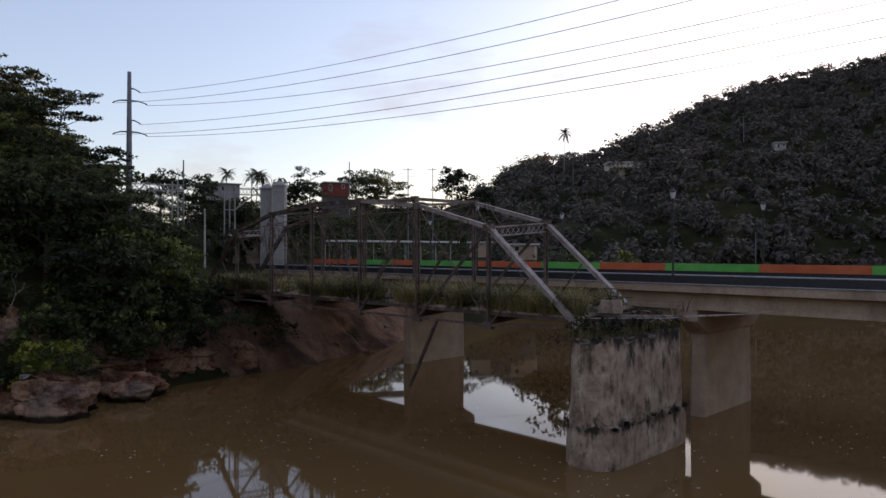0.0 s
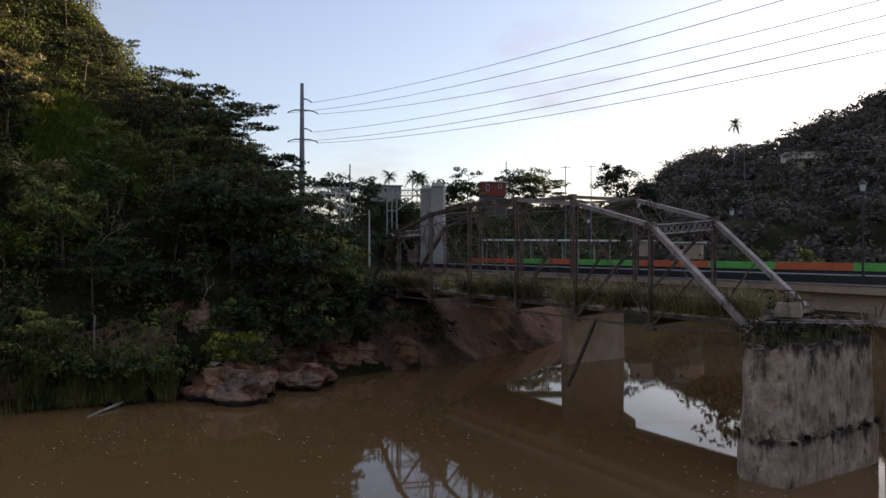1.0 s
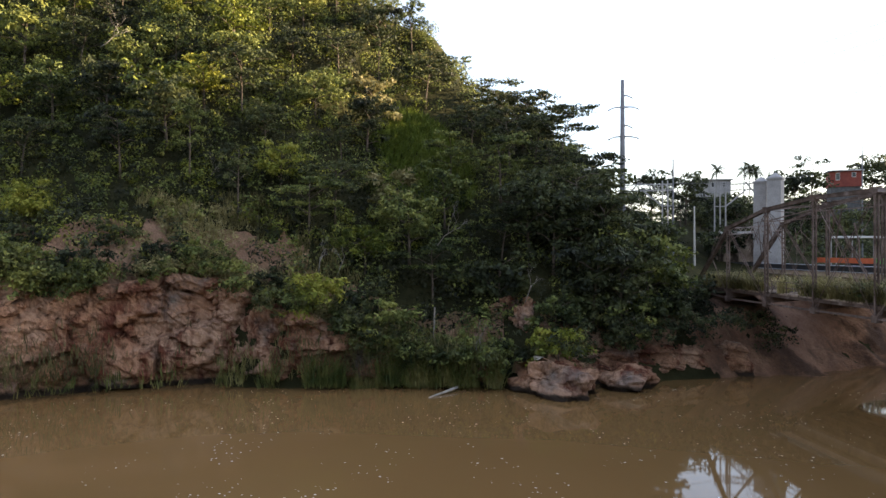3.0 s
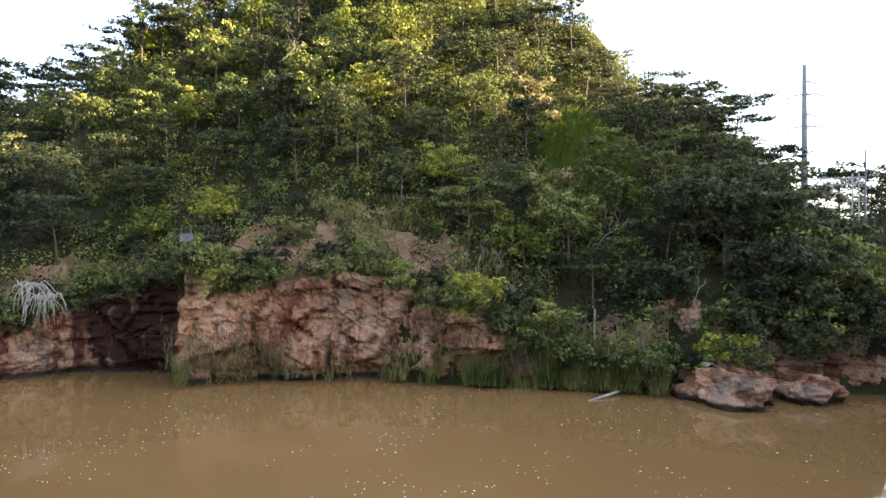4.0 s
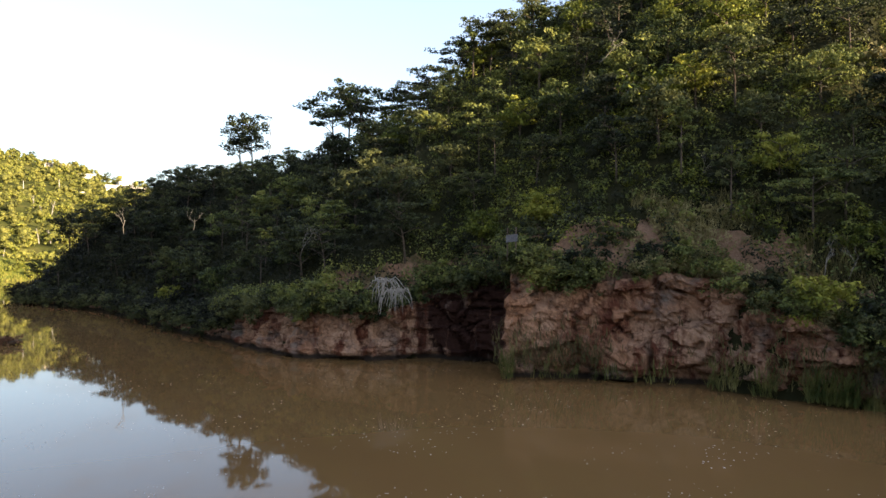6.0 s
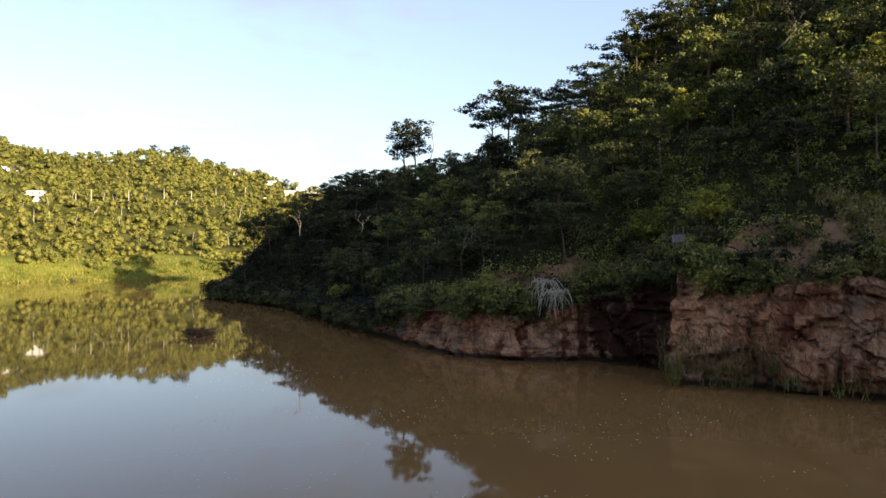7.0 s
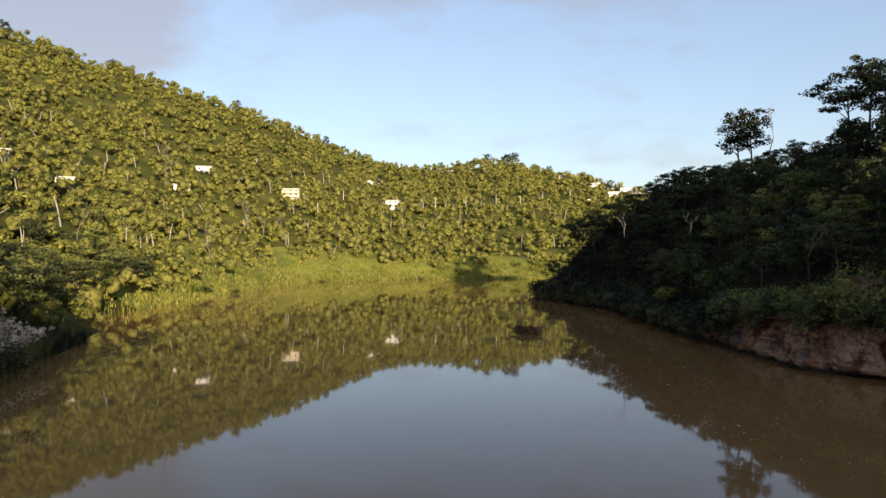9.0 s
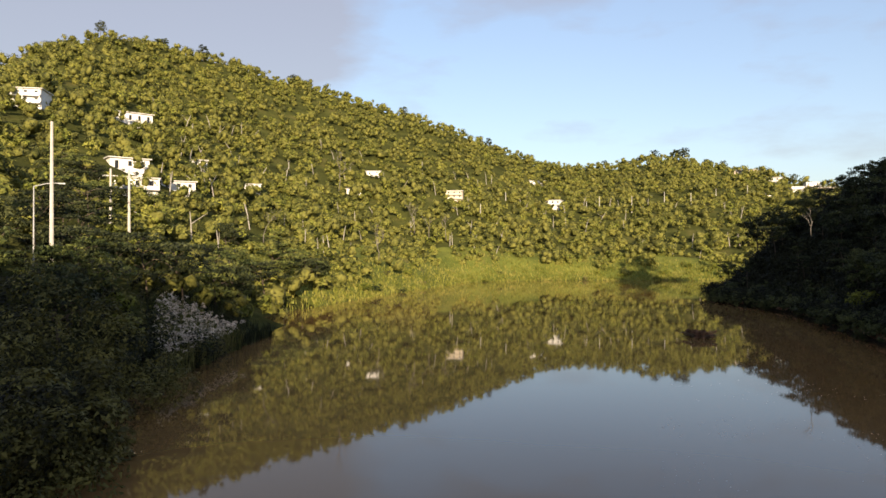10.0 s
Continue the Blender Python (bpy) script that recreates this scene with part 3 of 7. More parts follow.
def rock_strip(name, line, label, step=0.24, lean=LEAN, rough=1.0, seed=0, top_of=rock_top, back=6.0):
    """A cliff that follows a bank, broken along joints into blocks, with a soil shoulder behind its edge."""
    P, out = bank_path(line, step)
    run = np.concatenate([[0], np.cumsum(np.hypot(*np.diff(P, axis=0).T))])
    rows, shoulder = 40, 14
    verts, faces, soil = [], [], []
    for i, (x, y) in enumerate(P):
        s = run[i]
        top = max(0.7, top_of(x, y) + 0.7 * noise.fractal(Vector((s * 0.22, seed, 0)), 0.8, 2.0, 4))
        d = 0.0
        for j in range(rows + 1):
            z = -0.8 + (top + 0.8) * j / rows
            warp = 0.8 * noise.noise(Vector((s * 0.4, z * 0.4, seed)))
            d = -lean * max(z, 0)
            for wide, high, amp in ((0.21, 0.25, 0.9), (0.5, 0.62, 0.5), (1.5, 1.7, 0.16)):
                q = Vector((s * wide + warp * wide, z * high + 0.3 * warp * high, seed * 3.1))
                dist, where = noise.voronoi(q)
                d += rough * amp * (noise.cell(where[0] * 7.3) - 0.5) * 0.9
                d -= rough * amp * 0.4 * max(0.0, 0.06 - (dist[1] - dist[0])) / 0.06
            d += rough * (0.22 * noise.fractal(Vector((x * 0.8, y * 0.8, z * 0.8)), 0.7, 2.0, 4) + 0.5 * noise.noise(Vector((s * 0.12, z * 0.1, seed + 5))))
            d += 0.4 * rough * (noise.cell(Vector((s * 0.05, z * 0.9 + 0.25 * noise.noise(Vector((s * 0.3, 0, seed))), seed))) - 0.5)
            d -= 0.55 * math.exp(-((z - 0.3) / 0.55) ** 2)
            over = max(0.0, z - (top - 0.9)) / 0.9
            d -= 0.9 * over * over
            verts.append((x + out[i, 0] * d, y + out[i, 1] * d, z))
        far = d - back * np.arange(1, shoulder + 1) / shoulder
        bx, by = x + out[i, 0] * far, y + out[i, 1] * far
        ground = land(bx, by)[0] + 0.3
        for k in range(shoulder):
            bump_ = 0.3 * noise.fractal(Vector((bx[k] * 0.5, by[k] * 0.5, seed)), 0.6, 2, 6)
            verts.append((bx[k], by[k], max(top - 0.06 * (k + 1), ground[k]) + bump_ - (0.8 if k == shoulder - 1 else 0)))
    n = rows + 1 + shoulder
    side = Vector((out[0, 0], out[0, 1], 0)).cross(Vector((P[1, 0] - P[0, 0], P[1, 1] - P[0, 1], 0))).z > 0
    for i in range(len(P) - 1):
        for j in range(n - 1):
            q = (i * n + j, (i + 1) * n + j, (i + 1) * n + j + 1, i * n + j + 1)
            faces.append(q[::-1] if side else q)
            soil.append(1 if j >= rows else 0)
    me = mesh_of(name, verts, faces, ROCK)
    me.materials.append(SOIL)
    me.polygons.foreach_set("material_index", soil)
    return tagged(new(name, me), label, "cliff", kind="structure")


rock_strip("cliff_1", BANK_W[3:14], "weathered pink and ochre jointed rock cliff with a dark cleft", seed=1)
rock_strip("cliff_2", BANK_N[10:] + BANK_W[:2], "dark eroded earth bank under the trees", seed=9, lean=0.6, rough=0.8, top_of=lambda x, y: 3.0, back=3.0)
rock_strip("cliff_3", BANK_W[13:17], "low shaded rocky bank of the promontory", step=0.5, seed=12, lean=0.7, rough=0.8, back=3.0)


def boulder(name, x, y, z, rx, ry, rz, label, material=None, seed=0, detail=4):
    bm = bmesh.new()
    bmesh.ops.create_icosphere(bm, subdivisions=detail, radius=1)
    for v in bm.verts:
        q = v.co * 1.3 + Vector((seed * 7.1, seed, 0))
        cell, where = noise.voronoi(q * 0.62)
        k = 0.92 + 0.3 * noise.fractal(q * 1.1, 0.75, 2.1, 6) + 0.3 * (noise.cell(where[0] * 7.7) - 0.5) - 0.12 * max(0.0, 0.07 - cell[1] + cell[0]) / 0.07
        v.co = Vector((v.co.x * k * rx, v.co.y * k * ry, v.co.z * k * rz))
    me = bpy.data.meshes.new(name)
    bm.to_mesh(me)
    bm.free()
    me.materials.append(material or ROCK)
    ob = new(name, me)
    ob.location = (x, y, z)
    return tagged(ob, label, "rock", "boulders along the bank")


boulder("boulder", -29.6, 52.8, 0.7, 4.3, 3.0, 2.5, "big ochre boulder with pale scars at the water's edge", seed=1, detail=5)
boulder("boulder", -38.8, 49.0, 2.4, 0.95, 0.95, 1.05, "round pale grey boulder among the reeds", OLD_CONCRETE, seed=3, detail=3)
boulder("boulder", -31.0, 52.2, 2.7, 0.6, 0.5, 0.3, "small pale stone lying on the boulder", BARK_PALE, seed=4, detail=3)
boulder("boulder", -25.6, 58.6, 0.2, 2.6, 2.8, 1.7, "dark red rock mound at the foot of the bank", seed=6)


# ---- plants ----
def leaf_cloud(rng, centres, radii, per, size, flat=0.6, tri=False, out=0.9, shell=0.3):
    """Leaves as small bent blades scattered on and in clumps: vertices and faces."""
    c = np.repeat(np.asarray(centres, float), per, 0)
    r = np.repeat(np.asarray(radii, float), per)
    n = len(c)
    d = rng.normal(size=(n, 3))
    d /= np.linalg.norm(d, axis=1)[:, None]
    if shell > 0.4:
        d[:, 2] = np.where(d[:, 2] < -0.35, -d[:, 2], d[:, 2])
    rad = r * rng.uniform(shell, 1.0, n) ** 0.45
    p = c + d * rad[:, None] * np.array([1, 1, flat])
    nrm = d * out + rng.normal(size=(n, 3)) * 0.4 + np.array([0, 0, 0.4])
    nrm /= np.linalg.norm(nrm, axis=1)[:, None]
    t = np.cross(nrm, rng.normal(size=(n, 3)))
    t /= np.linalg.norm(t, axis=1)[:, None]
    s = np.cross(nrm, t)
    L = size * rng.uniform(0.6, 1.4, n)[:, None]
    if tri:
        v = np.stack([p - t * L * 0.5 - s * L * 0.32, p - t * L * 0.4 + s * L * 0.32, p + t * L * 0.6 - nrm * L * 0.1], 1)
        return v.reshape(-1, 3), np.arange(n * 3).reshape(n, 3)
    w = 0.5
    v = np.stack([p - t * L * 0.5, p + s * L * w * 0.5 - nrm * L * 0.06, p + t * L * 0.5 - nrm * L * 0.14, p - s * L * w * 0.5 - nrm * L * 0.06], 1)
    f = np.arange(n * 4).reshape(n, 4)
    return v.reshape(-1, 3), f


def twigs(rng, centres, radii, count, spread, flat):
    """Splits clumps into small sprays round each centre, so that a crown has gaps and lobes."""
    c = np.repeat(np.asarray(centres, float), count, 0)
    r = np.repeat(np.asarray(radii, float), count)
    d = rng.normal(size=c.shape)
    d /= np.linalg.norm(d, axis=1)[:, None]
    d[:, 2] = np.abs(d[:, 2]) * 0.9 - 0.25
    return c + d * (r * rng.uniform(0.55, 1.0, len(c)))[:, None] * np.array([1, 1, flat]), r * spread * rng.uniform(0.6, 1.3, len(c))


def cloud_mesh(name, v, f, material):
    me = bpy.data.meshes.new(name)
    me.from_pydata(v.tolist(), [], f.tolist())
    me.materials.append(material)
    return me


def limbs(rng, shape, height, spread, trunk, count, bend=0.15, start=0.35):
    """A tapered trunk with limbs; returns the limb ends."""
    lean = rng.normal(size=2) * bend * height * 0.3
    pts = [(lean[0] * k * k, lean[1] * k * k, height * k) for k in (0, 0.25, 0.5, 0.75, 0.95)]
    shape.tube(pts, [trunk, trunk * 0.8, trunk * 0.62, trunk * 0.4, trunk * 0.15], 7)
    ends = []
    for i in range(count):
        k = start + (0.92 - start) * i / max(count - 1, 1)
        a = 2.4 * i + rng.uniform(-0.5, 0.5)
        r = spread * (1.0 - 0.55 * abs(k - 0.6)) * rng.uniform(0.7, 1.1)
        z0 = height * k
        p0 = (lean[0] * k * k, lean[1] * k * k, z0)
        p2 = (p0[0] + math.cos(a) * r, p0[1] + math.sin(a) * r, z0 + r * rng.uniform(0.15, 0.6))
        p1 = tuple((p0[j] + p2[j]) / 2 + (0.12 * r if j == 2 else 0) for j in range(3))
        shape.tube([p0, p1, p2], [trunk * 0.4, trunk * 0.25, trunk * 0.08], 5)
        ends.append(p2)
    return ends


NATIVE = {}


def make_tree(kind, seed, leaf, bark=None, label="", name="broadleaf_tree"):
    rng = np.random.RandomState(seed)
    root = base(0, 0, 0, name, label, "tree", "trees on the hillside")
    s = Shape()
    if kind == "round":
        h = 7.0
        ends = limbs(rng, s, h * 0.8, 2.6, 0.17, 9)
        cs = [(*e[:2], e[2] + 0.4) for e in ends] + [(rng.uniform(-2, 2), rng.uniform(-2, 2), rng.uniform(0.35, 1.0) * h) for _ in range(13)]
        cs, rr = twigs(rng, cs, rng.uniform(0.9, 1.6, len(cs)), 4, 0.62, 0.8)
        v, f = leaf_cloud(rng, cs, rr, 24, 0.35, 0.55, True, 0.8)
    elif kind == "layered":
        h = 8.5
        ends = limbs(rng, s, h * 0.9, 3.8, 0.16, 9, 0.3, 0.45)
        cs, rr = [], []
        for e in ends:
            for k in range(4):
                cs.append((e[0] * rng.uniform(0.5, 1.25) + rng.uniform(-1, 1), e[1] * rng.uniform(0.5, 1.25) + rng.uniform(-1, 1), e[2] + rng.uniform(-0.1, 0.5)))
                rr.append(rng.uniform(0.9, 1.9))
        cs, rr = twigs(rng, cs, rr, 3, 0.58, 0.22)
        v, f = leaf_cloud(rng, cs, rr, 22, 0.34, 0.2, True, 0.35)
    elif kind == "high":
        h = 10.0
        ends = limbs(rng, s, h * 0.85, 2.4, 0.17, 10, 0.15, 0.45)
        cs = [(*e[:2], e[2] + 0.3) for e in ends] + [(rng.normal() * 1.1, rng.normal() * 1.1, h * rng.uniform(0.55, 1.0)) for _ in range(12)]
        cs, rr = twigs(rng, cs, rng.uniform(0.8, 1.5, len(cs)), 4, 0.6, 0.8)
        v, f = leaf_cloud(rng, cs, rr, 25, 0.34, 0.55, True, 0.7)
    elif kind == "tall":
        h = 11.0
        ends = limbs(rng, s, h, 2.0, 0.15, 9, 0.2, 0.45)
        cs = [(*e[:2], e[2] + 0.2) for e in ends] + [(rng.uniform(-0.8, 0.8), rng.uniform(-0.8, 0.8), h * rng.uniform(0.7, 1.03)) for _ in range(5)]
        cs, rr = twigs(rng, cs, rng.uniform(0.6, 1.15, len(cs)), 4, 0.6, 0.8)
        v, f = leaf_cloud(rng, cs, rr, 22, 0.33, 0.55, True, 0.7)
    else:  # shrubby
        h = 3.6
        ends = limbs(rng, s, h * 0.7, 1.8, 0.07, 7, 0.3, 0.2)
        cs = [(*e[:2], e[2] + 0.2) for e in ends] + [(rng.uniform(-1.7, 1.7), rng.uniform(-1.7, 1.7), rng.uniform(0.1, 0.95) * h) for _ in range(9)]
        cs, rr = twigs(rng, cs, rng.uniform(0.6, 1.15, len(cs)), 4, 0.58, 0.8)
        v, f = leaf_cloud(rng, cs, rr, 22, 0.29, 0.6, True, 0.7)
    trunk = part("trunk", s, bark or BARK, root, smooth=True)
    crown = new("crown", cloud_mesh("crown", v, f, leaf))
    crown.parent = root
    NATIVE[root.name] = float(v[:, 2].max())
    return root


def palm(x, y, z, h, label, group, scale=1.0, seed=0):
    rng = np.random.RandomState(seed)
    root = base(x, y, z, "palm_tree", label, "palm", group)
    s = Shape()
    s.tube([(x + 0.02 * h * k * k, y, z + h * k) for k in (0, 0.3, 0.6, 1.0)], [0.2, 0.15, 0.13, 0.12], 8)
    part("trunk", s, BARK_PALE, root, smooth=True)
    f = Shape()
    for i in range(26):
        a, lift = 2.4 * i, rng.uniform(-0.3, 1.7)
        d = Vector((math.cos(a), math.sin(a), 0))
        L = 2.4 * scale
        line = [Vector((x + 0.02 * h, y, z + h)) + d * L * k + Vector((0, 0, L * (lift * k - 0.9 * k * k))) for k in np.linspace(0, 1, 9)]
        side = d.cross(Vector((0, 0, 1)))
        for k in range(1, 9):
            w = 0.55 * scale * math.sin(0.35 + 2.5 * k / 9)
            for sg in (-1, 1):
                a0, a1 = line[k - 1], line[k]
                tip = (a0 + a1) / 2 + side * sg * w + (a1 - a0) * 0.6 - Vector((0, 0, 0.25 * w))
                f.add([a0, a1, tip], [(0, 1, 2)])
    part("crown", f, LEAF_DARK, root)
    return root


KINDS = {
    "round": [make_tree("round", 10 + i, (LEAF, LEAF_DARK, LEAF, LEAF_BRIGHT)[i], label="bushy green broadleaf tree on the steep river bank") for i in range(4)],
    "layered": [make_tree("layered", 30 + i, (LEAF_DARK, LEAF)[i], label="dark flat-layered spreading tree on the hillside", name="spreading_tree") for i in range(2)],
    "tall": [make_tree("tall", 40 + i, (LEAF_DARK, LEAF)[i], BARK, label="slender tall tree with a thin pale trunk and tufted crown", name="slender_tree") for i in range(2)],
    "high": [make_tree("high", 46 + i, (LEAF, LEAF_DARK)[i], label="tall dense-crowned tree rising above the ridge", name="ridge_tree") for i in range(2)],
    "shrub": [make_tree("shrub", 50 + i, (LEAF, LEAF_DARK, LEAF_BRIGHT, LEAF_DRY)[i], label="leafy shrub overhanging the bank", name="shrub") for i in range(4)],
}
USED = set()


def plant(kind, which, x, y, size, turn, sink=0.3, z=None):
    ob = KINDS[kind][which]
    where = pose(x, y, (ground_z(x, y) if z is None else z) - sink * size, 0, 0, turn)
    m = where @ Matrix.Diagonal((size, size, size, 1))
    if ob in USED:
        k = size / ob.scale[0]
        return copy_thing(ob, where @ Matrix.Diagonal((k, k, k, 1)))
    USED.add(ob)
    ob.matrix_basis = m
    return ob


def polar_point(bearing, dist):
    return dist * math.sin(radians(bearing)), dist * math.cos(radians(bearing))


def shown(bearing, elev, dist):
    """Height at which a thing stands that is seen under elev degrees."""
    return EYE + dist * math.tan(radians(elev))


def south_side(x, y):
    return to_line(x, y, SOUTH)[0] < to_line(x, y, NORTH)[0]


def along_ray(bearing, elev, near=45, far=900):
    """Where the line of sight under that bearing and elevation first meets the ground."""
    d = np.arange(near, far, 0.5)
    z, wet, u = land(d * math.sin(radians(bearing)), d * math.cos(radians(bearing)))
    met = (z - (EYE + d * math.tan(radians(elev))) > 0) & ~wet
    x, y = d * math.sin(radians(bearing)), d * math.cos(radians(bearing))
    if bearing < -95:
        met &= south_side(x, y)
    if met.any():
        return float(d[np.argmax(met)])
    return float(d[np.argmax(np.where(wet | ~south_side(x, y), -9, (z - EYE) / d))])


for ob_, oe_, size_, seed_ in ((-33.0, -5.0, (3.0, 1.7, 2.4), 2), (-31.2, -5.4, (2.4, 1.6, 2.2), 7)):
    od = along_ray(ob_, oe_) + 0.5
    ox, oy = polar_point(ob_, od)
    rock = boulder("boulder", ox, oy, EYE + od * math.tan(radians(oe_)), *size_, "broad pink rock outcrop showing through the bushes", seed=seed_, detail=5)
    rock.rotation_euler = (radians(-20), 0, radians(-ob_))


# by bearing: how high the crowns of the western hill reach against the sky
SKYLINE = np.array([
    (-110.5, -2.0), (-109.6, -0.6), (-108.7, 1.0), (-106.8, 2.2), (-104.5, 3.0), (-102.2, 4.2), (-99.9, 5.2), (-97.6, 6.5), (-95.4, 6.6), (-91, 7.5), (-87.4, 8.2), (-86.2, 10.2),
    (-83, 12.8), (-80.1, 12.8), (-78, 13.8), (-76.7, 15.4), (-74.4, 18.2), (-71.7, 18.3), (-69.9, 20.0), (-66, 23), (-50, 26), (-45, 23), (-41, 20), (-39.8, 19), (-38.6, 16.2),
    (-36.4, 15.2), (-35.2, 13.6), (-32.7, 12.8), (-31.3, 11.8), (-28.1, 11.2), (-27.4, 8.4), (-26.2, 7.6), (-25.3, 6.4), (-24.6, 5.0), (-22.2, 4.1), (-19.5, 2.4), (-18, 0.5),
])


def under_sky(x, y, z, native, size, wide=1.6):
    """The size at which a tree stays under the skyline."""
    b, d = math.degrees(math.atan2(x, y)), math.hypot(x, y)
    w = math.degrees(wide * size / d)
    e = min(np.interp(k, SKYLINE[:, 0], SKYLINE[:, 1]) for k in (b - w, b, b + w))
    return min(size, (EYE + d * math.tan(radians(e)) - z) / native)


def skyline_tree(kind, which, b, tip, h, widest=1.6):
    dd = np.arange(55, 240, 1.0)
    zz, ww, uu = land(dd * math.sin(radians(b)), dd * math.cos(radians(b)))
    gap = EYE + dd * math.tan(radians(tip)) - zz
    side = ~south_side(dd * math.sin(radians(b)), dd * math.cos(radians(b)))
    ok = np.where(~ww & side & (uu > 2), np.abs(gap - h), 1e3)
    if ok.min() > 8:
        return
    d = float(dd[ok.argmin()])
    x, y = polar_point(b, d)
    z = ground_z(x, y)
    native = NATIVE[KINDS[kind][which].name]
    k = min((EYE + d * math.tan(radians(tip)) - z) / native, widest)
    if k > 0.35:
        plant(kind, which, x, y, k, 37 * d + b, 0.0, z)


# trees that stand out on the skyline: kind, which, bearing, elevation of the tip, height
for row in [
    ("high", 1, -93.1, 10.6, 9.5), ("high", 1, -92.2, 10.7, 9.5), ("round", 1, -91.0, 7.6, 5), ("round", 1, -89.2, 8.2, 5), ("round", 1, -87.6, 8.0, 5),
    ("high", 0, -84.7, 14.8, 13), ("layered", 0, -85.9, 12.6, 11), ("layered", 0, -83.4, 13.2, 11), ("round", 1, -94.8, 6.5, 5), ("round", 1, -96.6, 6.6, 6),
    ("layered", 0, -81.4, 12.8, 10), ("layered", 0, -79.6, 13.2, 9), ("layered", 0, -77.6, 14.4, 9), ("layered", 0, -76.0, 16.4, 10), ("high", 0, -74.6, 18.4, 11),
    ("layered", 0, -73.2, 18.4, 10), ("layered", 1, -71.4, 18.6, 10), ("high", 1, -69.6, 20.6, 11), ("high", 1, -66.5, 24.0, 11), ("high", 0, -62.0, 24.0, 11), ("high", 1, -57.0, 24.5, 11),
    ("high", 0, -51.0, 26.0, 10), ("high", 1, -47.0, 24.0, 12), ("round", 0, -43.5, 21.0, 8), ("high", 0, -41.0, 19.8, 9), ("tall", 1, -36.6, 15.6, 6),
    ("layered", 0, -33.6, 13.4, 8), ("layered", 0, -32.0, 12.8, 8.5), ("layered", 0, -30.4, 11.8, 8.5), ("layered", 0, -28.9, 11.5, 8.5), ("layered", 0, -30.6, 9.2, 8), ("layered", 0, -28.4, 8.6, 8), ("layered", 0, -26.8, 7.9, 8),
    ("round", 1, -109.0, 0.4, 7), ("round", 1, -107.8, 1.6, 7), ("round", 1, -106.4, 2.2, 7), ("round", 1, -105.0, 2.8, 7), ("round", 1, -103.6, 3.4, 7), ("round", 1, -102.2, 4.2, 7), ("round", 1, -100.8, 4.9, 7),
    ("round", 1, -99.4, 5.6, 7), ("round", 1, -98.0, 6.4, 7), ("round", 1, -108.6, -1.6, 6), ("round", 1, -107.0, -0.6, 6), ("shrub", 1, -109.6, -2.4, 4), ("shrub", 1, -108.2, -2.8, 4), ("shrub", 1, -106.4, -2.8, 4),
    ("round", 0, -98.6, -1.2, 5), ("round", 2, -97.4, -0.6, 5), ("shrub", 2, -98.2, -2.6, 4),
]:
    skyline_tree(*row)


def in_swale(b, z, d):
    """Open tall grass in a hollow of the slope."""
    e = np.degrees(np.arctan2(z - EYE, d))
    low = ((b + 40.0) / 4.2) ** 2 + ((e - 7.0 + 0.5 * (b + 40)) / 3.6) ** 2 < 1
    return low


def hillside():
    rng = np.random.RandomState(4)
    n = 40000
    b = rng.uniform(-108.5, -19, n)
    d = rng.uniform(50, 200, n)
    x, y = d * np.sin(np.radians(b)), d * np.cos(np.radians(b))
    z, wet, u = land(x, y)
    ok = ~wet & (u > 2.2) & (u < 62) & ~south_side(x, y) & ~((b > -25.5) & (d > 84)) & ~((b > -21.5) & (d > 78))
    spots = []
    for i in np.where(ok)[0]:
        if len(spots) >= 285:
            break
        gap = 3.4 if u[i] < 7 else 4.7
        if any((x[i] - p) ** 2 + (y[i] - q) ** 2 < gap * gap for p, q in spots):
            continue
        # open grassy swale below the crest
        if -61 < b[i] < -46 and u[i] < 9 and rng.uniform() < 0.5:
            continue
        if in_swale(b[i], z[i], d[i]) and rng.uniform() < 0.92:
            continue
        spots.append((x[i], y[i]))
        if u[i] < 7:
            kind, which, size = "shrub", rng.choice([0, 1, 2, 0, 1]), rng.uniform(0.8, 1.4)
        else:
            kind = rng.choice(["round", "round", "round", "round", "layered", "layered", "tall", "shrub"])
            which = rng.randint(len(KINDS[kind]))
            size = {"round": rng.uniform(0.8, 1.3), "layered": rng.uniform(0.7, 1.0), "tall": rng.uniform(0.6, 0.85), "shrub": rng.uniform(1.2, 2.0)}[kind]
        # shaded ends of the hill get dark-leaved variants, shade put into the leaf colour
        if (b[i] < -80 and rng.uniform() < 0.5) or b[i] < -95 or (b[i] > -37 and rng.uniform() < 0.6):
            which = {"round": 1, "layered": 0, "tall": 0, "shrub": 1}[kind]
        size = under_sky(x[i], y[i], z[i], NATIVE[KINDS[kind][which].name], size)
        if size < 0.35:
            continue
        rim = rock_top(x[i], y[i]) if u[i] < 8 and -96 < b[i] < -40 else -9
        plant(kind, which, x[i], y[i], size, rng.uniform(0, 360), z=max(z[i], rim))


hillside()
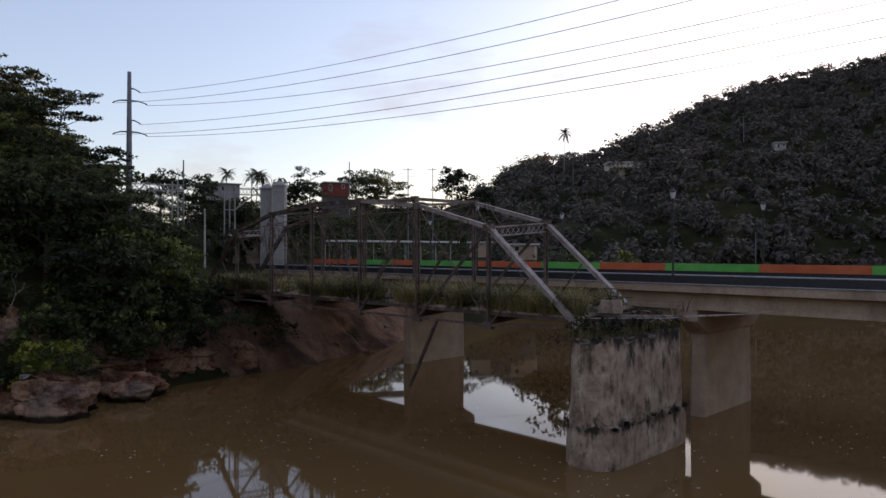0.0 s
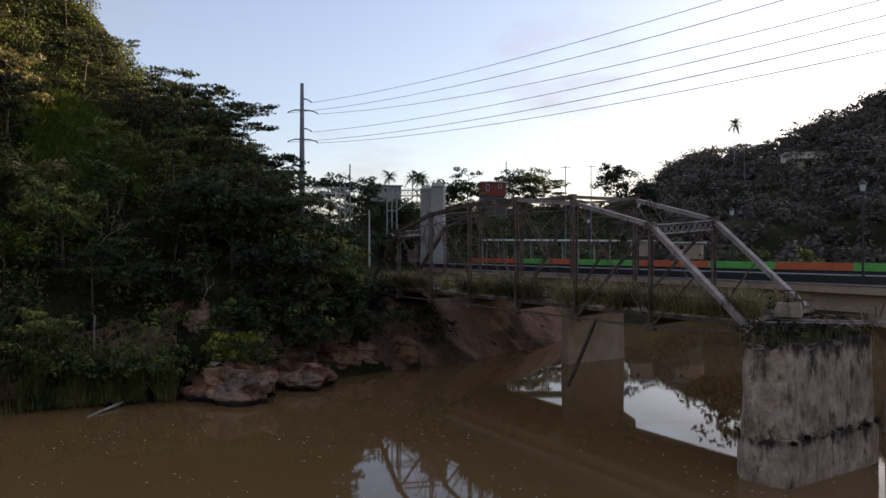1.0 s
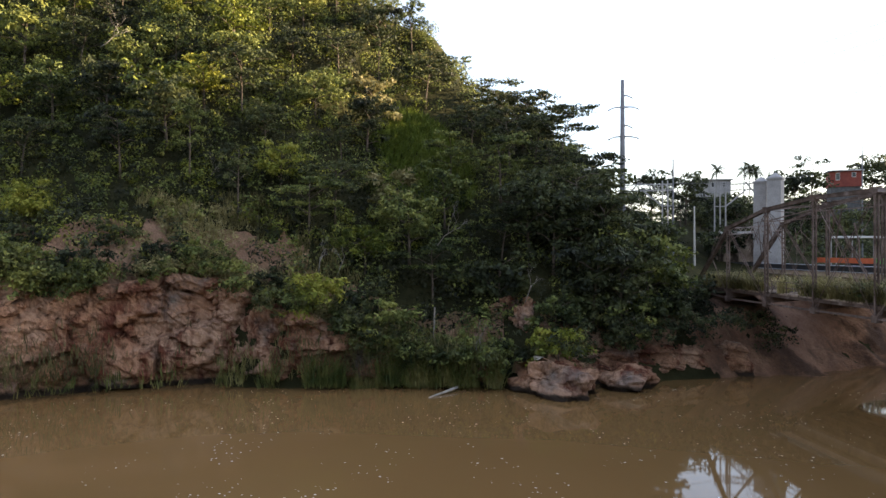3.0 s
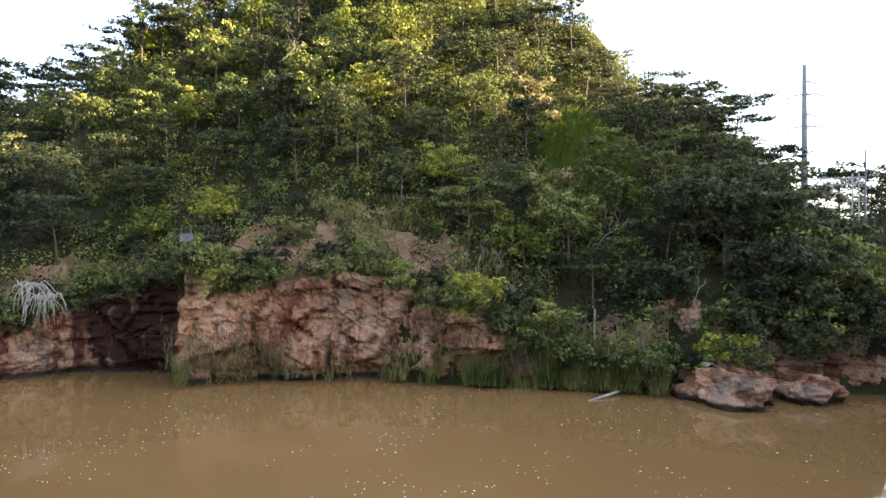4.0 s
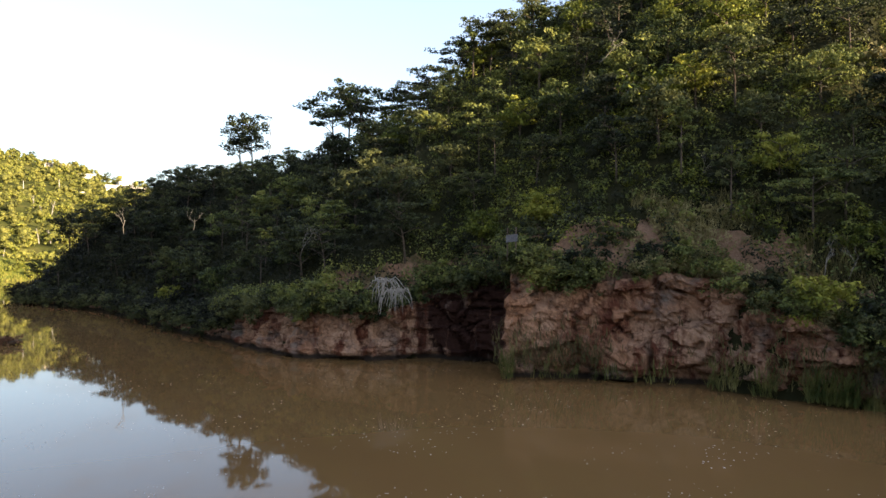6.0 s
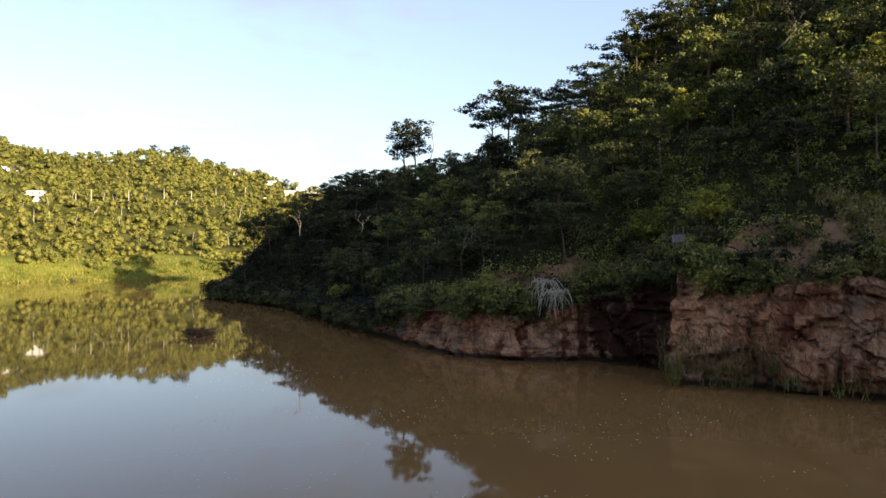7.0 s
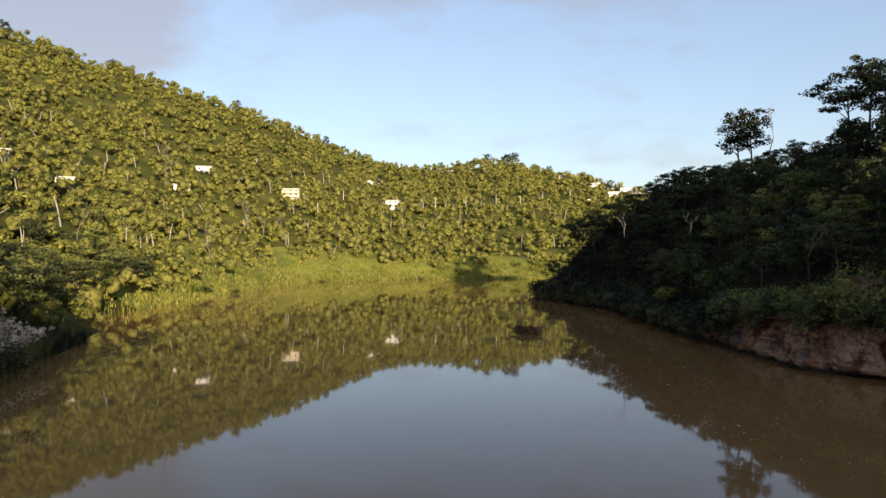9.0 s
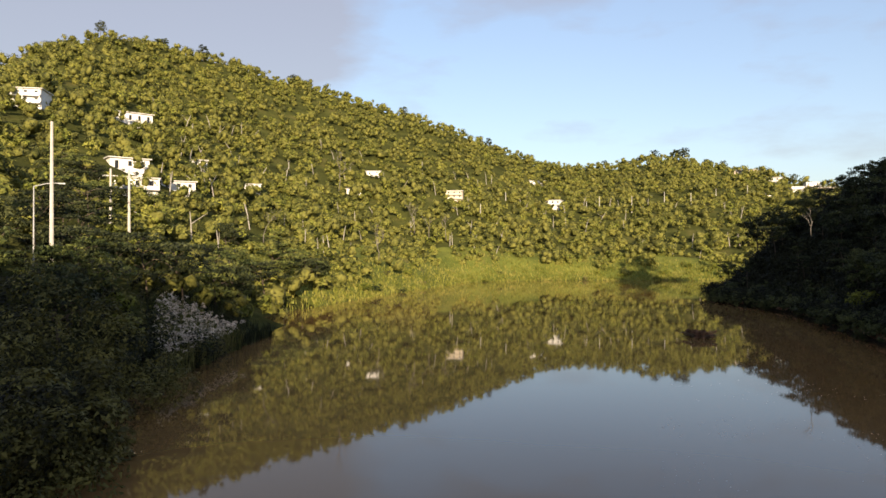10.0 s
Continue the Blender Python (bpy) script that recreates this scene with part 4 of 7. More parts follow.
# thick dark trees between the bridge head and the hill: kind, which, bearing, distance, elevation of the tip
for i, (kind, which, b, d, tip) in enumerate([
    ("layered", 0, -27.5, 64, 7.0), ("round", 1, -25.8, 66, 5.8), ("layered", 0, -24.6, 68, 4.4), ("round", 1, -23.4, 68, 3.2), ("round", 0, -22.2, 70, 2.3), ("shrub", 2, -20.6, 70, 0.4),
    ("round", 1, -29.5, 62, 5.5), ("round", 1, -26.4, 60, 1.5), ("round", 1, -24.4, 62, 1.2), ("shrub", 1, -22.6, 64, -0.4), ("shrub", 0, -20.8, 66, -1.2), ("shrub", 1, -19.4, 69, -1.6),
    ("round", 1, -31.5, 60, 6.5), ("shrub", 1, -28.4, 57.5, -2.2), ("shrub", 1, -26.0, 59, -3.0), ("shrub", 0, -24.0, 62, -3.2), ("shrub", 1, -22.0, 65, -3.0),
]):
    native = NATIVE[KINDS[kind][which].name]
    while d < 90 and EYE + d * math.tan(radians(tip)) - ground_z(*polar_point(b, d)) > 1.25 * native:
        d += 1.0
    x, y = polar_point(b, d)
    z = ground_z(x, y) - 0.4
    plant(kind, which, x, y, min(1.35, max(0.5, (EYE + d * math.tan(radians(tip)) - z) / native)), 53 * i, 0, z)


def undergrowth(name, label, bearings, dists, count, size, per, radius, material, seed, test, lift=0.55):
    """A cover of low leafy clumps over the slope, one mass that nobody could count."""
    rng = np.random.RandomState(seed)
    b = rng.uniform(bearings[0], bearings[1], count)
    d = np.sqrt(rng.uniform(dists[0] ** 2, dists[1] ** 2, count))
    x, y = d * np.sin(np.radians(b)), d * np.cos(np.radians(b))
    z, wet, u = land(x, y)
    ok = ~wet & test(x, y, z, u, b, d)
    rim = np.where((u < 8) & (b < -40) & (b > -96), np.interp(b, CLIFF_TOP[:, 0], CLIFF_TOP[:, 1]) + 0.5, -9)
    x, y, z = x[ok], y[ok], np.maximum(z, rim)[ok]
    r = radius * rng.uniform(0.5, 1.4, len(x))
    v, f = leaf_cloud(rng, np.stack([x, y, z + r * lift], 1), r, per, size, 0.8, True, 1.2)
    ob = new(name, cloud_mesh(name, v, f, material))
    return tagged(ob, label, "undergrowth", kind="stuff")


def slope_cover(x, y, z, u, b, d):
    bare = (b > -62) & (b < -46) & (u < 9) & (waves(x, y, 6, 12) > 0.15) | in_swale(b, z, d)
    clear = EYE + d * np.tan(np.radians(np.interp(b, SKYLINE[:, 0], SKYLINE[:, 1]))) - z
    return ~bare & (clear > 2.4) & (u > 3.2) & (u < 62) & ~south_side(x, y) & ~((b > -25.5) & (d > 84)) & ~((b > -21.5) & (d > 78))


undergrowth("undergrowth", "dense green undergrowth covering the steep slope", (-80, -27), (50, 150), 2600, 0.31, 60, 1.3, LEAF, 1, slope_cover, 0.9)
# near-black leaves put the shade between the crowns into the colour
undergrowth("undergrowth", "shade-dark creepers and ferns between the bushes", (-109, -18.5), (50, 190), 6500, 0.34, 64, 1.7, LEAF_SHADE, 2, slope_cover)
# brighter leaves above 12 m, sunlight on the upper slope put into the colour
undergrowth("undergrowth", "bright sunlit creepers on the upper slope", (-78, -40), (60, 130), 700, 0.28, 90, 1.4, LEAF_BRIGHT, 3, lambda x, y, z, u, b, d: slope_cover(x, y, z, u, b, d) & (z > 12))


undergrowth("undergrowth", "leafy bushes along the top of the cliff", (-97, -70), (60, 105), 900, 0.28, 64, 1.3, LEAF, 6, lambda x, y, z, u, b, d: (u > 1.8) & (u < 9) & ~south_side(x, y), 0.8)
undergrowth("undergrowth", "shade-dark bushes clothing the promontory", (-110.5, -95), (105, 270), 2800, 0.5, 44, 2.3, LEAF_SHADE, 7, lambda x, y, z, u, b, d: (u > 1.0) & (u < 70) & ~south_side(x, y), 0.5)
undergrowth("dry_growth", "dry yellow grass and weeds on the soil above the cliff", (-62, -53), (55, 95), 600, 0.26, 60, 0.8, DECK_GRASS, 5, lambda x, y, z, u, b, d: (u > 3.0) & (u < 11) & ~south_side(x, y), 0.4)


def cliff_fringe(name, label, line, material, seed, count, drop, where, up=0.6, leaf=0.25):
    """Bushes and creepers that hang over the edge of a cliff, thick where the table of bearings says so."""
    rng = np.random.RandomState(seed)
    P, out = bank_path(line, 0.5)
    table = np.array(where, float)
    cs = []
    for _ in range(count):
        k = rng.randint(len(P))
        x, y = P[k]
        b = math.degrees(math.atan2(x, y))
        if rng.uniform() > np.interp(b, table[:, 0], table[:, 1]):
            continue
        top = rock_top(x, y) + rng.normal() * 0.5 + up
        off = LEAN * top + rng.uniform(-0.6, 2.0) * rng.choice((1, 1, 2.6))
        for step in range(rng.randint(1, 4)):
            side = rng.normal(size=2) * 0.5
            cs.append((x - out[k, 0] * (off - 0.35 * step) + side[0], y - out[k, 1] * (off - 0.35 * step) + side[1], max(0.3, top - step * drop * rng.uniform(0.5, 1.2))))
    cs, rr = twigs(rng, cs, rng.uniform(0.6, 1.2, len(cs)), 3, 0.55, 0.9)
    v, f = leaf_cloud(rng, cs, rr, 19, leaf, 0.7, True, 0.8)
    tagged(new(name, cloud_mesh(name, v, f, material)), label, "creepers", kind="stuff")


cliff_fringe("creepers", "green creepers hanging over the cliff edge", BANK_W[3:13], LEAF, 70, 620, 0.5, [(-95, 0.8), (-82, 0.8), (-78, 0.2), (-73, 0.1), (-72, 0.4), (-71, 1), (-66, 1), (-63.5, 0.15), (-58, 0.1), (-56, 0.4), (-53, 0.2), (-48, 0.35), (-44, 0.8), (-40, 0.8)], 1.0, 0.28)
cliff_fringe("creepers", "dark creepers hanging over the cliff edge", BANK_W[3:17], LEAF_DARK, 71, 800, 0.6, [(-130, 0.4), (-96, 0.9), (-84, 0.9), (-79, 1), (-73, 1), (-72.5, 0.2), (-71, 0.7), (-66, 0.8), (-64, 0.15), (-56, 0.15), (-53, 0.4), (-49, 0.25), (-45, 0.8), (-38, 0.9)], 1.1, 0.28)
cliff_fringe("creepers", "dry yellow growth on the soil above the cliff", BANK_W[4:9], LEAF_DRY, 72, 120, 0.5, [(-64, 0.1), (-62, 0.9), (-55, 0.7), (-47, 0.5), (-44, 0)], 1.2, 0.16)
cliff_fringe("creepers", "shade-dark bushes hanging to the water along the promontory", BANK_W[12:18], LEAF_SHADE, 74, 330, 0.6, [(-140, 1), (-96, 1), (-94, 0.5), (-88, 0)], 1.6)
cliff_fringe("creepers", "dark bushes along the shaded bank", BANK_N[9:] + BANK_W[:2], LEAF_DARK, 73, 90, 0.5, [(-60, 0.6), (0, 0.6)], 2.4)


# houses on the far slopes: bearing, elevation of the foot, width, height, storeys
HOUSES = [
    (-160.2, 10.2, 15, 5.6, 2, 0), (-153.1, 9.5, 13, 4.4, 1, 0), (-153.4, 6.1, 10, 3.6, 1, 0), (-153.4, 4.6, 13, 3.4, 1, 0), (-149.9, 4.7, 9, 3.0, 1, 0),
    (-148.3, 6.6, 5, 2.4, 1, 0), (-144.4, 4.9, 6, 2.4, 1, 0), (-136.4, 4.7, 7, 3.2, 1, 0), (-134.8, 6.25, 8, 2.4, 1, 0), (-128.2, 4.35, 9, 5.4, 2, 1),
    (-121.45, 5.4, 11, 4.0, 1, 0), (-120.2, 3.5, 10, 6.5, 2, 0), (-105.8, 5.85, 15, 3.6, 1, 1), (-103.9, 5.2, 10, 3.6, 1, 0),
    (-102.3, 4.4, 11, 4.2, 2, 0), (-101.3, 5.5, 12, 3.4, 1, 0), (-100.6, 4.35, 11, 3.2, 1, 1), (-104.35, 4.1, 6, 2.4, 1, 0),
]
SITES = []
for hb, he, hw, hh, hs, hc in HOUSES:
    SITES.append((hb, along_ray(hb, he, 90), hw, hh, hs, hc))
CLEARINGS = [(q[0], q[1], q[2]) for q in SITES] + [(14.3, along_ray(14.3, 6.2, 150), 22), (19.6, along_ray(19.6, 7.3, 150), 14), (25.6, along_ray(25.6, 7.6, 150), 8)]


def forest(name, label, bearings, dists, count, radius, per, leaf, material, seed, test, hull=0.0):
    """Far woods: thousands of uneven crowns in one mass."""
    rng = np.random.RandomState(seed)
    b = rng.uniform(bearings[0], bearings[1], count)
    d = np.sqrt(rng.uniform(dists[0] ** 2, dists[1] ** 2, count))
    x, y = d * np.sin(np.radians(b)), d * np.cos(np.radians(b))
    z, wet, u = land(x, y)
    ok = ~wet & test(x, y, z, u, b, d)
    for hb, hd, hw in CLEARINGS:
        ok &= ~((np.abs(b - hb) < np.degrees((hw * 0.5 + 1.5) / hd)) & (d > hd - 2.5) & (d < hd + hw * 0.6))
    x, y, z, d = x[ok], y[ok], z[ok], d[ok]
    r = radius * rng.uniform(0.45, 1.3, len(x))
    near = d < crest_of(np.degrees(np.arctan2(x, y))) + 14
    x, y, z, r = x[near], y[near], z[near], r[near]
    r = r * np.clip(d[near] / 140, 0.6, 1.0)
    lobes, lr = [], []
    for k in range(4 if hull else 3):
        a, q = rng.uniform(0, 6.28, len(x)), r * (rng.uniform(0.15, 0.85, len(x)) if hull else rng.uniform(0.3, 0.75, len(x)))
        lobes.append(np.stack([x + np.cos(a) * q, y + np.sin(a) * q, z + r * (rng.uniform(-0.1, 1.3, len(x)) if hull else rng.uniform(0.1, 1.15, len(x)))], 1))
        lr.append(r * (rng.uniform(0.26, 0.55, len(x)) if hull else rng.uniform(0.45, 0.78, len(x))))
    lobes, lr = np.concatenate(lobes), np.concatenate(lr)
    v, f = leaf_cloud(rng, lobes, lr * (1.25 if hull else 1.0), per // 3, leaf, 0.85, True, 1.2, 0.5)
    if hull:
        # rough twig-and-leaf core closes each lobe's canopy, its colour darkened for inner shade
        core = bmesh.new()
        bmesh.ops.create_icosphere(core, subdivisions=1, radius=1)
        kv = np.array([q.co[:] for q in core.verts])
        kf = np.array([[q.index for q in p.verts] for p in core.faces])
        core.free()
        m = len(lobes)
        hv = lobes[:, None, :] + kv[None] * (lr[:, None] * hull * rng.uniform(0.4, 1.35, (m, len(kv))))[..., None] * np.array([1, 1, 1.1])
        hf = kf[None] + (np.arange(m) * len(kv))[:, None, None] + len(v)
        inner = len(f)
        v, f = np.concatenate([v, hv.reshape(-1, 3)]), np.concatenate([f, hf.reshape(-1, 3)])
    ob = new(name, cloud_mesh(name, v, f, material))
    if hull:
        ob.data.shade_smooth()
        ob.data.materials.append(LEAF_CORE)
        ob.data.polygons.foreach_set("material_index", np.arange(len(f)) >= inner)
    return tagged(ob, label, "woods", kind="stuff")


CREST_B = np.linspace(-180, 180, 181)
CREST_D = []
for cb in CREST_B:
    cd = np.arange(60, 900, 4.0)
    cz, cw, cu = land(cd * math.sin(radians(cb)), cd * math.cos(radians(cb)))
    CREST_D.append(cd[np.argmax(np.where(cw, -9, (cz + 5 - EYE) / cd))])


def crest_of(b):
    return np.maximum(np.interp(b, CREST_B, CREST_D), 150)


UP = (-174, -96)


def wooded(x, y, z, u, b, d):
    """Beyond the open grass of the sunny bank."""
    return south_side(x, y) & (u > np.interp(b, (-145, -138, -134, -127, -119, -112, -105), (3, 5, 11, 17, 15, 9, 3)) + 5 * waves(x, y, 26, 9))


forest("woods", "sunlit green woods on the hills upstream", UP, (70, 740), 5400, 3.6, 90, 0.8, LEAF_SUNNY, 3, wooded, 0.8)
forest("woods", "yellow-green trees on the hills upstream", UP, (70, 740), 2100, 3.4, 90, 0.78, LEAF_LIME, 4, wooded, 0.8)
forest("woods", "dark trees on the hills upstream", UP, (70, 740), 2600, 4.1, 90, 0.8, LEAF_FAR, 8, wooded, 0.8)
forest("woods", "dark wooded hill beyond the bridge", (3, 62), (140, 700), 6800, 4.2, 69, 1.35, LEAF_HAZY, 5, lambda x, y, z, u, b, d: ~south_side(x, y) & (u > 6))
forest("woods", "low trees of the town behind the bridge", (-30, 8), (138, 420), 1700, 2.8, 60, 0.75, LEAF_DARK, 6, lambda x, y, z, u, b, d: (u > 8) & (d > 138) & ((b > -26) | (d > 150)))


def vine_mound(spots, label, material, seed, per=900, leaf=0.3):
    """Trees smothered in creepers: heaped domes with a dark inside."""
    r = np.random.RandomState(seed)
    cs, rs = [], []
    for b, d, top, rad in spots:
        x, y = polar_point(b, d)
        g = ground_z(x, y)
        for _ in range(9):
            a, q = r.uniform(0, 6.28), rad * math.sqrt(r.uniform())
            s = r.uniform(0.35, 0.6) * rad
            h = (top - g) * (1 - 0.75 * (q / rad) ** 2) * r.uniform(0.75, 1.0)
            for k in np.arange(max(0.2, h - s), 0, -1.5 * s)[:4]:
                cs.append((x + q * math.cos(a), y + q * math.sin(a), g + k))
                rs.append(s * 1.05)
    v, f = leaf_cloud(r, cs, rs, per // 9, leaf, 0.9, True, 1.0, 0.6)
    tagged(new("vines", cloud_mesh("vines", v, f, material)), label, "vines", kind="stuff")


# the near bank takes the near-black leaves, its shade put into the colour
forest("woods", "bushes along the near bank", (-190, -142), (38, 105), 800, 1.4, 90, 0.3, LEAF_SHADE, 7, lambda x, y, z, u, b, d: south_side(x, y) & (u > 0.5) & (u < 30))
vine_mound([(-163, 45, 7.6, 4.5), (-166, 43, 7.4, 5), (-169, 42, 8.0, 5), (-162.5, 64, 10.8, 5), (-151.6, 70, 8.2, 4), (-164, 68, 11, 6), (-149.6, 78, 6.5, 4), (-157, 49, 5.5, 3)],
           "shade-dark mounds of bushes smothered in creepers on the near bank", LEAF_SHADE, 51, 1300, 0.26)
vine_mound([(-158.8, 55, 12.4, 4.4), (-156.2, 56, 13.0, 4.4), (-153.6, 59, 12.2, 4.0), (-160.6, 40, 9.8, 3.4), (-158.0, 41.5, 8.6, 3.0), (-155.8, 44, 6.6, 2.4)],
           "olive creepers draped over the bushes of the near bank", VINE, 52, 1700, 0.27)


# dark trees behind the near bank: kind, bearing, distance, elevation of the tip
for i, (kind, b, d, tip) in enumerate([("round", -161.5, 92, 4.2), ("layered", -159.4, 96, 4.8), ("layered", -156.6, 96, 3.6), ("round", -154.4, 92, 1.6), ("layered", -152.0, 96, 1.8), ("layered", -149.4, 96, 1.0)]):
    x, y = polar_point(b, d)
    z = ground_z(x, y)
    plant(kind, 1 if kind == "round" else 0, x, y, min(1.7, max(0.7, (EYE + d * math.tan(radians(tip)) - z) / NATIVE[KINDS[kind][1 if kind == "round" else 0].name])), 47 * i, 0, z - 0.3)
# bushes before the houses on the far slopes
for i, (b, d, w, h, st, cr) in enumerate(SITES):
    for k in (-0.42, -0.1, 0.22, 0.48):
        bb, dd = b + math.degrees(k * w / d), d - w * 0.3 - 3.0
        x, y = polar_point(bb, dd)
        z = ground_z(x, y)
        tall = EYE + dd * (ground_z(*polar_point(b, d)) + 0.1 + 0.5 * math.sin(7 * k + i) - EYE) / d - z
        if 0.8 < tall < 9:
            plant("round", (1, 0)[i % 2], x, y, tall / NATIVE[KINDS["round"][(1, 0)[i % 2]].name], 31 * i + 90 * k, 0, z)


# single trees that can be told apart on the near slopes upstream
rng = np.random.RandomState(91)
done = 0
while done < 60:
    b, d = rng.uniform(-163, -136), rng.uniform(66, 190)
    x, y = polar_point(b, d)
    z, wet, u = (q[0] for q in land(np.array([x]), np.array([y])))
    if wet or u < (6 if b < -139 else 16) or any(abs(b - hb) < math.degrees(hw * 0.6 / hd) and d < hd for hb, hd, hw in CLEARINGS):
        continue
    kind = rng.choice(["round", "layered", "layered", "round"])
    plant(kind, rng.choice((0, 1, 1)) % len(KINDS[kind]), x, y, rng.uniform(0.7, 1.05), rng.uniform(0, 360))
    done += 1


for i, (b, size) in enumerate([(-157.6, 1.1), (-155.2, 1.3), (-151.0, 1.5), (-148.0, 1.4), (-145.2, 1.0), (-141.2, 1.1), (-137.0, 1.0), (-132.4, 1.1), (-128.6, 1.2), (-125.4, 1.0), (-121.4, 1.0), (-116.2, 1.0), (-113.4, 1.2), (-112.4, 1.3),
                               (-110.7, 2.0), (-110.1, 1.6), (-108.5, 1.5), (-107.4, 1.1), (-105.0, 1.1), (-102.6, 1.2), (-100.4, 1.1), (-99.0, 1.3)]):
    d = float(crest_of(b))
    x, y = polar_point(b, d)
    plant(("round", "high")[i % 2], 1, x, y, size, 61 * i, 2.6)


def pale_trunks():
    """Thin pale trunks that show between the crowns of the far woods."""
    r = np.random.RandomState(44)
    s = Shape()
    for _ in range(230):
        b, d = r.uniform(-152, -104), r.uniform(95, 480)
        x, y = polar_point(b, d)
        z, wet, u = (q[0] for q in land(np.array([x]), np.array([y])))
        if wet or u < (12 if b < -138 else 24) or u > 150 or not south_side(np.array([x]), np.array([y]))[0]:
            continue
        h, k = r.uniform(4, 8.5), r.normal(size=2) * 1.2
        s.tube([(x, y, z), (x + k[0] * 0.4, y + k[1] * 0.4, z + h * 0.55), (x + k[0], y + k[1], z + h)], [0.2, 0.16, 0.07], 5)
        if r.uniform() < 0.6:
            e = r.normal(size=2) * 1.6
            s.tube([(x + k[0] * 0.4, y + k[1] * 0.4, z + h * 0.55), (x + e[0], y + e[1], z + h * 0.95)], [0.11, 0.04], 4)
    tagged(new("pale_trunks", mesh_of("pale_trunks", s.v, s.f, BARK_PALE)), "thin pale tree trunks showing among the far woods", "woods", kind="stuff")


pale_trunks()


# ---- the old truss bridge ----
ALONG = Vector((-0.676, 0.737, 0))   # both bridges run this way, from midstream to the town
ACROSS = Vector((0.707, 0.707, 0))   # downstream
PANEL = 7.4
NEAR0, FAR0 = Vector((8.1, 42.0, 0)), Vector((12.5, 45.75, 0))
TOPS = [13.7, 15.55, 16.3, 16.3, 15.75, 14.25]
BOTTOM = 7.1


def at_near(s, z, side=0.0):
    return NEAR0 + ALONG * s + (FAR0 - NEAR0) * side + Vector((0, 0, z + 0.45 * side))


truss = base(8.1, 42.0, 7.0, "truss_bridge", "rusty abandoned steel truss bridge overgrown with yellow grass", "bridge")


def laced(a, b, w, depth, flange=0.09, pitch=0.45, up=(0, 0, 1)):
    """Two channels tied by zigzag lacing bars."""
    s = Shape()
    a, b = Vector(a), Vector(b)
    d = (b - a).normalized()
    side = d.cross(Vector(up))
    side = side.normalized() if side.length > 1e-3 else ACROSS.copy()
    o = side * (w / 2)
    s.beam(a + o, b + o, flange, depth, up)
    s.beam(a - o, b - o, flange, depth, up)
    n = max(2, int((b - a).length / pitch))
    for i in range(n):
        p, q = a + (b - a) * (i / n), a + (b - a) * ((i + 1) / n)
        s.beam(p + o * (1 if i % 2 else -1), q + o * (-1 if i % 2 else 1), 0.05, 0.02, up)
    return s


for side in (0, 1):
    foot0, foot7 = at_near(0.7 * side, 7.55 + 0.6 * side, side), at_near(7 * PANEL, 8.2, side)
    top = [at_near(PANEL * (i + 1), z, side) for i, z in enumerate(TOPS)]
    bot = [at_near(PANEL * i, BOTTOM + (0 if 0 < i < 7 else 0.4), side) for i in range(8)]
    mat = STEEL_LIGHT
    for a, b in ((foot0, top[0]), (foot7, top[-1])):
        s = Shape()
        s.beam(a, b, 0.36, 0.3)
        s.beam(a + Vector((0, 0, 0.17)), b + Vector((0, 0, 0.17)), 0.46, 0.04)
        part("end_post", s, mat if a is foot0 else STEEL, truss, "weathered grey end post" if a is foot0 else "")
    for i in range(5):
        s = Shape()
        s.beam(top[i], top[i + 1], 0.34, 0.26)
        s.beam(top[i] + Vector((0, 0, 0.15)), top[i + 1] + Vector((0, 0, 0.15)), 0.44, 0.03)
        part("top_chord", s, mat if i < 2 else STEEL, truss)
    for i in range(1, 7):
        part("vertical_post", laced(bot[i], top[i - 1], 0.26, 0.16, 0.1, 0.4, ALONG), STEEL, truss)
        for c in (top[i - 1], bot[i]):
            part("gusset_plate", Shape().beam(c - ALONG * 0.35, c + ALONG * 0.35, 0.42, 0.5), STEEL, truss)
    for i in range(7):
        s = Shape()
        for k in (-0.12, 0.12):
            s.beam(bot[i] + ACROSS * k, bot[i + 1] + ACROSS * k, 0.035, 0.14)
        part("bottom_chord", s, STEEL, truss)
    diagonals = [(2, 1, 0), (3, 2, 0), (3, 4, 1), (4, 3, 1), (4, 5, 1), (5, 6, 0)] if side == 0 else [(2, 1, 0), (3, 2, 0), (4, 3, 1), (3, 4, 1), (5, 6, 0), (4, 5, 0)]
    for lo, hi, thin in diagonals:
        s = Shape()
        w = 0.06 if thin else 0.13
        for k in (-0.1, 0.1):
            s.beam(bot[lo] + ACROSS * k, top[hi - 1] + ACROSS * k, 0.03, w)
        part("diagonal_bar", s, STEEL, truss)
    for lo, hi in ((1, 2), (2, 3), (5, 4), (6, 5)):
        s = Shape()
        s.beam(bot[lo], top[hi - 1], 0.03, 0.06)
        part("counter_rod", s, STEEL, truss)
    # end bracing inside the first panels
    for lo, hi in ((1, 0), (6, 7)):
        s = Shape()
        mid = (foot0 + top[0]) / 2 if lo == 1 else (foot7 + top[-1]) / 2
        s.beam(bot[lo], mid, 0.05, 0.1)
        part("sub_strut", s, STEEL, truss)

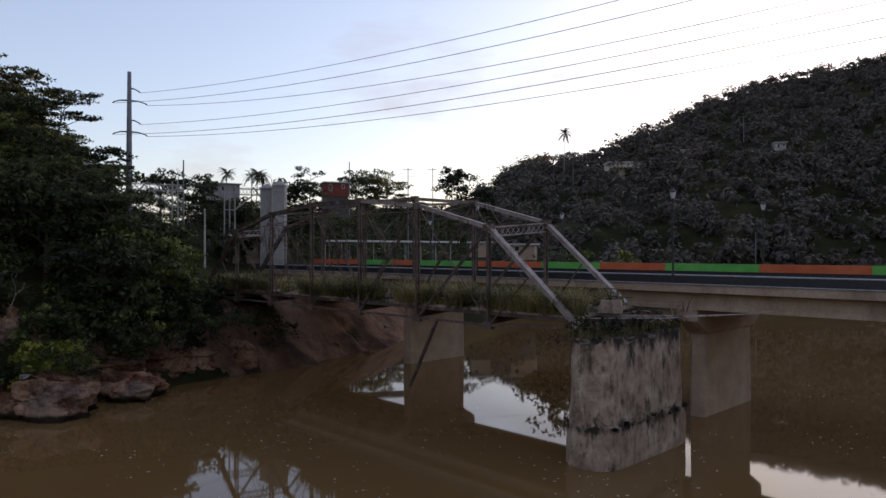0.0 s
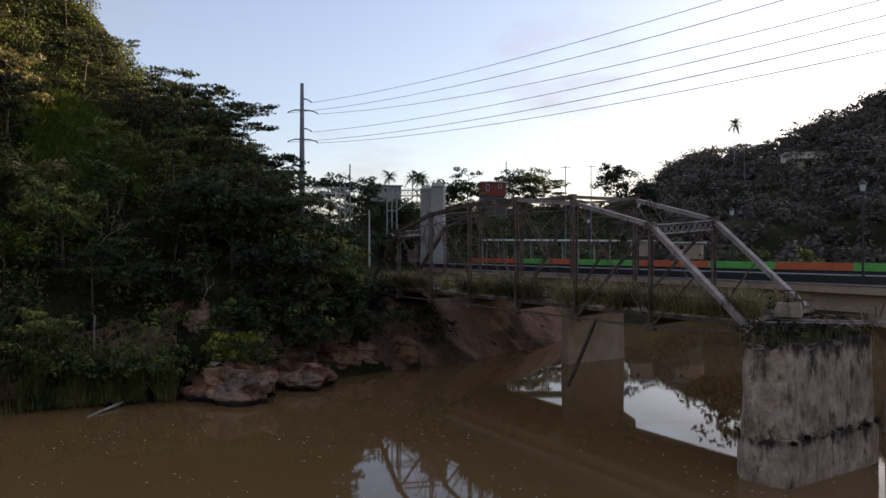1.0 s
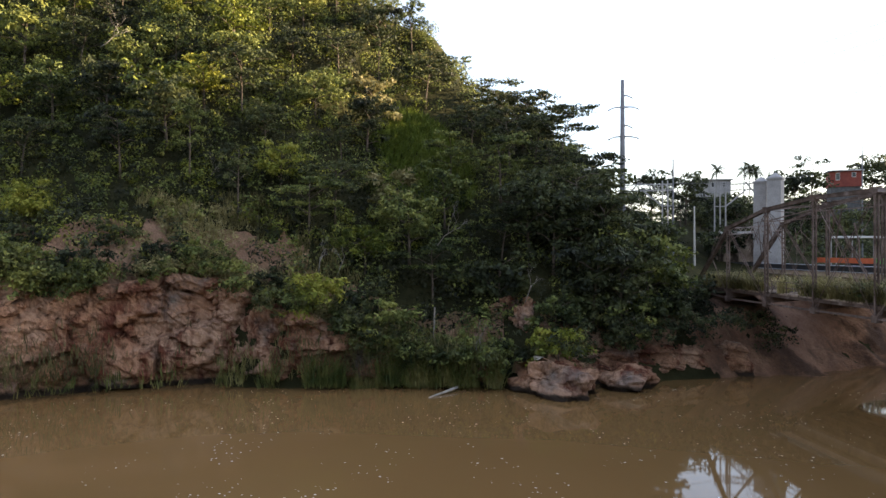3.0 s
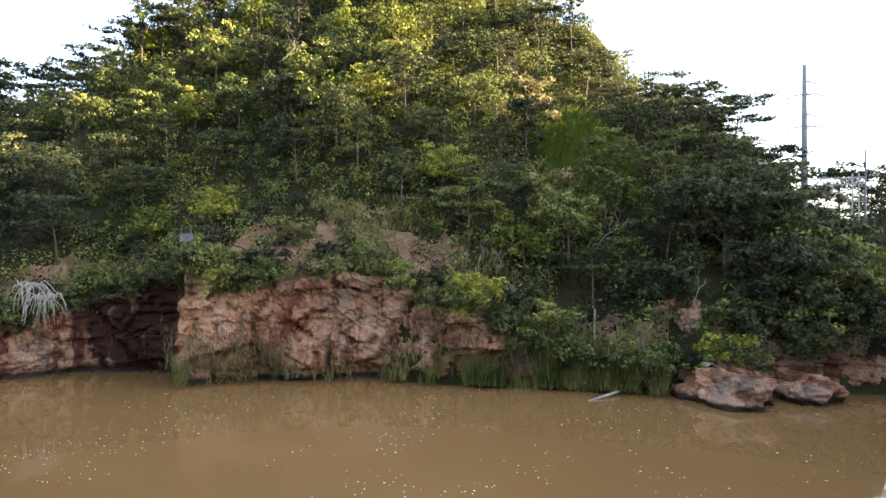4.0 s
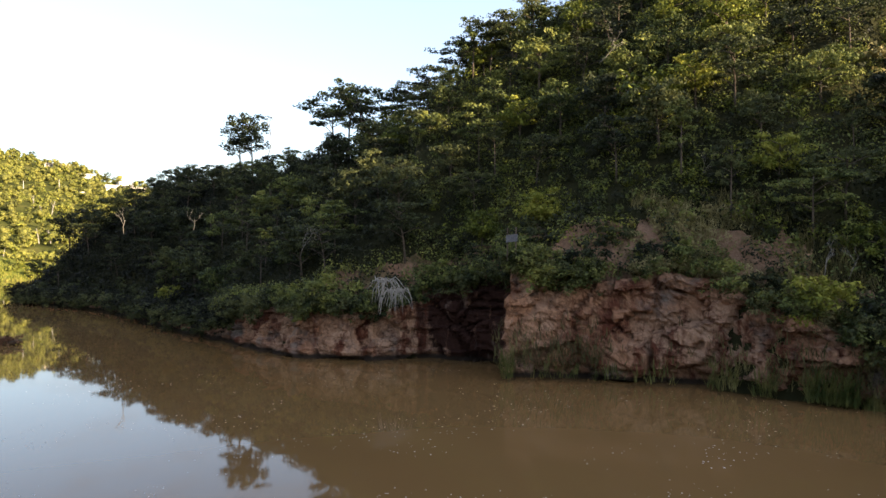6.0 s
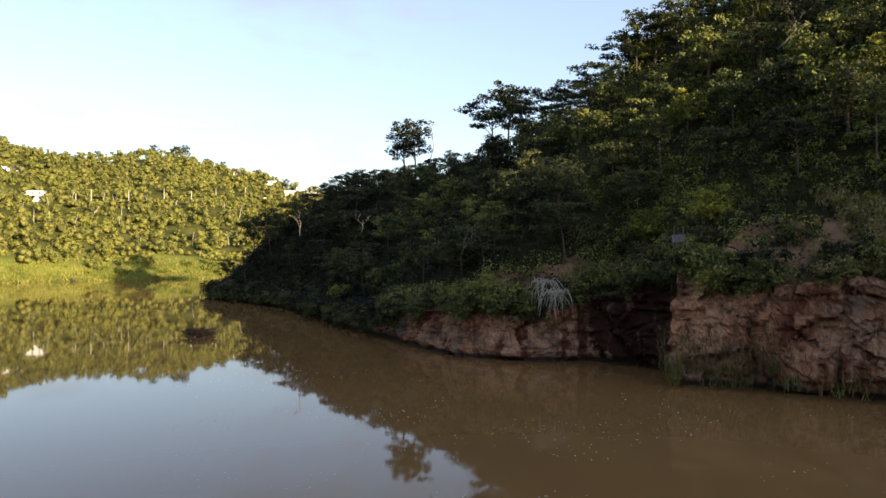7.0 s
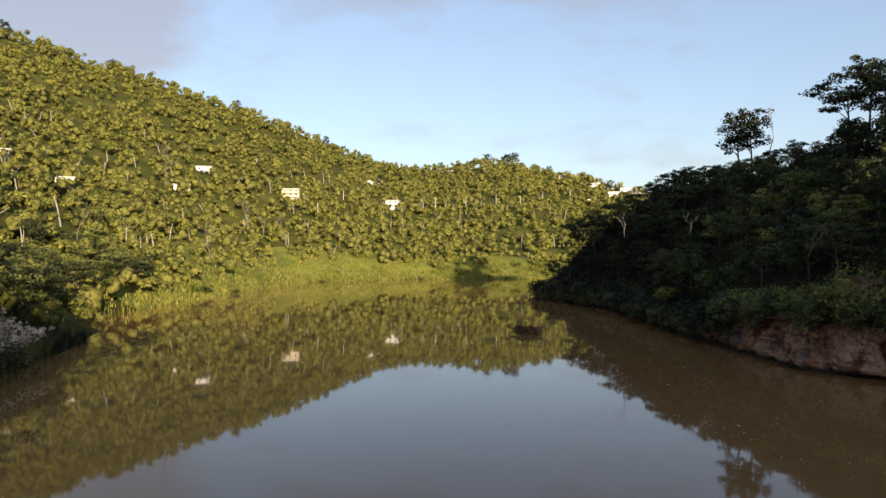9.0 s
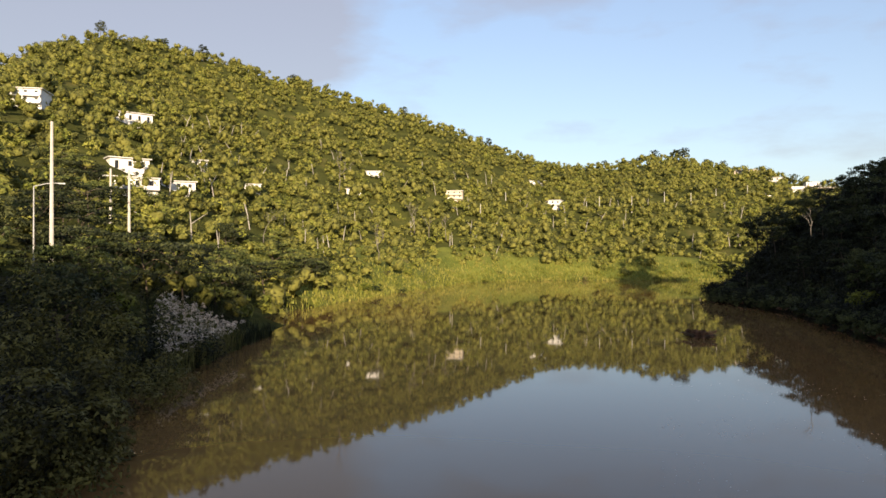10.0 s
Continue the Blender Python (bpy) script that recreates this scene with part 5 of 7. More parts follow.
# portals and sway frames over the roadway
for i, z in enumerate(TOPS):
    a, b = at_near(PANEL * (i + 1), z, 0), at_near(PANEL * (i + 1), z, 1)
    if i in (0, 5):
        s = Shape()
        drop = Vector((0, 0, -0.62)) - ALONG * 0.0
        s.beam(a, b, 0.16, 0.1)
        s.beam(a + drop, b + drop, 0.16, 0.1)
        n = 11
        for k in range(n):
            p, q = a + (b - a) * (k / n), a + (b - a) * ((k + 1) / n)
            s.beam(p, q + drop, 0.04, 0.05, ALONG)
            s.beam(p + drop, q, 0.04, 0.05, ALONG)
        part("portal_frame", s, STEEL_LIGHT, truss, "latticed portal frame")
        for p, q in ((a, b), (b, a)):
            k = Shape()
            k.beam(p + Vector((0, 0, -1.5)), p + (q - p) * 0.2 + drop, 0.06, 0.1)
            part("knee_brace", k, STEEL, truss)
    else:
        s = Shape()
        s.beam(a, b, 0.12, 0.14)
        s.beam(a + Vector((0, 0, -1.1)), b + Vector((0, 0, -1.1)), 0.08, 0.08)
        s.beam(a, b + Vector((0, 0, -1.1)), 0.04, 0.06)
        s.beam(b, a + Vector((0, 0, -1.1)), 0.04, 0.06)
        part("sway_frame", s, STEEL, truss)
    if i < 5:
        c, d = at_near(PANEL * (i + 2), TOPS[i + 1], 0), at_near(PANEL * (i + 2), TOPS[i + 1], 1)
        for p, q in ((a, d), (b, c)):
            s = Shape()
            s.tube([p, (p + q) / 2 - Vector((0, 0, 0.12)), q], 0.03, 5)
            part("lateral_rod", s, STEEL, truss)

for f0 in (0.02, 0.98):
    s = Shape()
    low = 0.7 if f0 < 0.5 else 0.05
    s.beam(at_near(0.4, BOTTOM + (low + 0.92) / 2, f0), at_near(7 * PANEL, BOTTOM + (low + 0.92) / 2, f0), 0.05, 0.92 - low)
    for h in (low, 0.9):
        s.beam(at_near(0.4, BOTTOM + h, f0), at_near(7 * PANEL, BOTTOM + h, f0), 0.2, 0.04)
    part("edge_stringer", s, STEEL, truss, "dark rusted stringer along the deck edge")

# torn bracing that dangles inside the frame
r_ = random.Random(31)
for _ in range(34):
    q, a = r_.uniform(PANEL * 1.2, PANEL * 6.6), r_.uniform(0, 1)
    p = at_near(q, r_.uniform(13.2, 15.4), a)
    e = p + ALONG * r_.uniform(-2.2, 2.2) + ACROSS * r_.uniform(-1, 1) - Vector((0, 0, r_.uniform(0.6, 4.2)))
    m_ = p.lerp(e, r_.uniform(0.3, 0.7)) + ALONG * r_.uniform(-0.5, 0.5) + Vector((0, 0, r_.uniform(-0.3, 0.3)))
    part("torn_rod", Shape().tube([p, m_, e], r_.choice((0.03, 0.04, 0.06)), 5), STEEL, truss)

# floor: cross beams, stringers, deck slab, curbs and pipe rails
for i in range(8):
    s = Shape()
    a, b = at_near(PANEL * i, BOTTOM + 0.35, 0), at_near(PANEL * i, BOTTOM + 0.35, 1)
    s.beam(a, b, 0.16, 0.6)
    s.beam(a + Vector((0, 0, 0.3)), b + Vector((0, 0, 0.3)), 0.3, 0.03)
    part("floor_beam", s, STEEL, truss)
for k in range(6):
    s = Shape()
    f = 0.08 + 0.84 * k / 5
    s.beam(at_near(0.2, BOTTOM + 0.75, f), at_near(7 * PANEL, BOTTOM + 0.75, f), 0.14, 0.32)
    part("stringer", s, STEEL, truss)
s = Shape()
rng = random.Random(3)
rows_ = []
for i in range(65):
    dz = rng.uniform(-0.05, 0.03)
    rows_.append([at_near(7 * PANEL * i / 64, BOTTOM + h + dz, a) for h, a in ((0.92, 0.01), (1.08, 0.01), (1.08, 0.99), (0.92, 0.99))])
s.add([p for r in rows_ for p in r], [(4 * i + k, 4 * i + (k + 1) % 4, 4 * i + 4 + (k + 1) % 4, 4 * i + 4 + k) for i in range(64) for k in range(4)] + [(3, 2, 1, 0), (256, 257, 258, 259)])
part("deck", s, OLD_CONCRETE, truss, "cracked deck grown over with soil")
for side in (0.04, 0.96):
    for h in (1.55, 2.05):
        s = Shape()
        s.tube([at_near(7 * PANEL * k / 14, BOTTOM + h + 0.03 * math.sin(k * 2.1), side) for k in range(15)], 0.035, 6)
        part("pipe_rail", s, STEEL, truss)
    for k in range(22):
        s = Shape()
        q = 7 * PANEL * (k + 0.5) / 22
        s.beam(at_near(q, BOTTOM + 1.0, side), at_near(q, BOTTOM + 2.1, side), 0.06, 0.06, ALONG)
        part("rail_post", s, STEEL, truss)
# a broken brace that hangs from the lower chord
s = Shape()
for k in (-0.11, 0.11):
    s.beam(at_near(12.6, BOTTOM + 0.1) + ACROSS * k, at_near(16.3, 1.8) + ACROSS * k - ALONG * 0.6, 0.06, 0.14)
for k in range(9):
    p = at_near(12.6, BOTTOM + 0.1).lerp(at_near(16.3, 1.8) - ALONG * 0.6, k / 9)
    q = at_near(12.6, BOTTOM + 0.1).lerp(at_near(16.3, 1.8) - ALONG * 0.6, (k + 1) / 9)
    s.beam(p + ACROSS * (0.11 if k % 2 else -0.11), q + ACROSS * (-0.11 if k % 2 else 0.11), 0.04, 0.03)
part("hanging_brace", s, STEEL, truss, "broken rusty brace hanging towards the water")


def blades(name, label, spots, height, width, material, seed, category="grass", per=1, lean=0.35):
    """Long grass or reeds: bent blades of two segments."""
    rng = np.random.RandomState(seed)
    p = np.repeat(np.asarray(spots, float), per, 0)
    n = len(p)
    p = p + rng.normal(size=(n, 3)) * np.array([0.15, 0.15, 0])
    a = rng.uniform(0, 6.28, n)
    h = height * rng.uniform(0.5, 1.25, n)
    k = h * lean * rng.uniform(0.2, 1.6, n)
    d = np.stack([np.cos(a), np.sin(a), np.zeros(n)], 1)
    s = np.stack([-np.sin(a), np.cos(a), np.zeros(n)], 1) * (width * rng.uniform(0.6, 1.3, n))[:, None]
    up = np.array([0, 0, 1.0])
    m = p + d * (k * 0.35)[:, None] + up * (h * 0.6)[:, None]
    t = p + d * k[:, None] + up * (h * rng.uniform(0.75, 1.0, n))[:, None]
    v = np.stack([p - s, p + s, m + s * 0.8, m - s * 0.8, t], 1).reshape(-1, 3)
    i = np.arange(n)[:, None] * 5
    f = [tuple(q) for q in (i + np.array([0, 1, 2, 3])).tolist()] + [tuple(q) for q in (i + np.array([3, 2, 4])).tolist()]
    me = bpy.data.meshes.new(name)
    me.from_pydata(v.tolist(), [], f)
    me.materials.append(material)
    return tagged(new(name, me), label, category, kind="stuff")


rng = np.random.RandomState(8)
spots = [at_near(rng.uniform(0, 51), BOTTOM + 1.05, rng.choice((rng.uniform(0.02, 0.98), rng.uniform(0.0, 0.12)))) for _ in range(9000)]
spots = [q for q in spots if noise.noise(q * 0.45) > -0.12]
blades("deck_grass", "tall yellowing grass growing on the old bridge deck", spots, 1.6, 0.035, DECK_GRASS, 9, lean=0.9)
cs = [at_near(rng.uniform(0, 51), BOTTOM + 1.5, rng.uniform(0.1, 0.9)) for _ in range(46)] + [at_near(25 + rng.uniform(-1, 1), BOTTOM + 1.8, rng.uniform(0.0, 0.3)) for _ in range(7)]
v, f = leaf_cloud(rng, cs, rng.uniform(0.3, 0.9, len(cs)), 60, 0.26, 0.9)
tagged(new("deck_weeds", cloud_mesh("deck_weeds", v, f, LEAF)), "leafy weeds rooted on the old bridge deck", "weeds", kind="stuff")


def old_pier():
    root = base(11.8, 42.9, 0, "stone_pier", "black-stained old concrete pier standing in the river, chipped at its head", "pier")
    c = Vector((11.3, 42.75, 0))
    def ring(half, wide, nose, z, jitter=0.0, n=7):
        pts = []
        for sgn in (1, -1):
            for k in range(n):
                a = math.pi * (k / (n - 1) - 0.5)
                q = c + ACROSS * sgn * (half - nose + nose * math.cos(a)) + ALONG * sgn * wide * math.sin(a)
                pts.append(q)
        return [(p.x, p.y, z) for p in pts]
    def dense(ra, rb, rows, cols, amp, seed):
        """A wall between two rings, finely divided and eroded."""
        def resample(r):
            pts = [Vector(p) for p in r] + [Vector(r[0])]
            L = [0]
            for a, b in zip(pts, pts[1:]):
                L.append(L[-1] + (b - a).length)
            out = []
            for i in range(cols):
                t = L[-1] * i / cols
                k = max(j for j in range(len(L) - 1) if L[j] <= t + 1e-9)
                out.append(pts[k].lerp(pts[k + 1], (t - L[k]) / max(L[k + 1] - L[k], 1e-6)))
            return out
        A, B = resample(ra), resample(rb)
        verts, faces = [], []
        for j in range(rows + 1):
            for i in range(cols):
                p = A[i].lerp(B[i], j / rows)
                o = Vector((p.x - c.x, p.y - c.y, 0)).normalized()
                k = noise.fractal(p * 0.7 + Vector((seed, 0, 0)), 0.7, 2.1, 5)
                chip = min(0.0, noise.fractal(p * 0.45 + Vector((0, seed, 0)), 0.9, 2, 4) + 0.15)
                d = amp * (0.5 * k + 1.6 * chip)
                p = p + o * d
                if j == rows:
                    p = p + Vector((0, 0, 0.45 * noise.fractal(p * 0.6, 0.8, 2, 3)))
                verts.append(p)
        for j in range(rows):
            for i in range(cols):
                faces.append((j * cols + i, j * cols + (i + 1) % cols, (j + 1) * cols + (i + 1) % cols, (j + 1) * cols + i))
        k = rows * cols
        verts.append(sum((verts[k + i] for i in range(cols)), Vector()) / cols)
        faces += [(k + i, k + (i + 1) % cols, len(verts) - 1) for i in range(cols)]
        return Shape().add(verts, faces)
    part("pier_foot", dense(ring(5.3, 1.72, 1.5, -1.5), ring(5.25, 1.68, 1.45, 2.3), 16, 150, 0.1, 1), PIER, root, "wide stained foot")
    part("pier_shaft", dense(ring(5.05, 1.5, 1.25, 2.2), ring(4.85, 1.4, 1.15, 7.0), 30, 150, 0.16, 2), PIER, root, "eroded shaft with black streaks")


old_pier()
cs = [Vector((11.6, 43.0, 7.2 + rng.uniform(0, 0.9))) + ACROSS * rng.uniform(-5.1, 4.3) + ALONG * rng.uniform(-1.4, 1.5) for _ in range(60)]
v, f = leaf_cloud(rng, cs, rng.uniform(0.15, 0.5, len(cs)), 45, 0.17, 0.7)
tagged(new("pier_weeds", cloud_mesh("pier_weeds", v, f, LEAF_SHADE)), "dark weeds growing on the head of the old pier", "weeds", kind="stuff")
spots = [Vector((11.6, 43.0, 7.1)) + ACROSS * rng.uniform(-5.0, 4.2) + ALONG * rng.uniform(-1.3, 1.3) for _ in range(420)]
blades("pier_grass", "dry grass and stalks on the head of the old pier", spots, 0.9, 0.025, LEAF_DRY, 10)


def wreckage():
    """Broken slab and bent bars where the old deck ends on the pier."""
    root = base(12.6, 43.9, 7.3, "broken_slab", "pale broken concrete slab with bent rusty bars on the pier head", "rubble")
    a = at_near(-0.2, 8.35, 0.5)
    s = Shape()
    s.prism([a + Vector(k) for k in ((-0.9, -0.5, -0.3), (0.5, -0.9, -0.3), (0.9, 0.5, -0.3), (-0.4, 0.8, -0.3))], [a + Vector(k) for k in ((-0.7, -0.4, 0.45), (0.4, -0.8, 0.6), (0.8, 0.3, 0.35), (-0.3, 0.7, 0.5))])
    part("slab", s, OLD_CONCRETE, root)
    r = random.Random(12)
    for _ in range(16):
        p = at_near(-1.2 + r.uniform(-1.2, 1.0), 7.5, r.uniform(0.35, 1.5))
        d = Vector((r.uniform(-1, 1), r.uniform(-1, 1), r.uniform(-0.1, 0.9)))
        t = Shape().tube([p, p + d * 0.7 + Vector((0, 0, 0.15)), p + d * 1.4 + Vector((0, 0, -0.15))], [0.035, 0.03, 0.02], 5)
        part("bent_bar", t, STEEL_LIGHT if r.random() < 0.4 else STEEL, root)
    for k in range(3):
        p, e = at_near(3.0 - k, 8.4 - 0.2 * k, 0.0), at_near(-5.0 - k, 7.6, 1.2 + 0.2 * k)
        t = Shape().tube([p, p.lerp(e, 0.5) - Vector((0, 0, 0.15)), e], 0.04, 5)
        part("loose_pipe", t, STEEL_LIGHT, root)


wreckage()
ledge = []
for _ in range(70):
    a, q = rng.uniform(-5.1, 5.1), rng.choice((-1.62, 1.62))
    ledge.append(Vector((11.3, 42.75, rng.uniform(2.2, 2.45))) + ACROSS * a + ALONG * q * (1 if abs(a) < 4.6 else 0.6))
v, f = leaf_cloud(rng, ledge, rng.uniform(0.08, 0.24, len(ledge)), 26, 0.12, 0.7)
tagged(new("ledge_weeds", cloud_mesh("ledge_weeds", v, f, LEAF_SHADE)), "dark weeds on the ledge of the old pier", "weeds", kind="stuff")


def sand_bank():
    """Bare eroded soil that slopes to the water below the bridges."""
    n, m = 110, 90
    verts, faces = [], []
    xs, ys = np.linspace(-24, 8, n), np.linspace(68, 112, m)
    X, Y = np.meshgrid(xs, ys)
    Z, wet, u = land(X, Y)
    for j in range(m):
        for i in range(n):
            p = Vector((X[j, i], Y[j, i], 0))
            gully = noise.ridged_multi_fractal(p * 0.22, 0.8, 2.0, 4, 0.9, 2.0)
            lift = 0.2 + 0.7 * max(0, noise.fractal(p * 0.3, 0.8, 2, 4) + 0.4) - 0.16 * gully
            verts.append((p.x, p.y, Z[j, i] + (lift if not wet[j, i] else -0.3)))
    for j in range(m - 1):
        for i in range(n - 1):
            if u[j, i] < 13 and not wet[j, i]:
                faces.append((j * n + i, j * n + i + 1, (j + 1) * n + i + 1, (j + 1) * n + i))
    ob = new("sand_bank", mesh_of("sand_bank", verts, faces, SAND, True))
    tagged(ob, "bare reddish eroded earth bank under the bridges", "earth bank", kind="structure")


sand_bank()

# ---- the new road bridge ----
EDGE0 = Vector((17.3, 49.6, 0))
WIDE = 12.9


def on_deck(s, across, z):
    p = EDGE0 + ALONG * s + ACROSS * across
    return Vector((p.x, p.y, z))


road_bridge = base(17.3, 49.6, 8.0, "road_bridge", "concrete girder road bridge with painted parapet and steel rail", "bridge")
S0, S1 = -62.0, 62.0
for k in range(5):
    a = 0.9 + (WIDE - 1.8) * k / 4
    half = [(0.3, 7.95), (0.3, 8.2), (0.13, 8.3), (0.13, 9.05), (0.45, 9.15), (0.45, 9.3)]
    ring = [(a + w, z) for w, z in half] + [(a - w, z) for w, z in reversed(half)]
    part("girder", Shape().prism([on_deck(S0, c, z) for c, z in ring], [on_deck(S1, c, z) for c, z in ring]), CONCRETE, road_bridge)


def slab(lo_s, hi_s, a0, a1, z0, z1):
    return Shape().prism([on_deck(lo_s, a0, z0), on_deck(hi_s, a0, z0), on_deck(hi_s, a1, z0), on_deck(lo_s, a1, z0)],
                         [on_deck(lo_s, a0, z1), on_deck(hi_s, a0, z1), on_deck(hi_s, a1, z1), on_deck(lo_s, a1, z1)])


part("deck_slab", slab(S0, S1, 0, WIDE, 9.3, 9.55), CONCRETE, road_bridge)
part("carriageway", slab(S0, S1, 0.8, WIDE - 0.8, 9.55, 9.6), ASPHALT, road_bridge, "dark asphalt carriageway")
part("edge_beam", slab(S0, S1, -0.05, 0.3, 9.2, 9.72), CONCRETE, road_bridge)
part("near_parapet", slab(S0, S1, 0.02, 0.24, 9.72, 10.34), DARK_METAL, road_bridge, "dark low parapet")
# far parapet coloured near black for the shade below the painted panels
part("far_parapet", slab(S0, S1, WIDE - 0.35, WIDE, 9.55, 10.35), DARK_METAL, road_bridge)
for h, r in ((9.78, 0.05), (10.2, 0.05), (10.4, 0.06)):
    s = Shape()
    s.tube([on_deck(S0 + (S1 - S0) * k / 40, 0.15 if h > 10 else -0.1, h) for k in range(41)], r, 6)
    part("steel_rail", s, GALVANISED, road_bridge, "pale steel rail")
for k in range(60):
    s = Shape()
    q = S0 + 1 + (S1 - S0 - 2) * k / 59
    s.beam(on_deck(q, 0.15, 10.08), on_deck(q, 0.15, 10.42), 0.1, 0.1, ALONG)
    part("rail_post", s, DARK_METAL, road_bridge)
PAINT = [-30.0, -22.5, -15.7, -8.5, -0.2, 8.4, 15.6, 23.0, 32.6, 43.3, 49.0, 56.3, 68.6]
for i, (a, b) in enumerate(zip(PAINT, PAINT[1:])):
    part("painted_panel", slab(a + 0.01, b - 0.01, WIDE - 0.42, WIDE + 0.05, 10.36, 11.02), GREEN_PAINT if i % 2 == 0 else ORANGE_PAINT, road_bridge, "green painted parapet panel" if i % 2 == 0 else "orange-red painted parapet panel")


def road_pier(s0):
    root = base(*on_deck(s0, WIDE / 2, 0), "bridge_pier", "plain tan concrete wall pier with a flared cap", "pier", "piers of the road bridge")
    c = 6.6
    def ring(half, wide, z):
        pts = [(-wide, -half + 0.25), (-wide * 0.6, -half), (wide * 0.6, -half), (wide, -half + 0.25), (wide, half - 0.25), (wide * 0.6, half), (-wide * 0.6, half), (-wide, half - 0.25)]
        return [on_deck(s0 + 0.45 + a, c + b, z) for a, b in pts]
    part("pier_wall", Shape().prism(ring(4.45, 0.6, -1.5), ring(4.35, 0.55, 6.0)), CONCRETE, root)
    cap = Shape()
    rings = [ring(4.37, 0.57, 6.0), ring(4.5, 0.75, 6.2), ring(6.0, 0.8, 7.1), ring(6.1, 0.8, 7.95)]
    cap.add([p for r in rings for p in r], [(8 * j + k, 8 * j + (k + 1) % 8, 8 * j + 8 + (k + 1) % 8, 8 * j + 8 + k) for j in range(3) for k in range(8)] + [tuple(range(7, -1, -1)), tuple(range(24, 32))])
    part("pier_cap", cap, CONCRETE, root)


for s0 in (0.0, 33.4, -34.0):
    road_pier(s0)


def street_lamp(x, y, z, h, group="lamps on the road bridge"):
    root = base(x, y, z, "street_lamp", "black post lamp with a lantern head on the bridge parapet", "lamp", group)
    s = Shape()
    s.lathe(x, y, [(z, 0.16), (z + 0.5, 0.14), (z + 0.55, 0.08), (z + h * 0.5, 0.065), (z + h - 0.85, 0.05)], 8)
    part("post", s, DARK_METAL, root)
    g = Shape()
    t = z + h
    g.lathe(x, y, [(t - 0.75, 0.1), (t - 0.7, 0.14), (t - 0.3, 0.22)], 6)
    part("lantern_glass", g, GLASS_LAMP, root, "pale lantern glass")
    c = Shape()
    part("lantern_base", Shape().lathe(x, y, [(t - 0.88, 0.05), (t - 0.85, 0.17), (t - 0.75, 0.15)], 8), DARK_METAL, root)
    c.lathe(x, y, [(t - 0.3, 0.27), (t - 0.22, 0.24), (t - 0.08, 0.1), (t, 0.03), (t + 0.1, 0.01)], 8)
    part("lantern_cap", c, DARK_METAL, root)


for s0, side in ((1.2, 0.1), (-0.4, WIDE - 0.1), (20.5, WIDE - 0.1), (-20.0, 0.1), (21.0, 0.1), (41.4, WIDE - 0.1)):
    p = on_deck(s0, side, 9.9 if side < 1 else 10.3)
    street_lamp(p.x, p.y, p.z, 6.75 if side < 1 else 6.0)


# ---- houses ----
def house(x, y, z, w, dep, h, turn, storeys, wall, label, name="house", group="houses on the hills", roof=None, porch=False):
    root = base(x, y, z, name, label, "house", group)
    root.rotation_euler = (0, 0, radians(turn))
    h *= 0.8
    rise = h / storeys

    def local(shape, nm, mat, parent=None, lab=""):
        ob = new(nm, mesh_of(nm, shape.v, shape.f, mat))
        ob.parent = parent or root
        return tagged(ob, lab) if lab else ob

    local(Shape().box(-w / 2, -dep / 2, -1.8, w / 2, dep / 2, h), "wall", wall)
    local(Shape().box(-w / 2 - 0.5, -dep / 2 - 0.7, h, w / 2 + 0.5, dep / 2 + 0.5, h + 0.28), "roof", roof or ROOF, None, "flat overhanging roof slab")
    n = max(2, int(w / 3.0))
    for s in range(storeys):
        for k in range(n):
            cx = -w / 2 + w * (k + 0.5) / n
            z0 = s * rise + (0.9 if (k + s) % 3 else 0.1)
            win = local(Shape().box(cx - 0.46, -dep / 2 - 0.05, z0, cx + 0.46, -dep / 2 - 0.004, s * rise + rise * 0.78), "window" if (k + s) % 3 else "door", WINDOW_DARK)
            fr = Shape()
            for a, b, c, d in ((-0.52, 0.52, rise * 0.78, rise * 0.78 + 0.1), (-0.52, 0.52, z0 - s * rise - 0.1, z0 - s * rise), (-0.52, -0.46, z0 - s * rise, rise * 0.78), (0.46, 0.52, z0 - s * rise, rise * 0.78)):
                fr.box(cx + a, -dep / 2 - 0.09, s * rise + c, cx + b, -dep / 2 - 0.003, s * rise + d)
            local(fr, "frame", WHITE, win)
        if s or porch:
            b = Shape().box(-w / 2, -dep / 2 - 1.4, s * rise - 0.18, w / 2, -dep / 2 - 0.002, s * rise)
            b.box(-w / 2, -dep / 2 - 1.4, s * rise, w / 2, -dep / 2 - 1.28, s * rise + 0.85)
            local(b, "balcony", wall)
            for k in range(4):
                cx = -w / 2 + 0.15 + (w - 0.3) * k / 3
                local(Shape().box(cx - 0.12, -dep / 2 - 1.4, s * rise + 0.86, cx + 0.12, -dep / 2 - 1.16, h), "column", wall)
    return root


for i, (b, d, w, h, st, cr) in enumerate(SITES):
    x, y = polar_point(b, d)
    z = ground_z(x, y)
    hs = house(x, y, z, w, w * 0.6, h, 180 - b + (i * 37) % 40 - 20, st, CREAM if cr else WHITE, "cream concrete house among trees on the hill" if cr else "white flat-roofed concrete house on the wooded hill", porch=(i % 3 == 0))
    hs.rotation_euler = (0, 0, radians(-b + (i * 37) % 40 - 20))


def at_sight(bearing, elev, dist):
    x, y = polar_point(bearing, dist)
    return x, y, EYE + dist * math.tan(radians(elev))


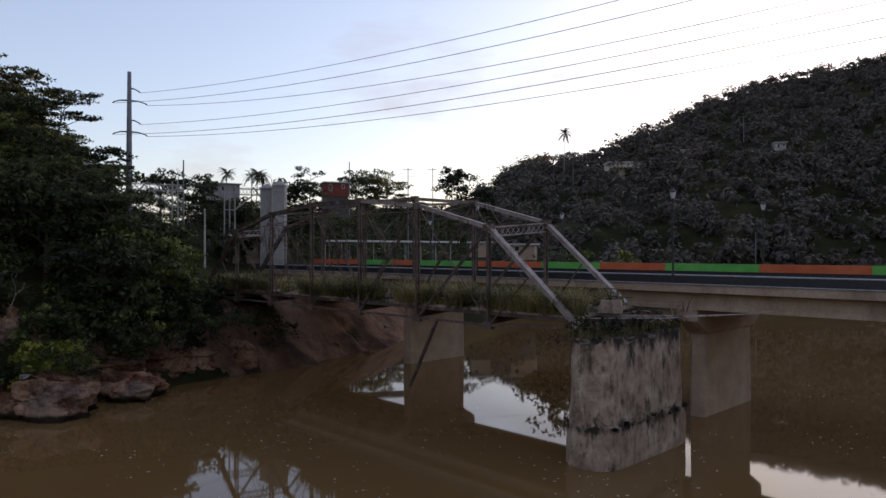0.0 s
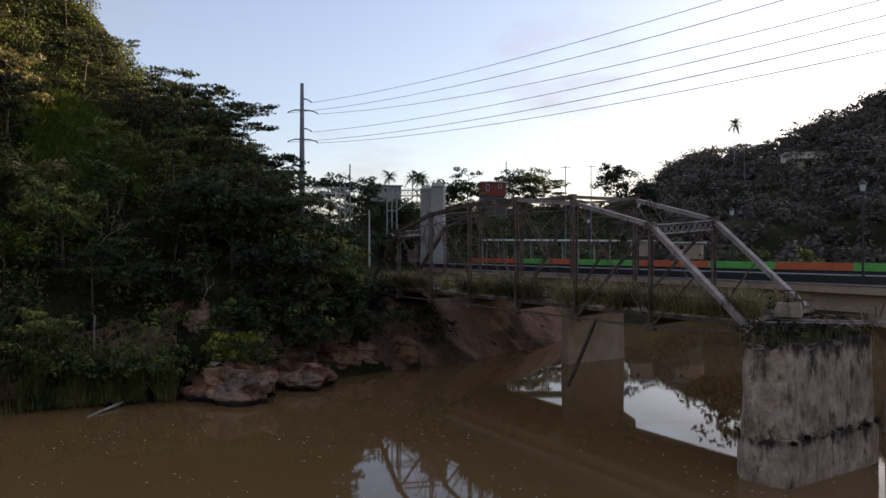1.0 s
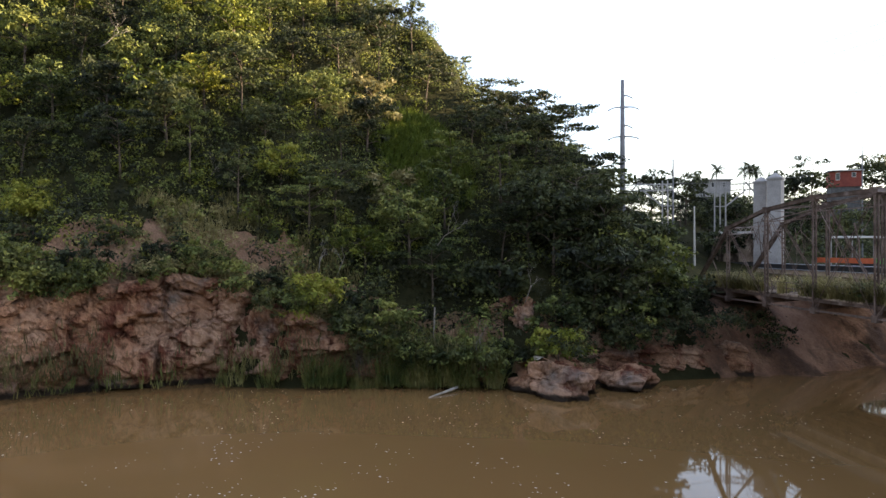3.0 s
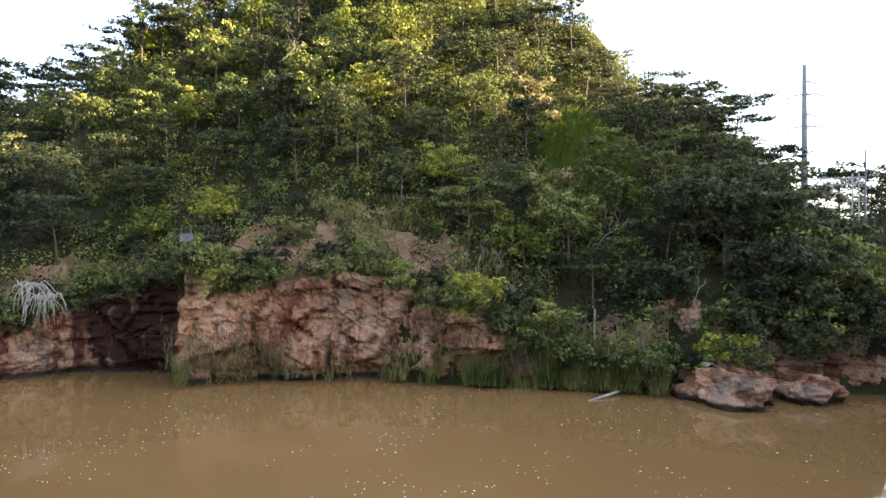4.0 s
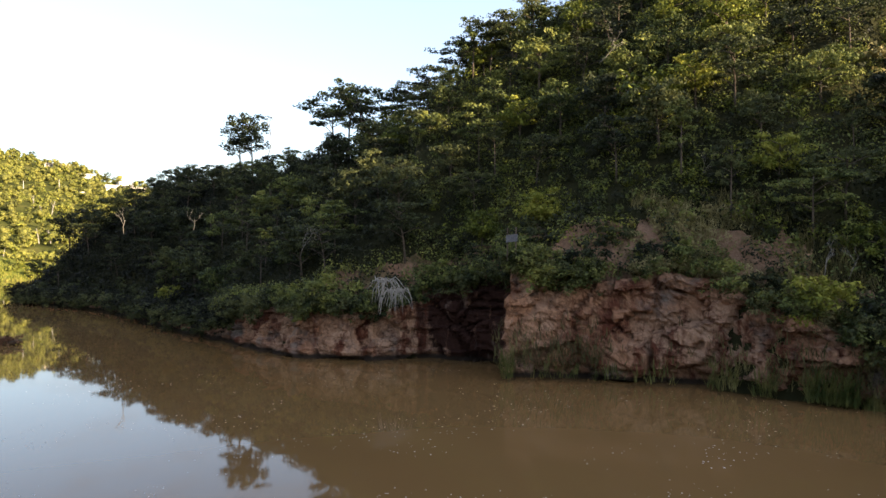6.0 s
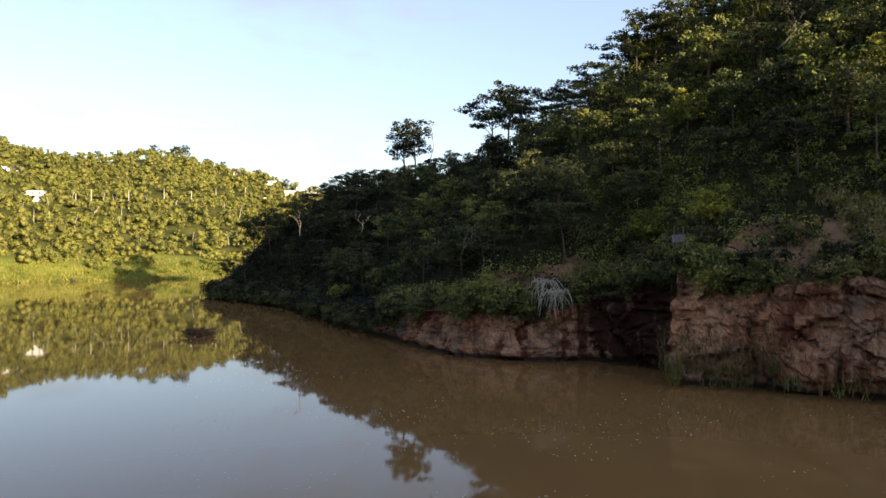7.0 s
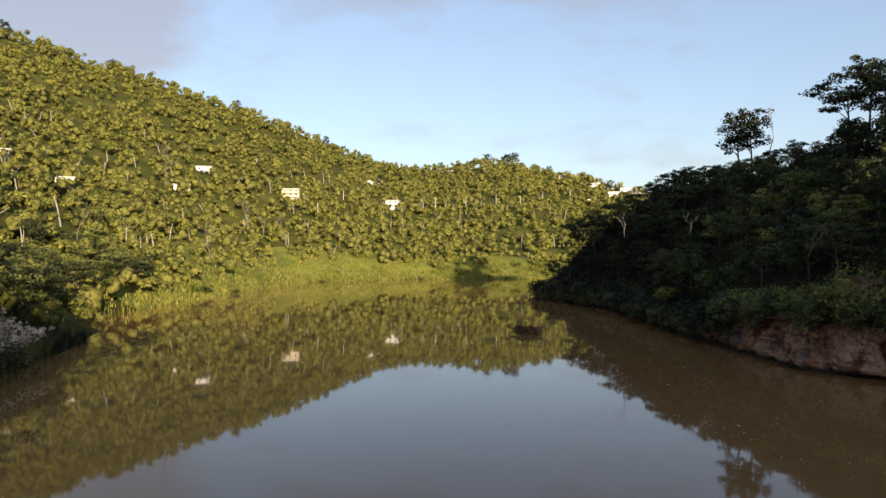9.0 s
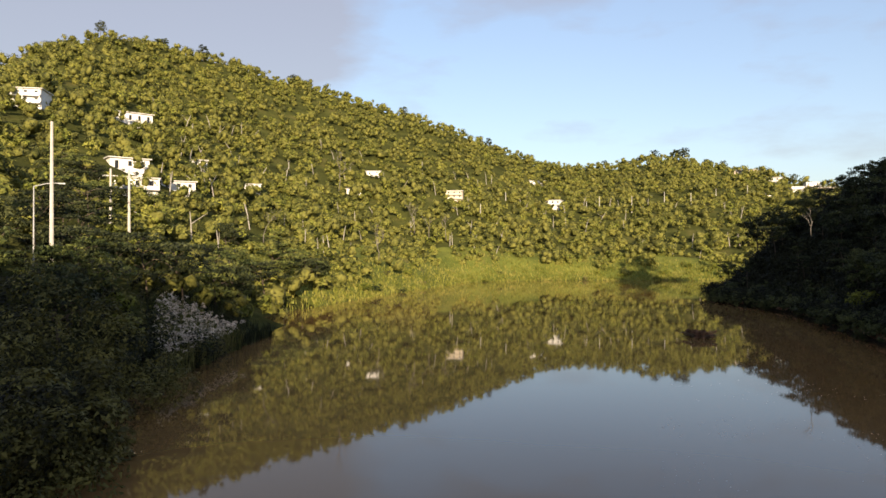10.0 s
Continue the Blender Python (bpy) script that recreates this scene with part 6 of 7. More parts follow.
# ---- the town bank behind the bridges ----
def plain_pole(bearing, dist, top, name, label, mat, r=0.13, group="poles", arms=0):
    x, y, zt = at_sight(bearing, top, dist)
    z0 = max(ground_z(x, y), 0) - 0.3
    root = base(x, y, z0, name, label, "pole", group)
    s = Shape()
    s.lathe(x, y, [(z0, r * 1.25), (z0 + (zt - z0) * 0.5, r), (zt, r * 0.7)], 7)
    part("shaft", s, mat, root)
    for k in range(arms):
        a = Shape()
        d = Vector((math.cos(radians(bearing)), -math.sin(radians(bearing)), 0))
        c = Vector((x, y, zt - 0.5 - 1.1 * k))
        a.beam(c - d * 1.1, c + d * 1.1, 0.1, 0.12)
        part("crossarm", a, mat, root)
        for q in (-1.0, 0.45, 1.0):
            i_ = Shape()
            p = c + d * q
            i_.lathe(p.x, p.y, [(p.z + 0.06, 0.03), (p.z + 0.14, 0.06), (p.z + 0.2, 0.06), (p.z + 0.28, 0.02)], 6)
            part("insulator", i_, POLE_CONCRETE, root)
    return Vector((x, y, zt))


def transmission_pole(x, y, z0, zt, turn, label):
    root = base(x, y, z0, "utility_pole", label, "pole", "tall power line poles")
    s = Shape()
    s.lathe(x, y, [(z0, 0.42), (z0 + 6, 0.38), ((z0 + zt) / 2, 0.33), (zt, 0.22)], 10)
    part("shaft", s, POLE_GREY, root, "tapered dark steel shaft", True)
    d = Vector((math.cos(turn), math.sin(turn), 0))
    tips = []
    for drop, arms in ((2.1, ((1, 0.95),)), (3.55, ((1, 1.75), (-1, 1.55))), (5.9, ((1, 1.0),)), (7.3, ((1, 1.75), (-1, 1.55)))):
        for sg, L in arms:
            a = Shape()
            c = Vector((x, y, zt - drop))
            tip = c + d * sg * L + Vector((0, 0, -0.12))
            a.tube([c + Vector((0, 0, 0.12)), c + d * sg * L * 0.6 + Vector((0, 0, 0.08)), tip], [0.1, 0.08, 0.06], 6)
            arm = part("arm", a, POLE_GREY, root)
            i_ = Shape()
            i_.tube([tip, tip + d * sg * 0.14 - Vector((0, 0, 0.08)), tip + d * sg * 0.26 - Vector((0, 0, 0.2))], [0.07, 0.08, 0.05], 6)
            part("insulator", i_, DARK_METAL, arm)
            tips.append(tip + d * sg * 0.26 - Vector((0, 0, 0.2)))
    return tips


px, py = polar_point(-24.1, 92)
arm_turn = math.atan2(0.41, 0.91)
tips1 = transmission_pole(px, py, ground_z(px, py) - 0.5, EYE + 92 * math.tan(radians(13.25)), arm_turn, "tall dark steel power pole with crossarms above the trees")
tips2 = transmission_pole(72, -10.5, ground_z(72, -10.5) - 0.5, 35.5, arm_turn, "tall dark steel power pole on the far bank")


def wire(a, b, sag, r=0.028, label="thin power line wire sagging between poles"):
    s = Shape()
    pts = [Vector(a).lerp(Vector(b), k / 70) - Vector((0, 0, sag * 4 * (k / 70) * (1 - k / 70))) for k in range(71)]
    s.tube(pts, r, 4)
    thing("power_line", s, DARK_METAL, label, "wire", "power lines")


for a, b, sag in zip(tips1, tips2, (4.4, 5.3, 5.05, 4.05, 4.25, 4.35)):
    wire(a, b, sag, 0.022)

for b, d, top, mat, arms in (
    (-20.3, 104, 7.05, POLE_GREY, 0), (-7.6, 150, 7.3, POLE_GREY, 0), (-2.85, 165, 6.9, POLE_GREY, 1), (-0.83, 175, 6.9, POLE_GREY, 1), (-18.75, 100, 3.4, POLE_CONCRETE, 0),
    (10.5, along_ray(10.5, 5.0, 150), 7.6, POLE_GREY, 0), (24.0, 190, 1.6, POLE_GREY, 0), (23.2, along_ray(23.2, 8.0, 150), 10.2, POLE_GREY, 1), (31.3, 230, 1.6, POLE_GREY, 0),
):
    plain_pole(b, d, top, "utility_pole", "plain dark utility pole behind the bridge", mat, 0.13, "town poles", arms)
wire(at_sight(-2.85, 6.2, 165), at_sight(10.5, 7.4, 240), 2.0, 0.03)
wire(at_sight(-20.3, 5.2, 104), at_sight(-7.6, 6.0, 150), 1.0, 0.03)


def white_tower(bearing, dist, top, w):
    x, y, zt = at_sight(bearing, top, dist)
    z0 = ground_z(x, y) - 0.5
    root = base(x, y, z0, "white_tower", "white concrete tower with a pyramid cap by the bridge head", "tower", "twin white towers")
    h = w / 2
    part("shaft", Shape().box(x - h, y - h, z0, x + h, y + h, zt - 1.0), OFF_WHITE, root)
    c = Shape().box(x - h - 0.12, y - h - 0.12, zt - 1.0, x + h + 0.12, y + h + 0.12, zt - 0.75)
    part("cornice", c, OFF_WHITE, root)
    r = [(x - h, y - h, zt - 0.75), (x + h, y - h, zt - 0.75), (x + h, y + h, zt - 0.75), (x - h, y + h, zt - 0.75)]
    part("cap", Shape().add(r + [(x, y, zt)], [(0, 1, 4), (1, 2, 4), (2, 3, 4), (3, 0, 4), (3, 2, 1, 0)]), OFF_WHITE, root, "pyramid cap")


white_tower(-13.1, 106, 5.75, 1.75)
white_tower(-14.05, 108, 5.5, 1.7)


def lattice_gantry(b0, b1, top, foot, dist, group="white lattice gantries"):
    """A white steel footway frame: latticed beam, knee braces and a triple post."""
    a = Vector(at_sight(b0, top, dist))
    b = Vector(at_sight(b1, top, dist))
    root = base(b.x, b.y, EYE + dist * math.tan(radians(foot)), "lattice_gantry", "white painted steel lattice gantry on the town bank", "gantry", group)
    low = Vector((0, 0, -0.9))
    s = Shape()
    s.beam(a, b, 0.16, 0.16)
    s.beam(a + low, b + low, 0.16, 0.16)
    n = 12
    for k in range(n):
        p, q = a.lerp(b, k / n), a.lerp(b, (k + 1) / n)
        s.beam(p, q + low, 0.07, 0.07)
        s.beam(p + low, q, 0.07, 0.07)
    part("beam", s, OFF_WHITE, root)
    d = (b - a).normalized()
    gz = ground_z(b.x, b.y) - 0.3
    for k in range(3):
        p = b - d * 0.75 * k
        q = Shape()
        q.beam(Vector((p.x, p.y, gz)), p + Vector((0, 0, 0.5)), 0.16, 0.16, ALONG)
        part("post", q, OFF_WHITE, root)
    q = Shape()
    q.beam(b - d * 0.75 * 2 + Vector((0, 0, -3.2)), b - d * 4.2 + low, 0.2, 0.2)
    q.beam(b - d * 0.75 * 2 + Vector((0, 0, -3.2)), b + Vector((0, 0, -3.2)), 0.14, 0.14)
    part("knee_brace", q, OFF_WHITE, root)
    q = Shape()
    q.beam(a + Vector((0, 0, -2.2)), a.lerp(b, 0.3) + Vector((0, 0, 0.25)), 0.2, 0.2)
    q.beam(a.lerp(b, 0.3) + Vector((0, 0, 0.25)), b - d * 4.2, 0.2, 0.2)
    part("arch_brace", q, OFF_WHITE, root)
    q = Shape()
    q.beam(Vector((a.x, a.y, ground_z(a.x, a.y) - 0.3)), a + Vector((0, 0, 0.5)), 0.16, 0.16, ALONG)
    part("post", q, OFF_WHITE, root)


lattice_gantry(-24.0, -20.3, 5.15, 3.8, 108)
lattice_gantry(-14.2, -17.3, 5.0, 3.7, 110)


def sited(bearing, elev, dist, w, dep, h, mat, label, st=1, off=0, porch=False, group="town buildings"):
    x, y, z = at_sight(bearing, elev, dist)
    hs = house(x, y, z, w, dep, h, -bearing + off, st, mat, label, "house", group, porch=porch)
    g = ground_z(x, y)
    if g < z - 1.8:
        part_ = Shape().box(-w / 2 + 0.3, -dep / 2 + 0.3, g - z - 1, w / 2 - 0.3, dep / 2 - 0.3, -1.8)
        ob = new("plinth", mesh_of("plinth", part_.v, part_.f, WEATHERED))
        ob.parent = hs
    return hs


sited(-15.1, 0.1, 112, 8, 6, 2.8, OLD_CONCRETE, "weathered tan single-storey house below the towers")
sited(-17.6, 4.5, 205, 9, 7, 3.4, OFF_WHITE, "pale flat-roofed house on the town hill", off=12)
sited(-8.75, 4.9, 230, 8, 7, 3.2, RED_WALL, "red two-tone house on the town hill", off=10)
sited(-26.2, 4.6, 103, 3.6, 4, 3.6, OFF_WHITE, "small white house behind the pole", off=10)
sited(6.6, 0.1, 150, 5, 4, 1.7, CONCRETE, "low pale shed behind the bridge", off=-8)
sited(3.0, 0.3, 152, 4, 4, 1.6, CONCRETE, "low pale storage shed behind the bridge", off=8)
sited(14.3, 6.2, along_ray(14.3, 6.2, 150), 13, 9, 5.5, CREAM, "weathered pale two-storey house on the dark hillside", 2, 14)
sited(19.6, 7.3, along_ray(19.6, 7.3, 150), 9, 7, 3.2, OLD_CONCRETE, "low grey house half hidden on the dark hillside", 1, 0)
sited(25.6, 7.6, along_ray(25.6, 7.6, 150), 4, 4, 2.8, OFF_WHITE, "small white hut on the dark hillside", 1, 20)


def long_canopy():
    """An open roof on slim posts along the road."""
    a, b = Vector(at_sight(-9.6, 0.95, 128)), Vector(at_sight(1.1, 0.85, 132))
    root = base(a.x, a.y, ground_z(a.x, a.y), "canopy", "long white flat canopy on slim posts beside the road", "canopy")
    s = Shape()
    s.beam(a, b, 5.0, 0.28)
    part("roof", s, WHITE, root)
    for k in range(9):
        p = a.lerp(b, (k + 0.2) / 8.6)
        for o in (-2.2, 2.2):
            q = Shape()
            n = Vector((0, o, 0))
            q.beam(Vector((p.x, p.y + o, ground_z(p.x, p.y + o) - 0.2)), p + n - Vector((0, 0, 0.14)), 0.14, 0.14, (1, 0, 0))
            part("post", q, OFF_WHITE, root)


long_canopy()
for b, d, h, top in ((-17.2, 190, 6, 6.2), (-15.3, 186, 6, 6.1), (-14.9, 190, 6, 6.2), (-14.5, 188, 6, 6.0), (9.8, 330, 10, 9.6)):
    x, y, zt = at_sight(b, top, d)
    g = ground_z(x, y)
    palm(x, y, g, zt - g - 0.4, "tall palm with a drooping crown on the skyline", "palms", 1.0 if d < 200 else 1.5, int(d))
for i, (kind, which, b, d, top) in enumerate([
    ("round", 1, -21.2, 118, 4.2), ("round", 1, -19.8, 122, 3.8), ("layered", 0, -22.6, 122, 4.6), ("round", 1, -16.6, 128, 3.6), ("round", 1, -15.3, 152, 4.2), ("round", 1, -16.5, 150, 4.5), ("round", 1, -17.7, 146, 4.2), ("round", 1, -18.8, 140, 4.4), ("round", 1, -23.4, 118, 4.6), ("round", 1, -21.9, 130, 6.4), ("round", 1, -19.4, 136, 6.2), ("round", 1, -12.0, 190, 6.1), ("tall", 0, -10.8, 190, 7.0), ("round", 1, -6.9, 285, 6.7), ("round", 1, -5.6, 290, 6.8),
    ("layered", 0, -4.5, 285, 6.0), ("round", 1, 1.1, 285, 7.0), ("tall", 0, 0.7, 280, 7.1), ("round", 1, -18.3, 130, 3.4), ("round", 1, -22.8, 112, 3.4),
    ("shrub", 1, -17.0, 108, 2.6), ("round", 1, -15.9, 125, 4.2), ("round", 1, -8.2, 150, 3.4), ("round", 1, -3.5, 250, 4.6), ("round", 1, 3.2, 260, 5.4), ("round", 1, -11.2, 150, 3.4),
    ("round", 1, -10.0, 240, 4.4), ("round", 1, -2.0, 250, 4.4), ("round", 1, -6.2, 240, 4.2), ("round", 1, -13.0, 160, 3.8), ("shrub", 1, 11.5, 100, 0.6), ("shrub", 0, 13.4, 104, 0.4), ("shrub", 1, 9.6, 98, 0.3),
]):
    x, y, zt = at_sight(b, top, d)
    z = ground_z(x, y)
    native = NATIVE[KINDS[kind][which].name]
    k = min(max((zt - z) / native, 0.5), 2.6)
    plant(kind, which, x, y, k, 71 * i, 0, zt - native * k)


# ---- far bank: poles, posts, lamp ----
for b, d, top, foot in ((-158.3, 84, 9.3, 1.0), (-154.5, 120, 6.2, 3.0), (-153.25, 118, 6.2, 2.8)):
    plain_pole(b, d, top, "utility_pole", "pale concrete utility pole among the trees", POLE_CONCRETE, 0.2, "concrete poles upstream", 0)
for b, e, h in ((-126.1, 2.75, 8), (-130.85, 6.3, 8), (-116.6, 3.05, 11), (-114.1, 3.08, 11), (-117.6, 3.2, 7), (-124.05, 4.24, 5), (-111.65, 3.9, 7), (-109.7, 3.75, 7), (-107.9, 3.95, 8), (-105.7, 4.15, 8), (-120.0, 2.9, 10)):
    d = along_ray(b, e, 100)
    x, y = polar_point(b, d)
    plain_pole(b, d, math.degrees(math.atan((ground_z(x, y) + h - EYE) / d)), "utility_pole", "pale utility pole on the wooded slope", POLE_CONCRETE, 0.2, "poles on the slope upstream", 0)


def road_lamp(bearing, dist, top):
    x, y, zt = at_sight(bearing, top, dist)
    z0 = ground_z(x, y)
    root = base(x, y, z0, "street_lamp", "grey cobra-head street lamp among the trees", "lamp")
    part("post", Shape().lathe(x, y, [(z0 - 0.3, 0.12), (zt, 0.07)], 7), GALVANISED, root)
    d = Vector((math.cos(radians(bearing)), -math.sin(radians(bearing)), 0))
    p = Vector((x, y, zt))
    part("arm", Shape().tube([p, p + d * 1.2 + Vector((0, 0, 0.35)), p + d * 2.4 + Vector((0, 0, 0.45))], 0.05, 6), GALVANISED, root)
    part("lamp_head", Shape().beam(p + d * 2.3 + Vector((0, 0, 0.42)), p + d * 3.0 + Vector((0, 0, 0.42)), 0.26, 0.14), GALVANISED, root)


road_lamp(-159.4, 88, 4.7)

# ---- reeds and bank plants ----
rng = np.random.RandomState(21)


def bank_spots(bearings, dists, count, lo, hi, seed, north=False):
    r = np.random.RandomState(seed)
    b, d = r.uniform(*bearings, count), np.sqrt(r.uniform(dists[0] ** 2, dists[1] ** 2, count))
    x, y = d * np.sin(np.radians(b)), d * np.cos(np.radians(b))
    z, wet, u = land(x, y)
    ok = ~wet & (u > lo) & (u < hi) & (south_side(x, y) != north)
    return np.stack([x, y, np.maximum(z, -0.1)], 1)[ok]


sp = bank_spots((-152, -141), (52, 105), 6000, 0.4, 13, 31)
blades("reeds", "dense green reeds leaning over the near bank", sp, 2.4, 0.045, LEAF_DARK, 32, "reeds", 2)
sp = bank_spots((-151.0, -143.8), (62, 92), 3200, 0.4, 9, 38)
blades("reeds", "tall plumed reeds bending over the water", sp, 3.0, 0.04, GRASS, 39, "reeds", 4)
v, f = [], 0
for x, y, z in sp[::2]:
    a, top = rng.uniform(0, 6.28), rng.uniform(2.2, 3.6)
    for k in range(9):
        t = k / 8
        p = np.array([x + math.cos(a) * (0.3 + 0.55 * t), y + math.sin(a) * (0.3 + 0.55 * t), z + top + 0.5 * t - 0.55 * t * t])
        e = rng.normal(size=3) * 0.18 * (1.1 - t)
        g = np.array([math.cos(a), math.sin(a), 0.1]) * 0.16
        v += [p - e * 0.4, p + e + g * 0.5, p + g]
v = np.array(v)
tagged(new("reed_plumes", cloud_mesh("reed_plumes", v, np.arange(len(v)).reshape(-1, 3), PLUME)), "pale feathery plumes of the reeds", "reeds", kind="stuff")
r_ = np.random.RandomState(33)
line = SOUTH[3:9, :2]
seg = r_.randint(0, len(line) - 1, 30000)
tt = r_.uniform(0, 1, 30000)[:, None]
pts = line[seg] * (1 - tt) + line[seg + 1] * tt + r_.normal(size=(30000, 2)) * 11
z, wet, u = land(pts[:, 0], pts[:, 1])
ok = ~wet & (u > 0.3) & (u < 24) & south_side(pts[:, 0], pts[:, 1])
sp = np.stack([pts[:, 0], pts[:, 1], z + 0.1 + 0.7 * np.clip(u / 5.7, 0, 1)], 1)[ok]


def turf():
    """The open grassy slope of the sunny bank, laid over the ground."""
    verts, faces, cols = [], [], 22
    line = SOUTH[3:9, :2]
    pts = []
    for a, b in zip(line[:-1], line[1:]):
        n = max(1, int(np.hypot(*(b - a)) / 3))
        pts += [a + (b - a) * k / n for k in range(n)]
    P = np.array(pts)
    T = np.gradient(P, axis=0)
    for _ in range(8):
        T[1:-1] = (T[:-2] + T[1:-1] + T[2:]) / 3
    out = np.stack([-T[:, 1], T[:, 0]], 1) / np.linalg.norm(T, axis=1)[:, None]
    probe = P + out * 4
    if in_river(probe[:, 0], probe[:, 1]).mean() > 0.5:
        out = -out
    for i in range(len(P)):
        wide = 30
        for j in range(cols):
            x, y = P[i] + out[i] * (0.2 + wide * j / (cols - 1))
            verts.append((x, y, max(ground_z(x, y), -0.2) + 0.1 + 0.7 * min(1, j / 4)))
    for i in range(len(P) - 1):
        for j in range(cols - 1):
            faces.append((i * cols + j, i * cols + j + 1, (i + 1) * cols + j + 1, (i + 1) * cols + j))
    tagged(new("grass_slope", mesh_of("grass_slope", verts, faces, TURF, True)), "sunlit yellow-green grassy slope along the water", "grass", kind="structure")


turf()
blades("bank_grass", "bright yellow-green grass on the sunny bank", sp[::2], 1.3, 0.1, GRASS_SUN, 34, "grass", 2, 0.8)
r_ = np.random.RandomState(35)
for x, y, z in sp[r_.choice(len(sp), 34, replace=False)]:
    if waves(np.array([x]), np.array([y]), 30, 5)[0] > -0.2:
        plant("shrub", (0, 2, 2, 3)[r_.randint(4)], x, y, r_.uniform(0.5, 1.1), r_.uniform(0, 360))
sp = bank_spots((-60, -28), (50, 72), 60000, 0.2, 6, 35, True)
ang = np.degrees(np.arctan2(sp[:, 0], sp[:, 1]))
sp = sp[(ang > -47) & (ang < -34) & (waves(sp[:, 0], sp[:, 1], 3.2, 17) > 0.1)]
blades("bank_reeds", "long green grass and reeds at the foot of the slope", sp, 1.4, 0.045, GRASS, 36, "reeds", 2, 0.6)
def shore_at(bearing):
    """Distance of the cliff's foot under a bearing."""
    d = np.arange(40, 130, 0.25)
    return float(d[np.argmin(in_river(d * math.sin(radians(bearing)), d * math.cos(radians(bearing))))])


# grass on the cliff: skirts along its foot and tufts on its ledges
def face_spots(line, lo, hi, count, seed, where):
    r = np.random.RandomState(seed)
    P, out = bank_path(line, 0.3)
    table = np.array(where, float)
    spots = []
    for _ in range(count):
        k = r.randint(len(P))
        x, y = P[k]
        b = math.degrees(math.atan2(x, y))
        if r.uniform() > np.interp(b, table[:, 0], table[:, 1]) or noise.noise(Vector((x * 0.45, y * 0.45, seed))) < -0.12:
            continue
        z = r.uniform(lo, hi) * r.uniform(0.4, 1.0)
        off = LEAN * z - 0.35
        spots.append((x - out[k, 0] * off, y - out[k, 1] * off, z))
    return spots


blades("cliff_grass", "long green grass hanging along the cliff's foot", face_spots(BANK_W[3:9], 0.2, 2.4, 4200, 81, [(-73, 0.6), (-71.6, 0.6), (-71, 0.03), (-66, 0.12), (-62, 0.02), (-60.5, 0.12), (-57, 0.2), (-52, 0.35), (-46, 1), (-40, 1)]), 1.3, 0.04, GRASS, 37, "grass", 2, 0.7)
blades("cliff_grass", "yellow grass tufts on the cliff's ledges", face_spots(BANK_W[3:9], 2.0, 6.0, 2600, 82, [(-73, 0.8), (-71.5, 0.6), (-69, 0.5), (-65, 0.6), (-63.5, 0.05), (-58, 0.05), (-55, 0.25), (-48, 0.5), (-40, 0.8)]), 1.0, 0.035, LEAF_DRY, 38, "grass", 2, 0.7)
sp = bank_spots((-62, -45), (55, 90), 16000, 4.0, 12, 83, True)
sp = sp[waves(sp[:, 0], sp[:, 1], 7, 21) > -0.1] + np.array([0, 0, 0.35])
blades("slope_grass", "dry yellow grass on the bare soil above the cliff", sp, 1.0, 0.035, DECK_GRASS, 39, "grass", 2, 0.7)
sp = bank_spots((-53, -34), (58, 150), 60000, 4.0, 70, 84, True)
sb_, sd_ = np.degrees(np.arctan2(sp[:, 0], sp[:, 1])), np.hypot(sp[:, 0], sp[:, 1])
sp = sp[in_swale(sb_, sp[:, 2], sd_)]
blades("swale_grass", "tall bright green grass in the hollow of the slope", sp, 1.5, 0.07, SWALE, 40, "grass", 2, 0.8)


def dead_branch(x, y, z, size, way, label, seed, name="dead_tree"):
    """A bare forking branch bleached pale."""
    r = random.Random(seed)
    root = base(x, y, z, name, label, "dead tree")
    s = Shape()

    def grow(p, d, L, rad, depth):
        mid = p + d * L * 0.5 + Vector((r.uniform(-1, 1), r.uniform(-1, 1), r.uniform(-1, 1))) * L * 0.12
        q = p + d * L
        s.tube([p, mid, q], [rad, rad * 0.8, rad * 0.55], 5)
        if depth:
            for _ in range(r.choice((2, 3))):
                e = (d + Vector((r.uniform(-1, 1), r.uniform(-1, 1), r.uniform(-0.6, 0.9))) * 0.75).normalized()
                grow(mid.lerp(q, r.uniform(0.2, 1)), e, L * r.uniform(0.5, 0.8), rad * 0.55, depth - 1)

    grow(Vector((x, y, z)), Vector(way).normalized(), size, size * 0.026, 4)
    part("bough", s, BARK_GREY, root, smooth=True)


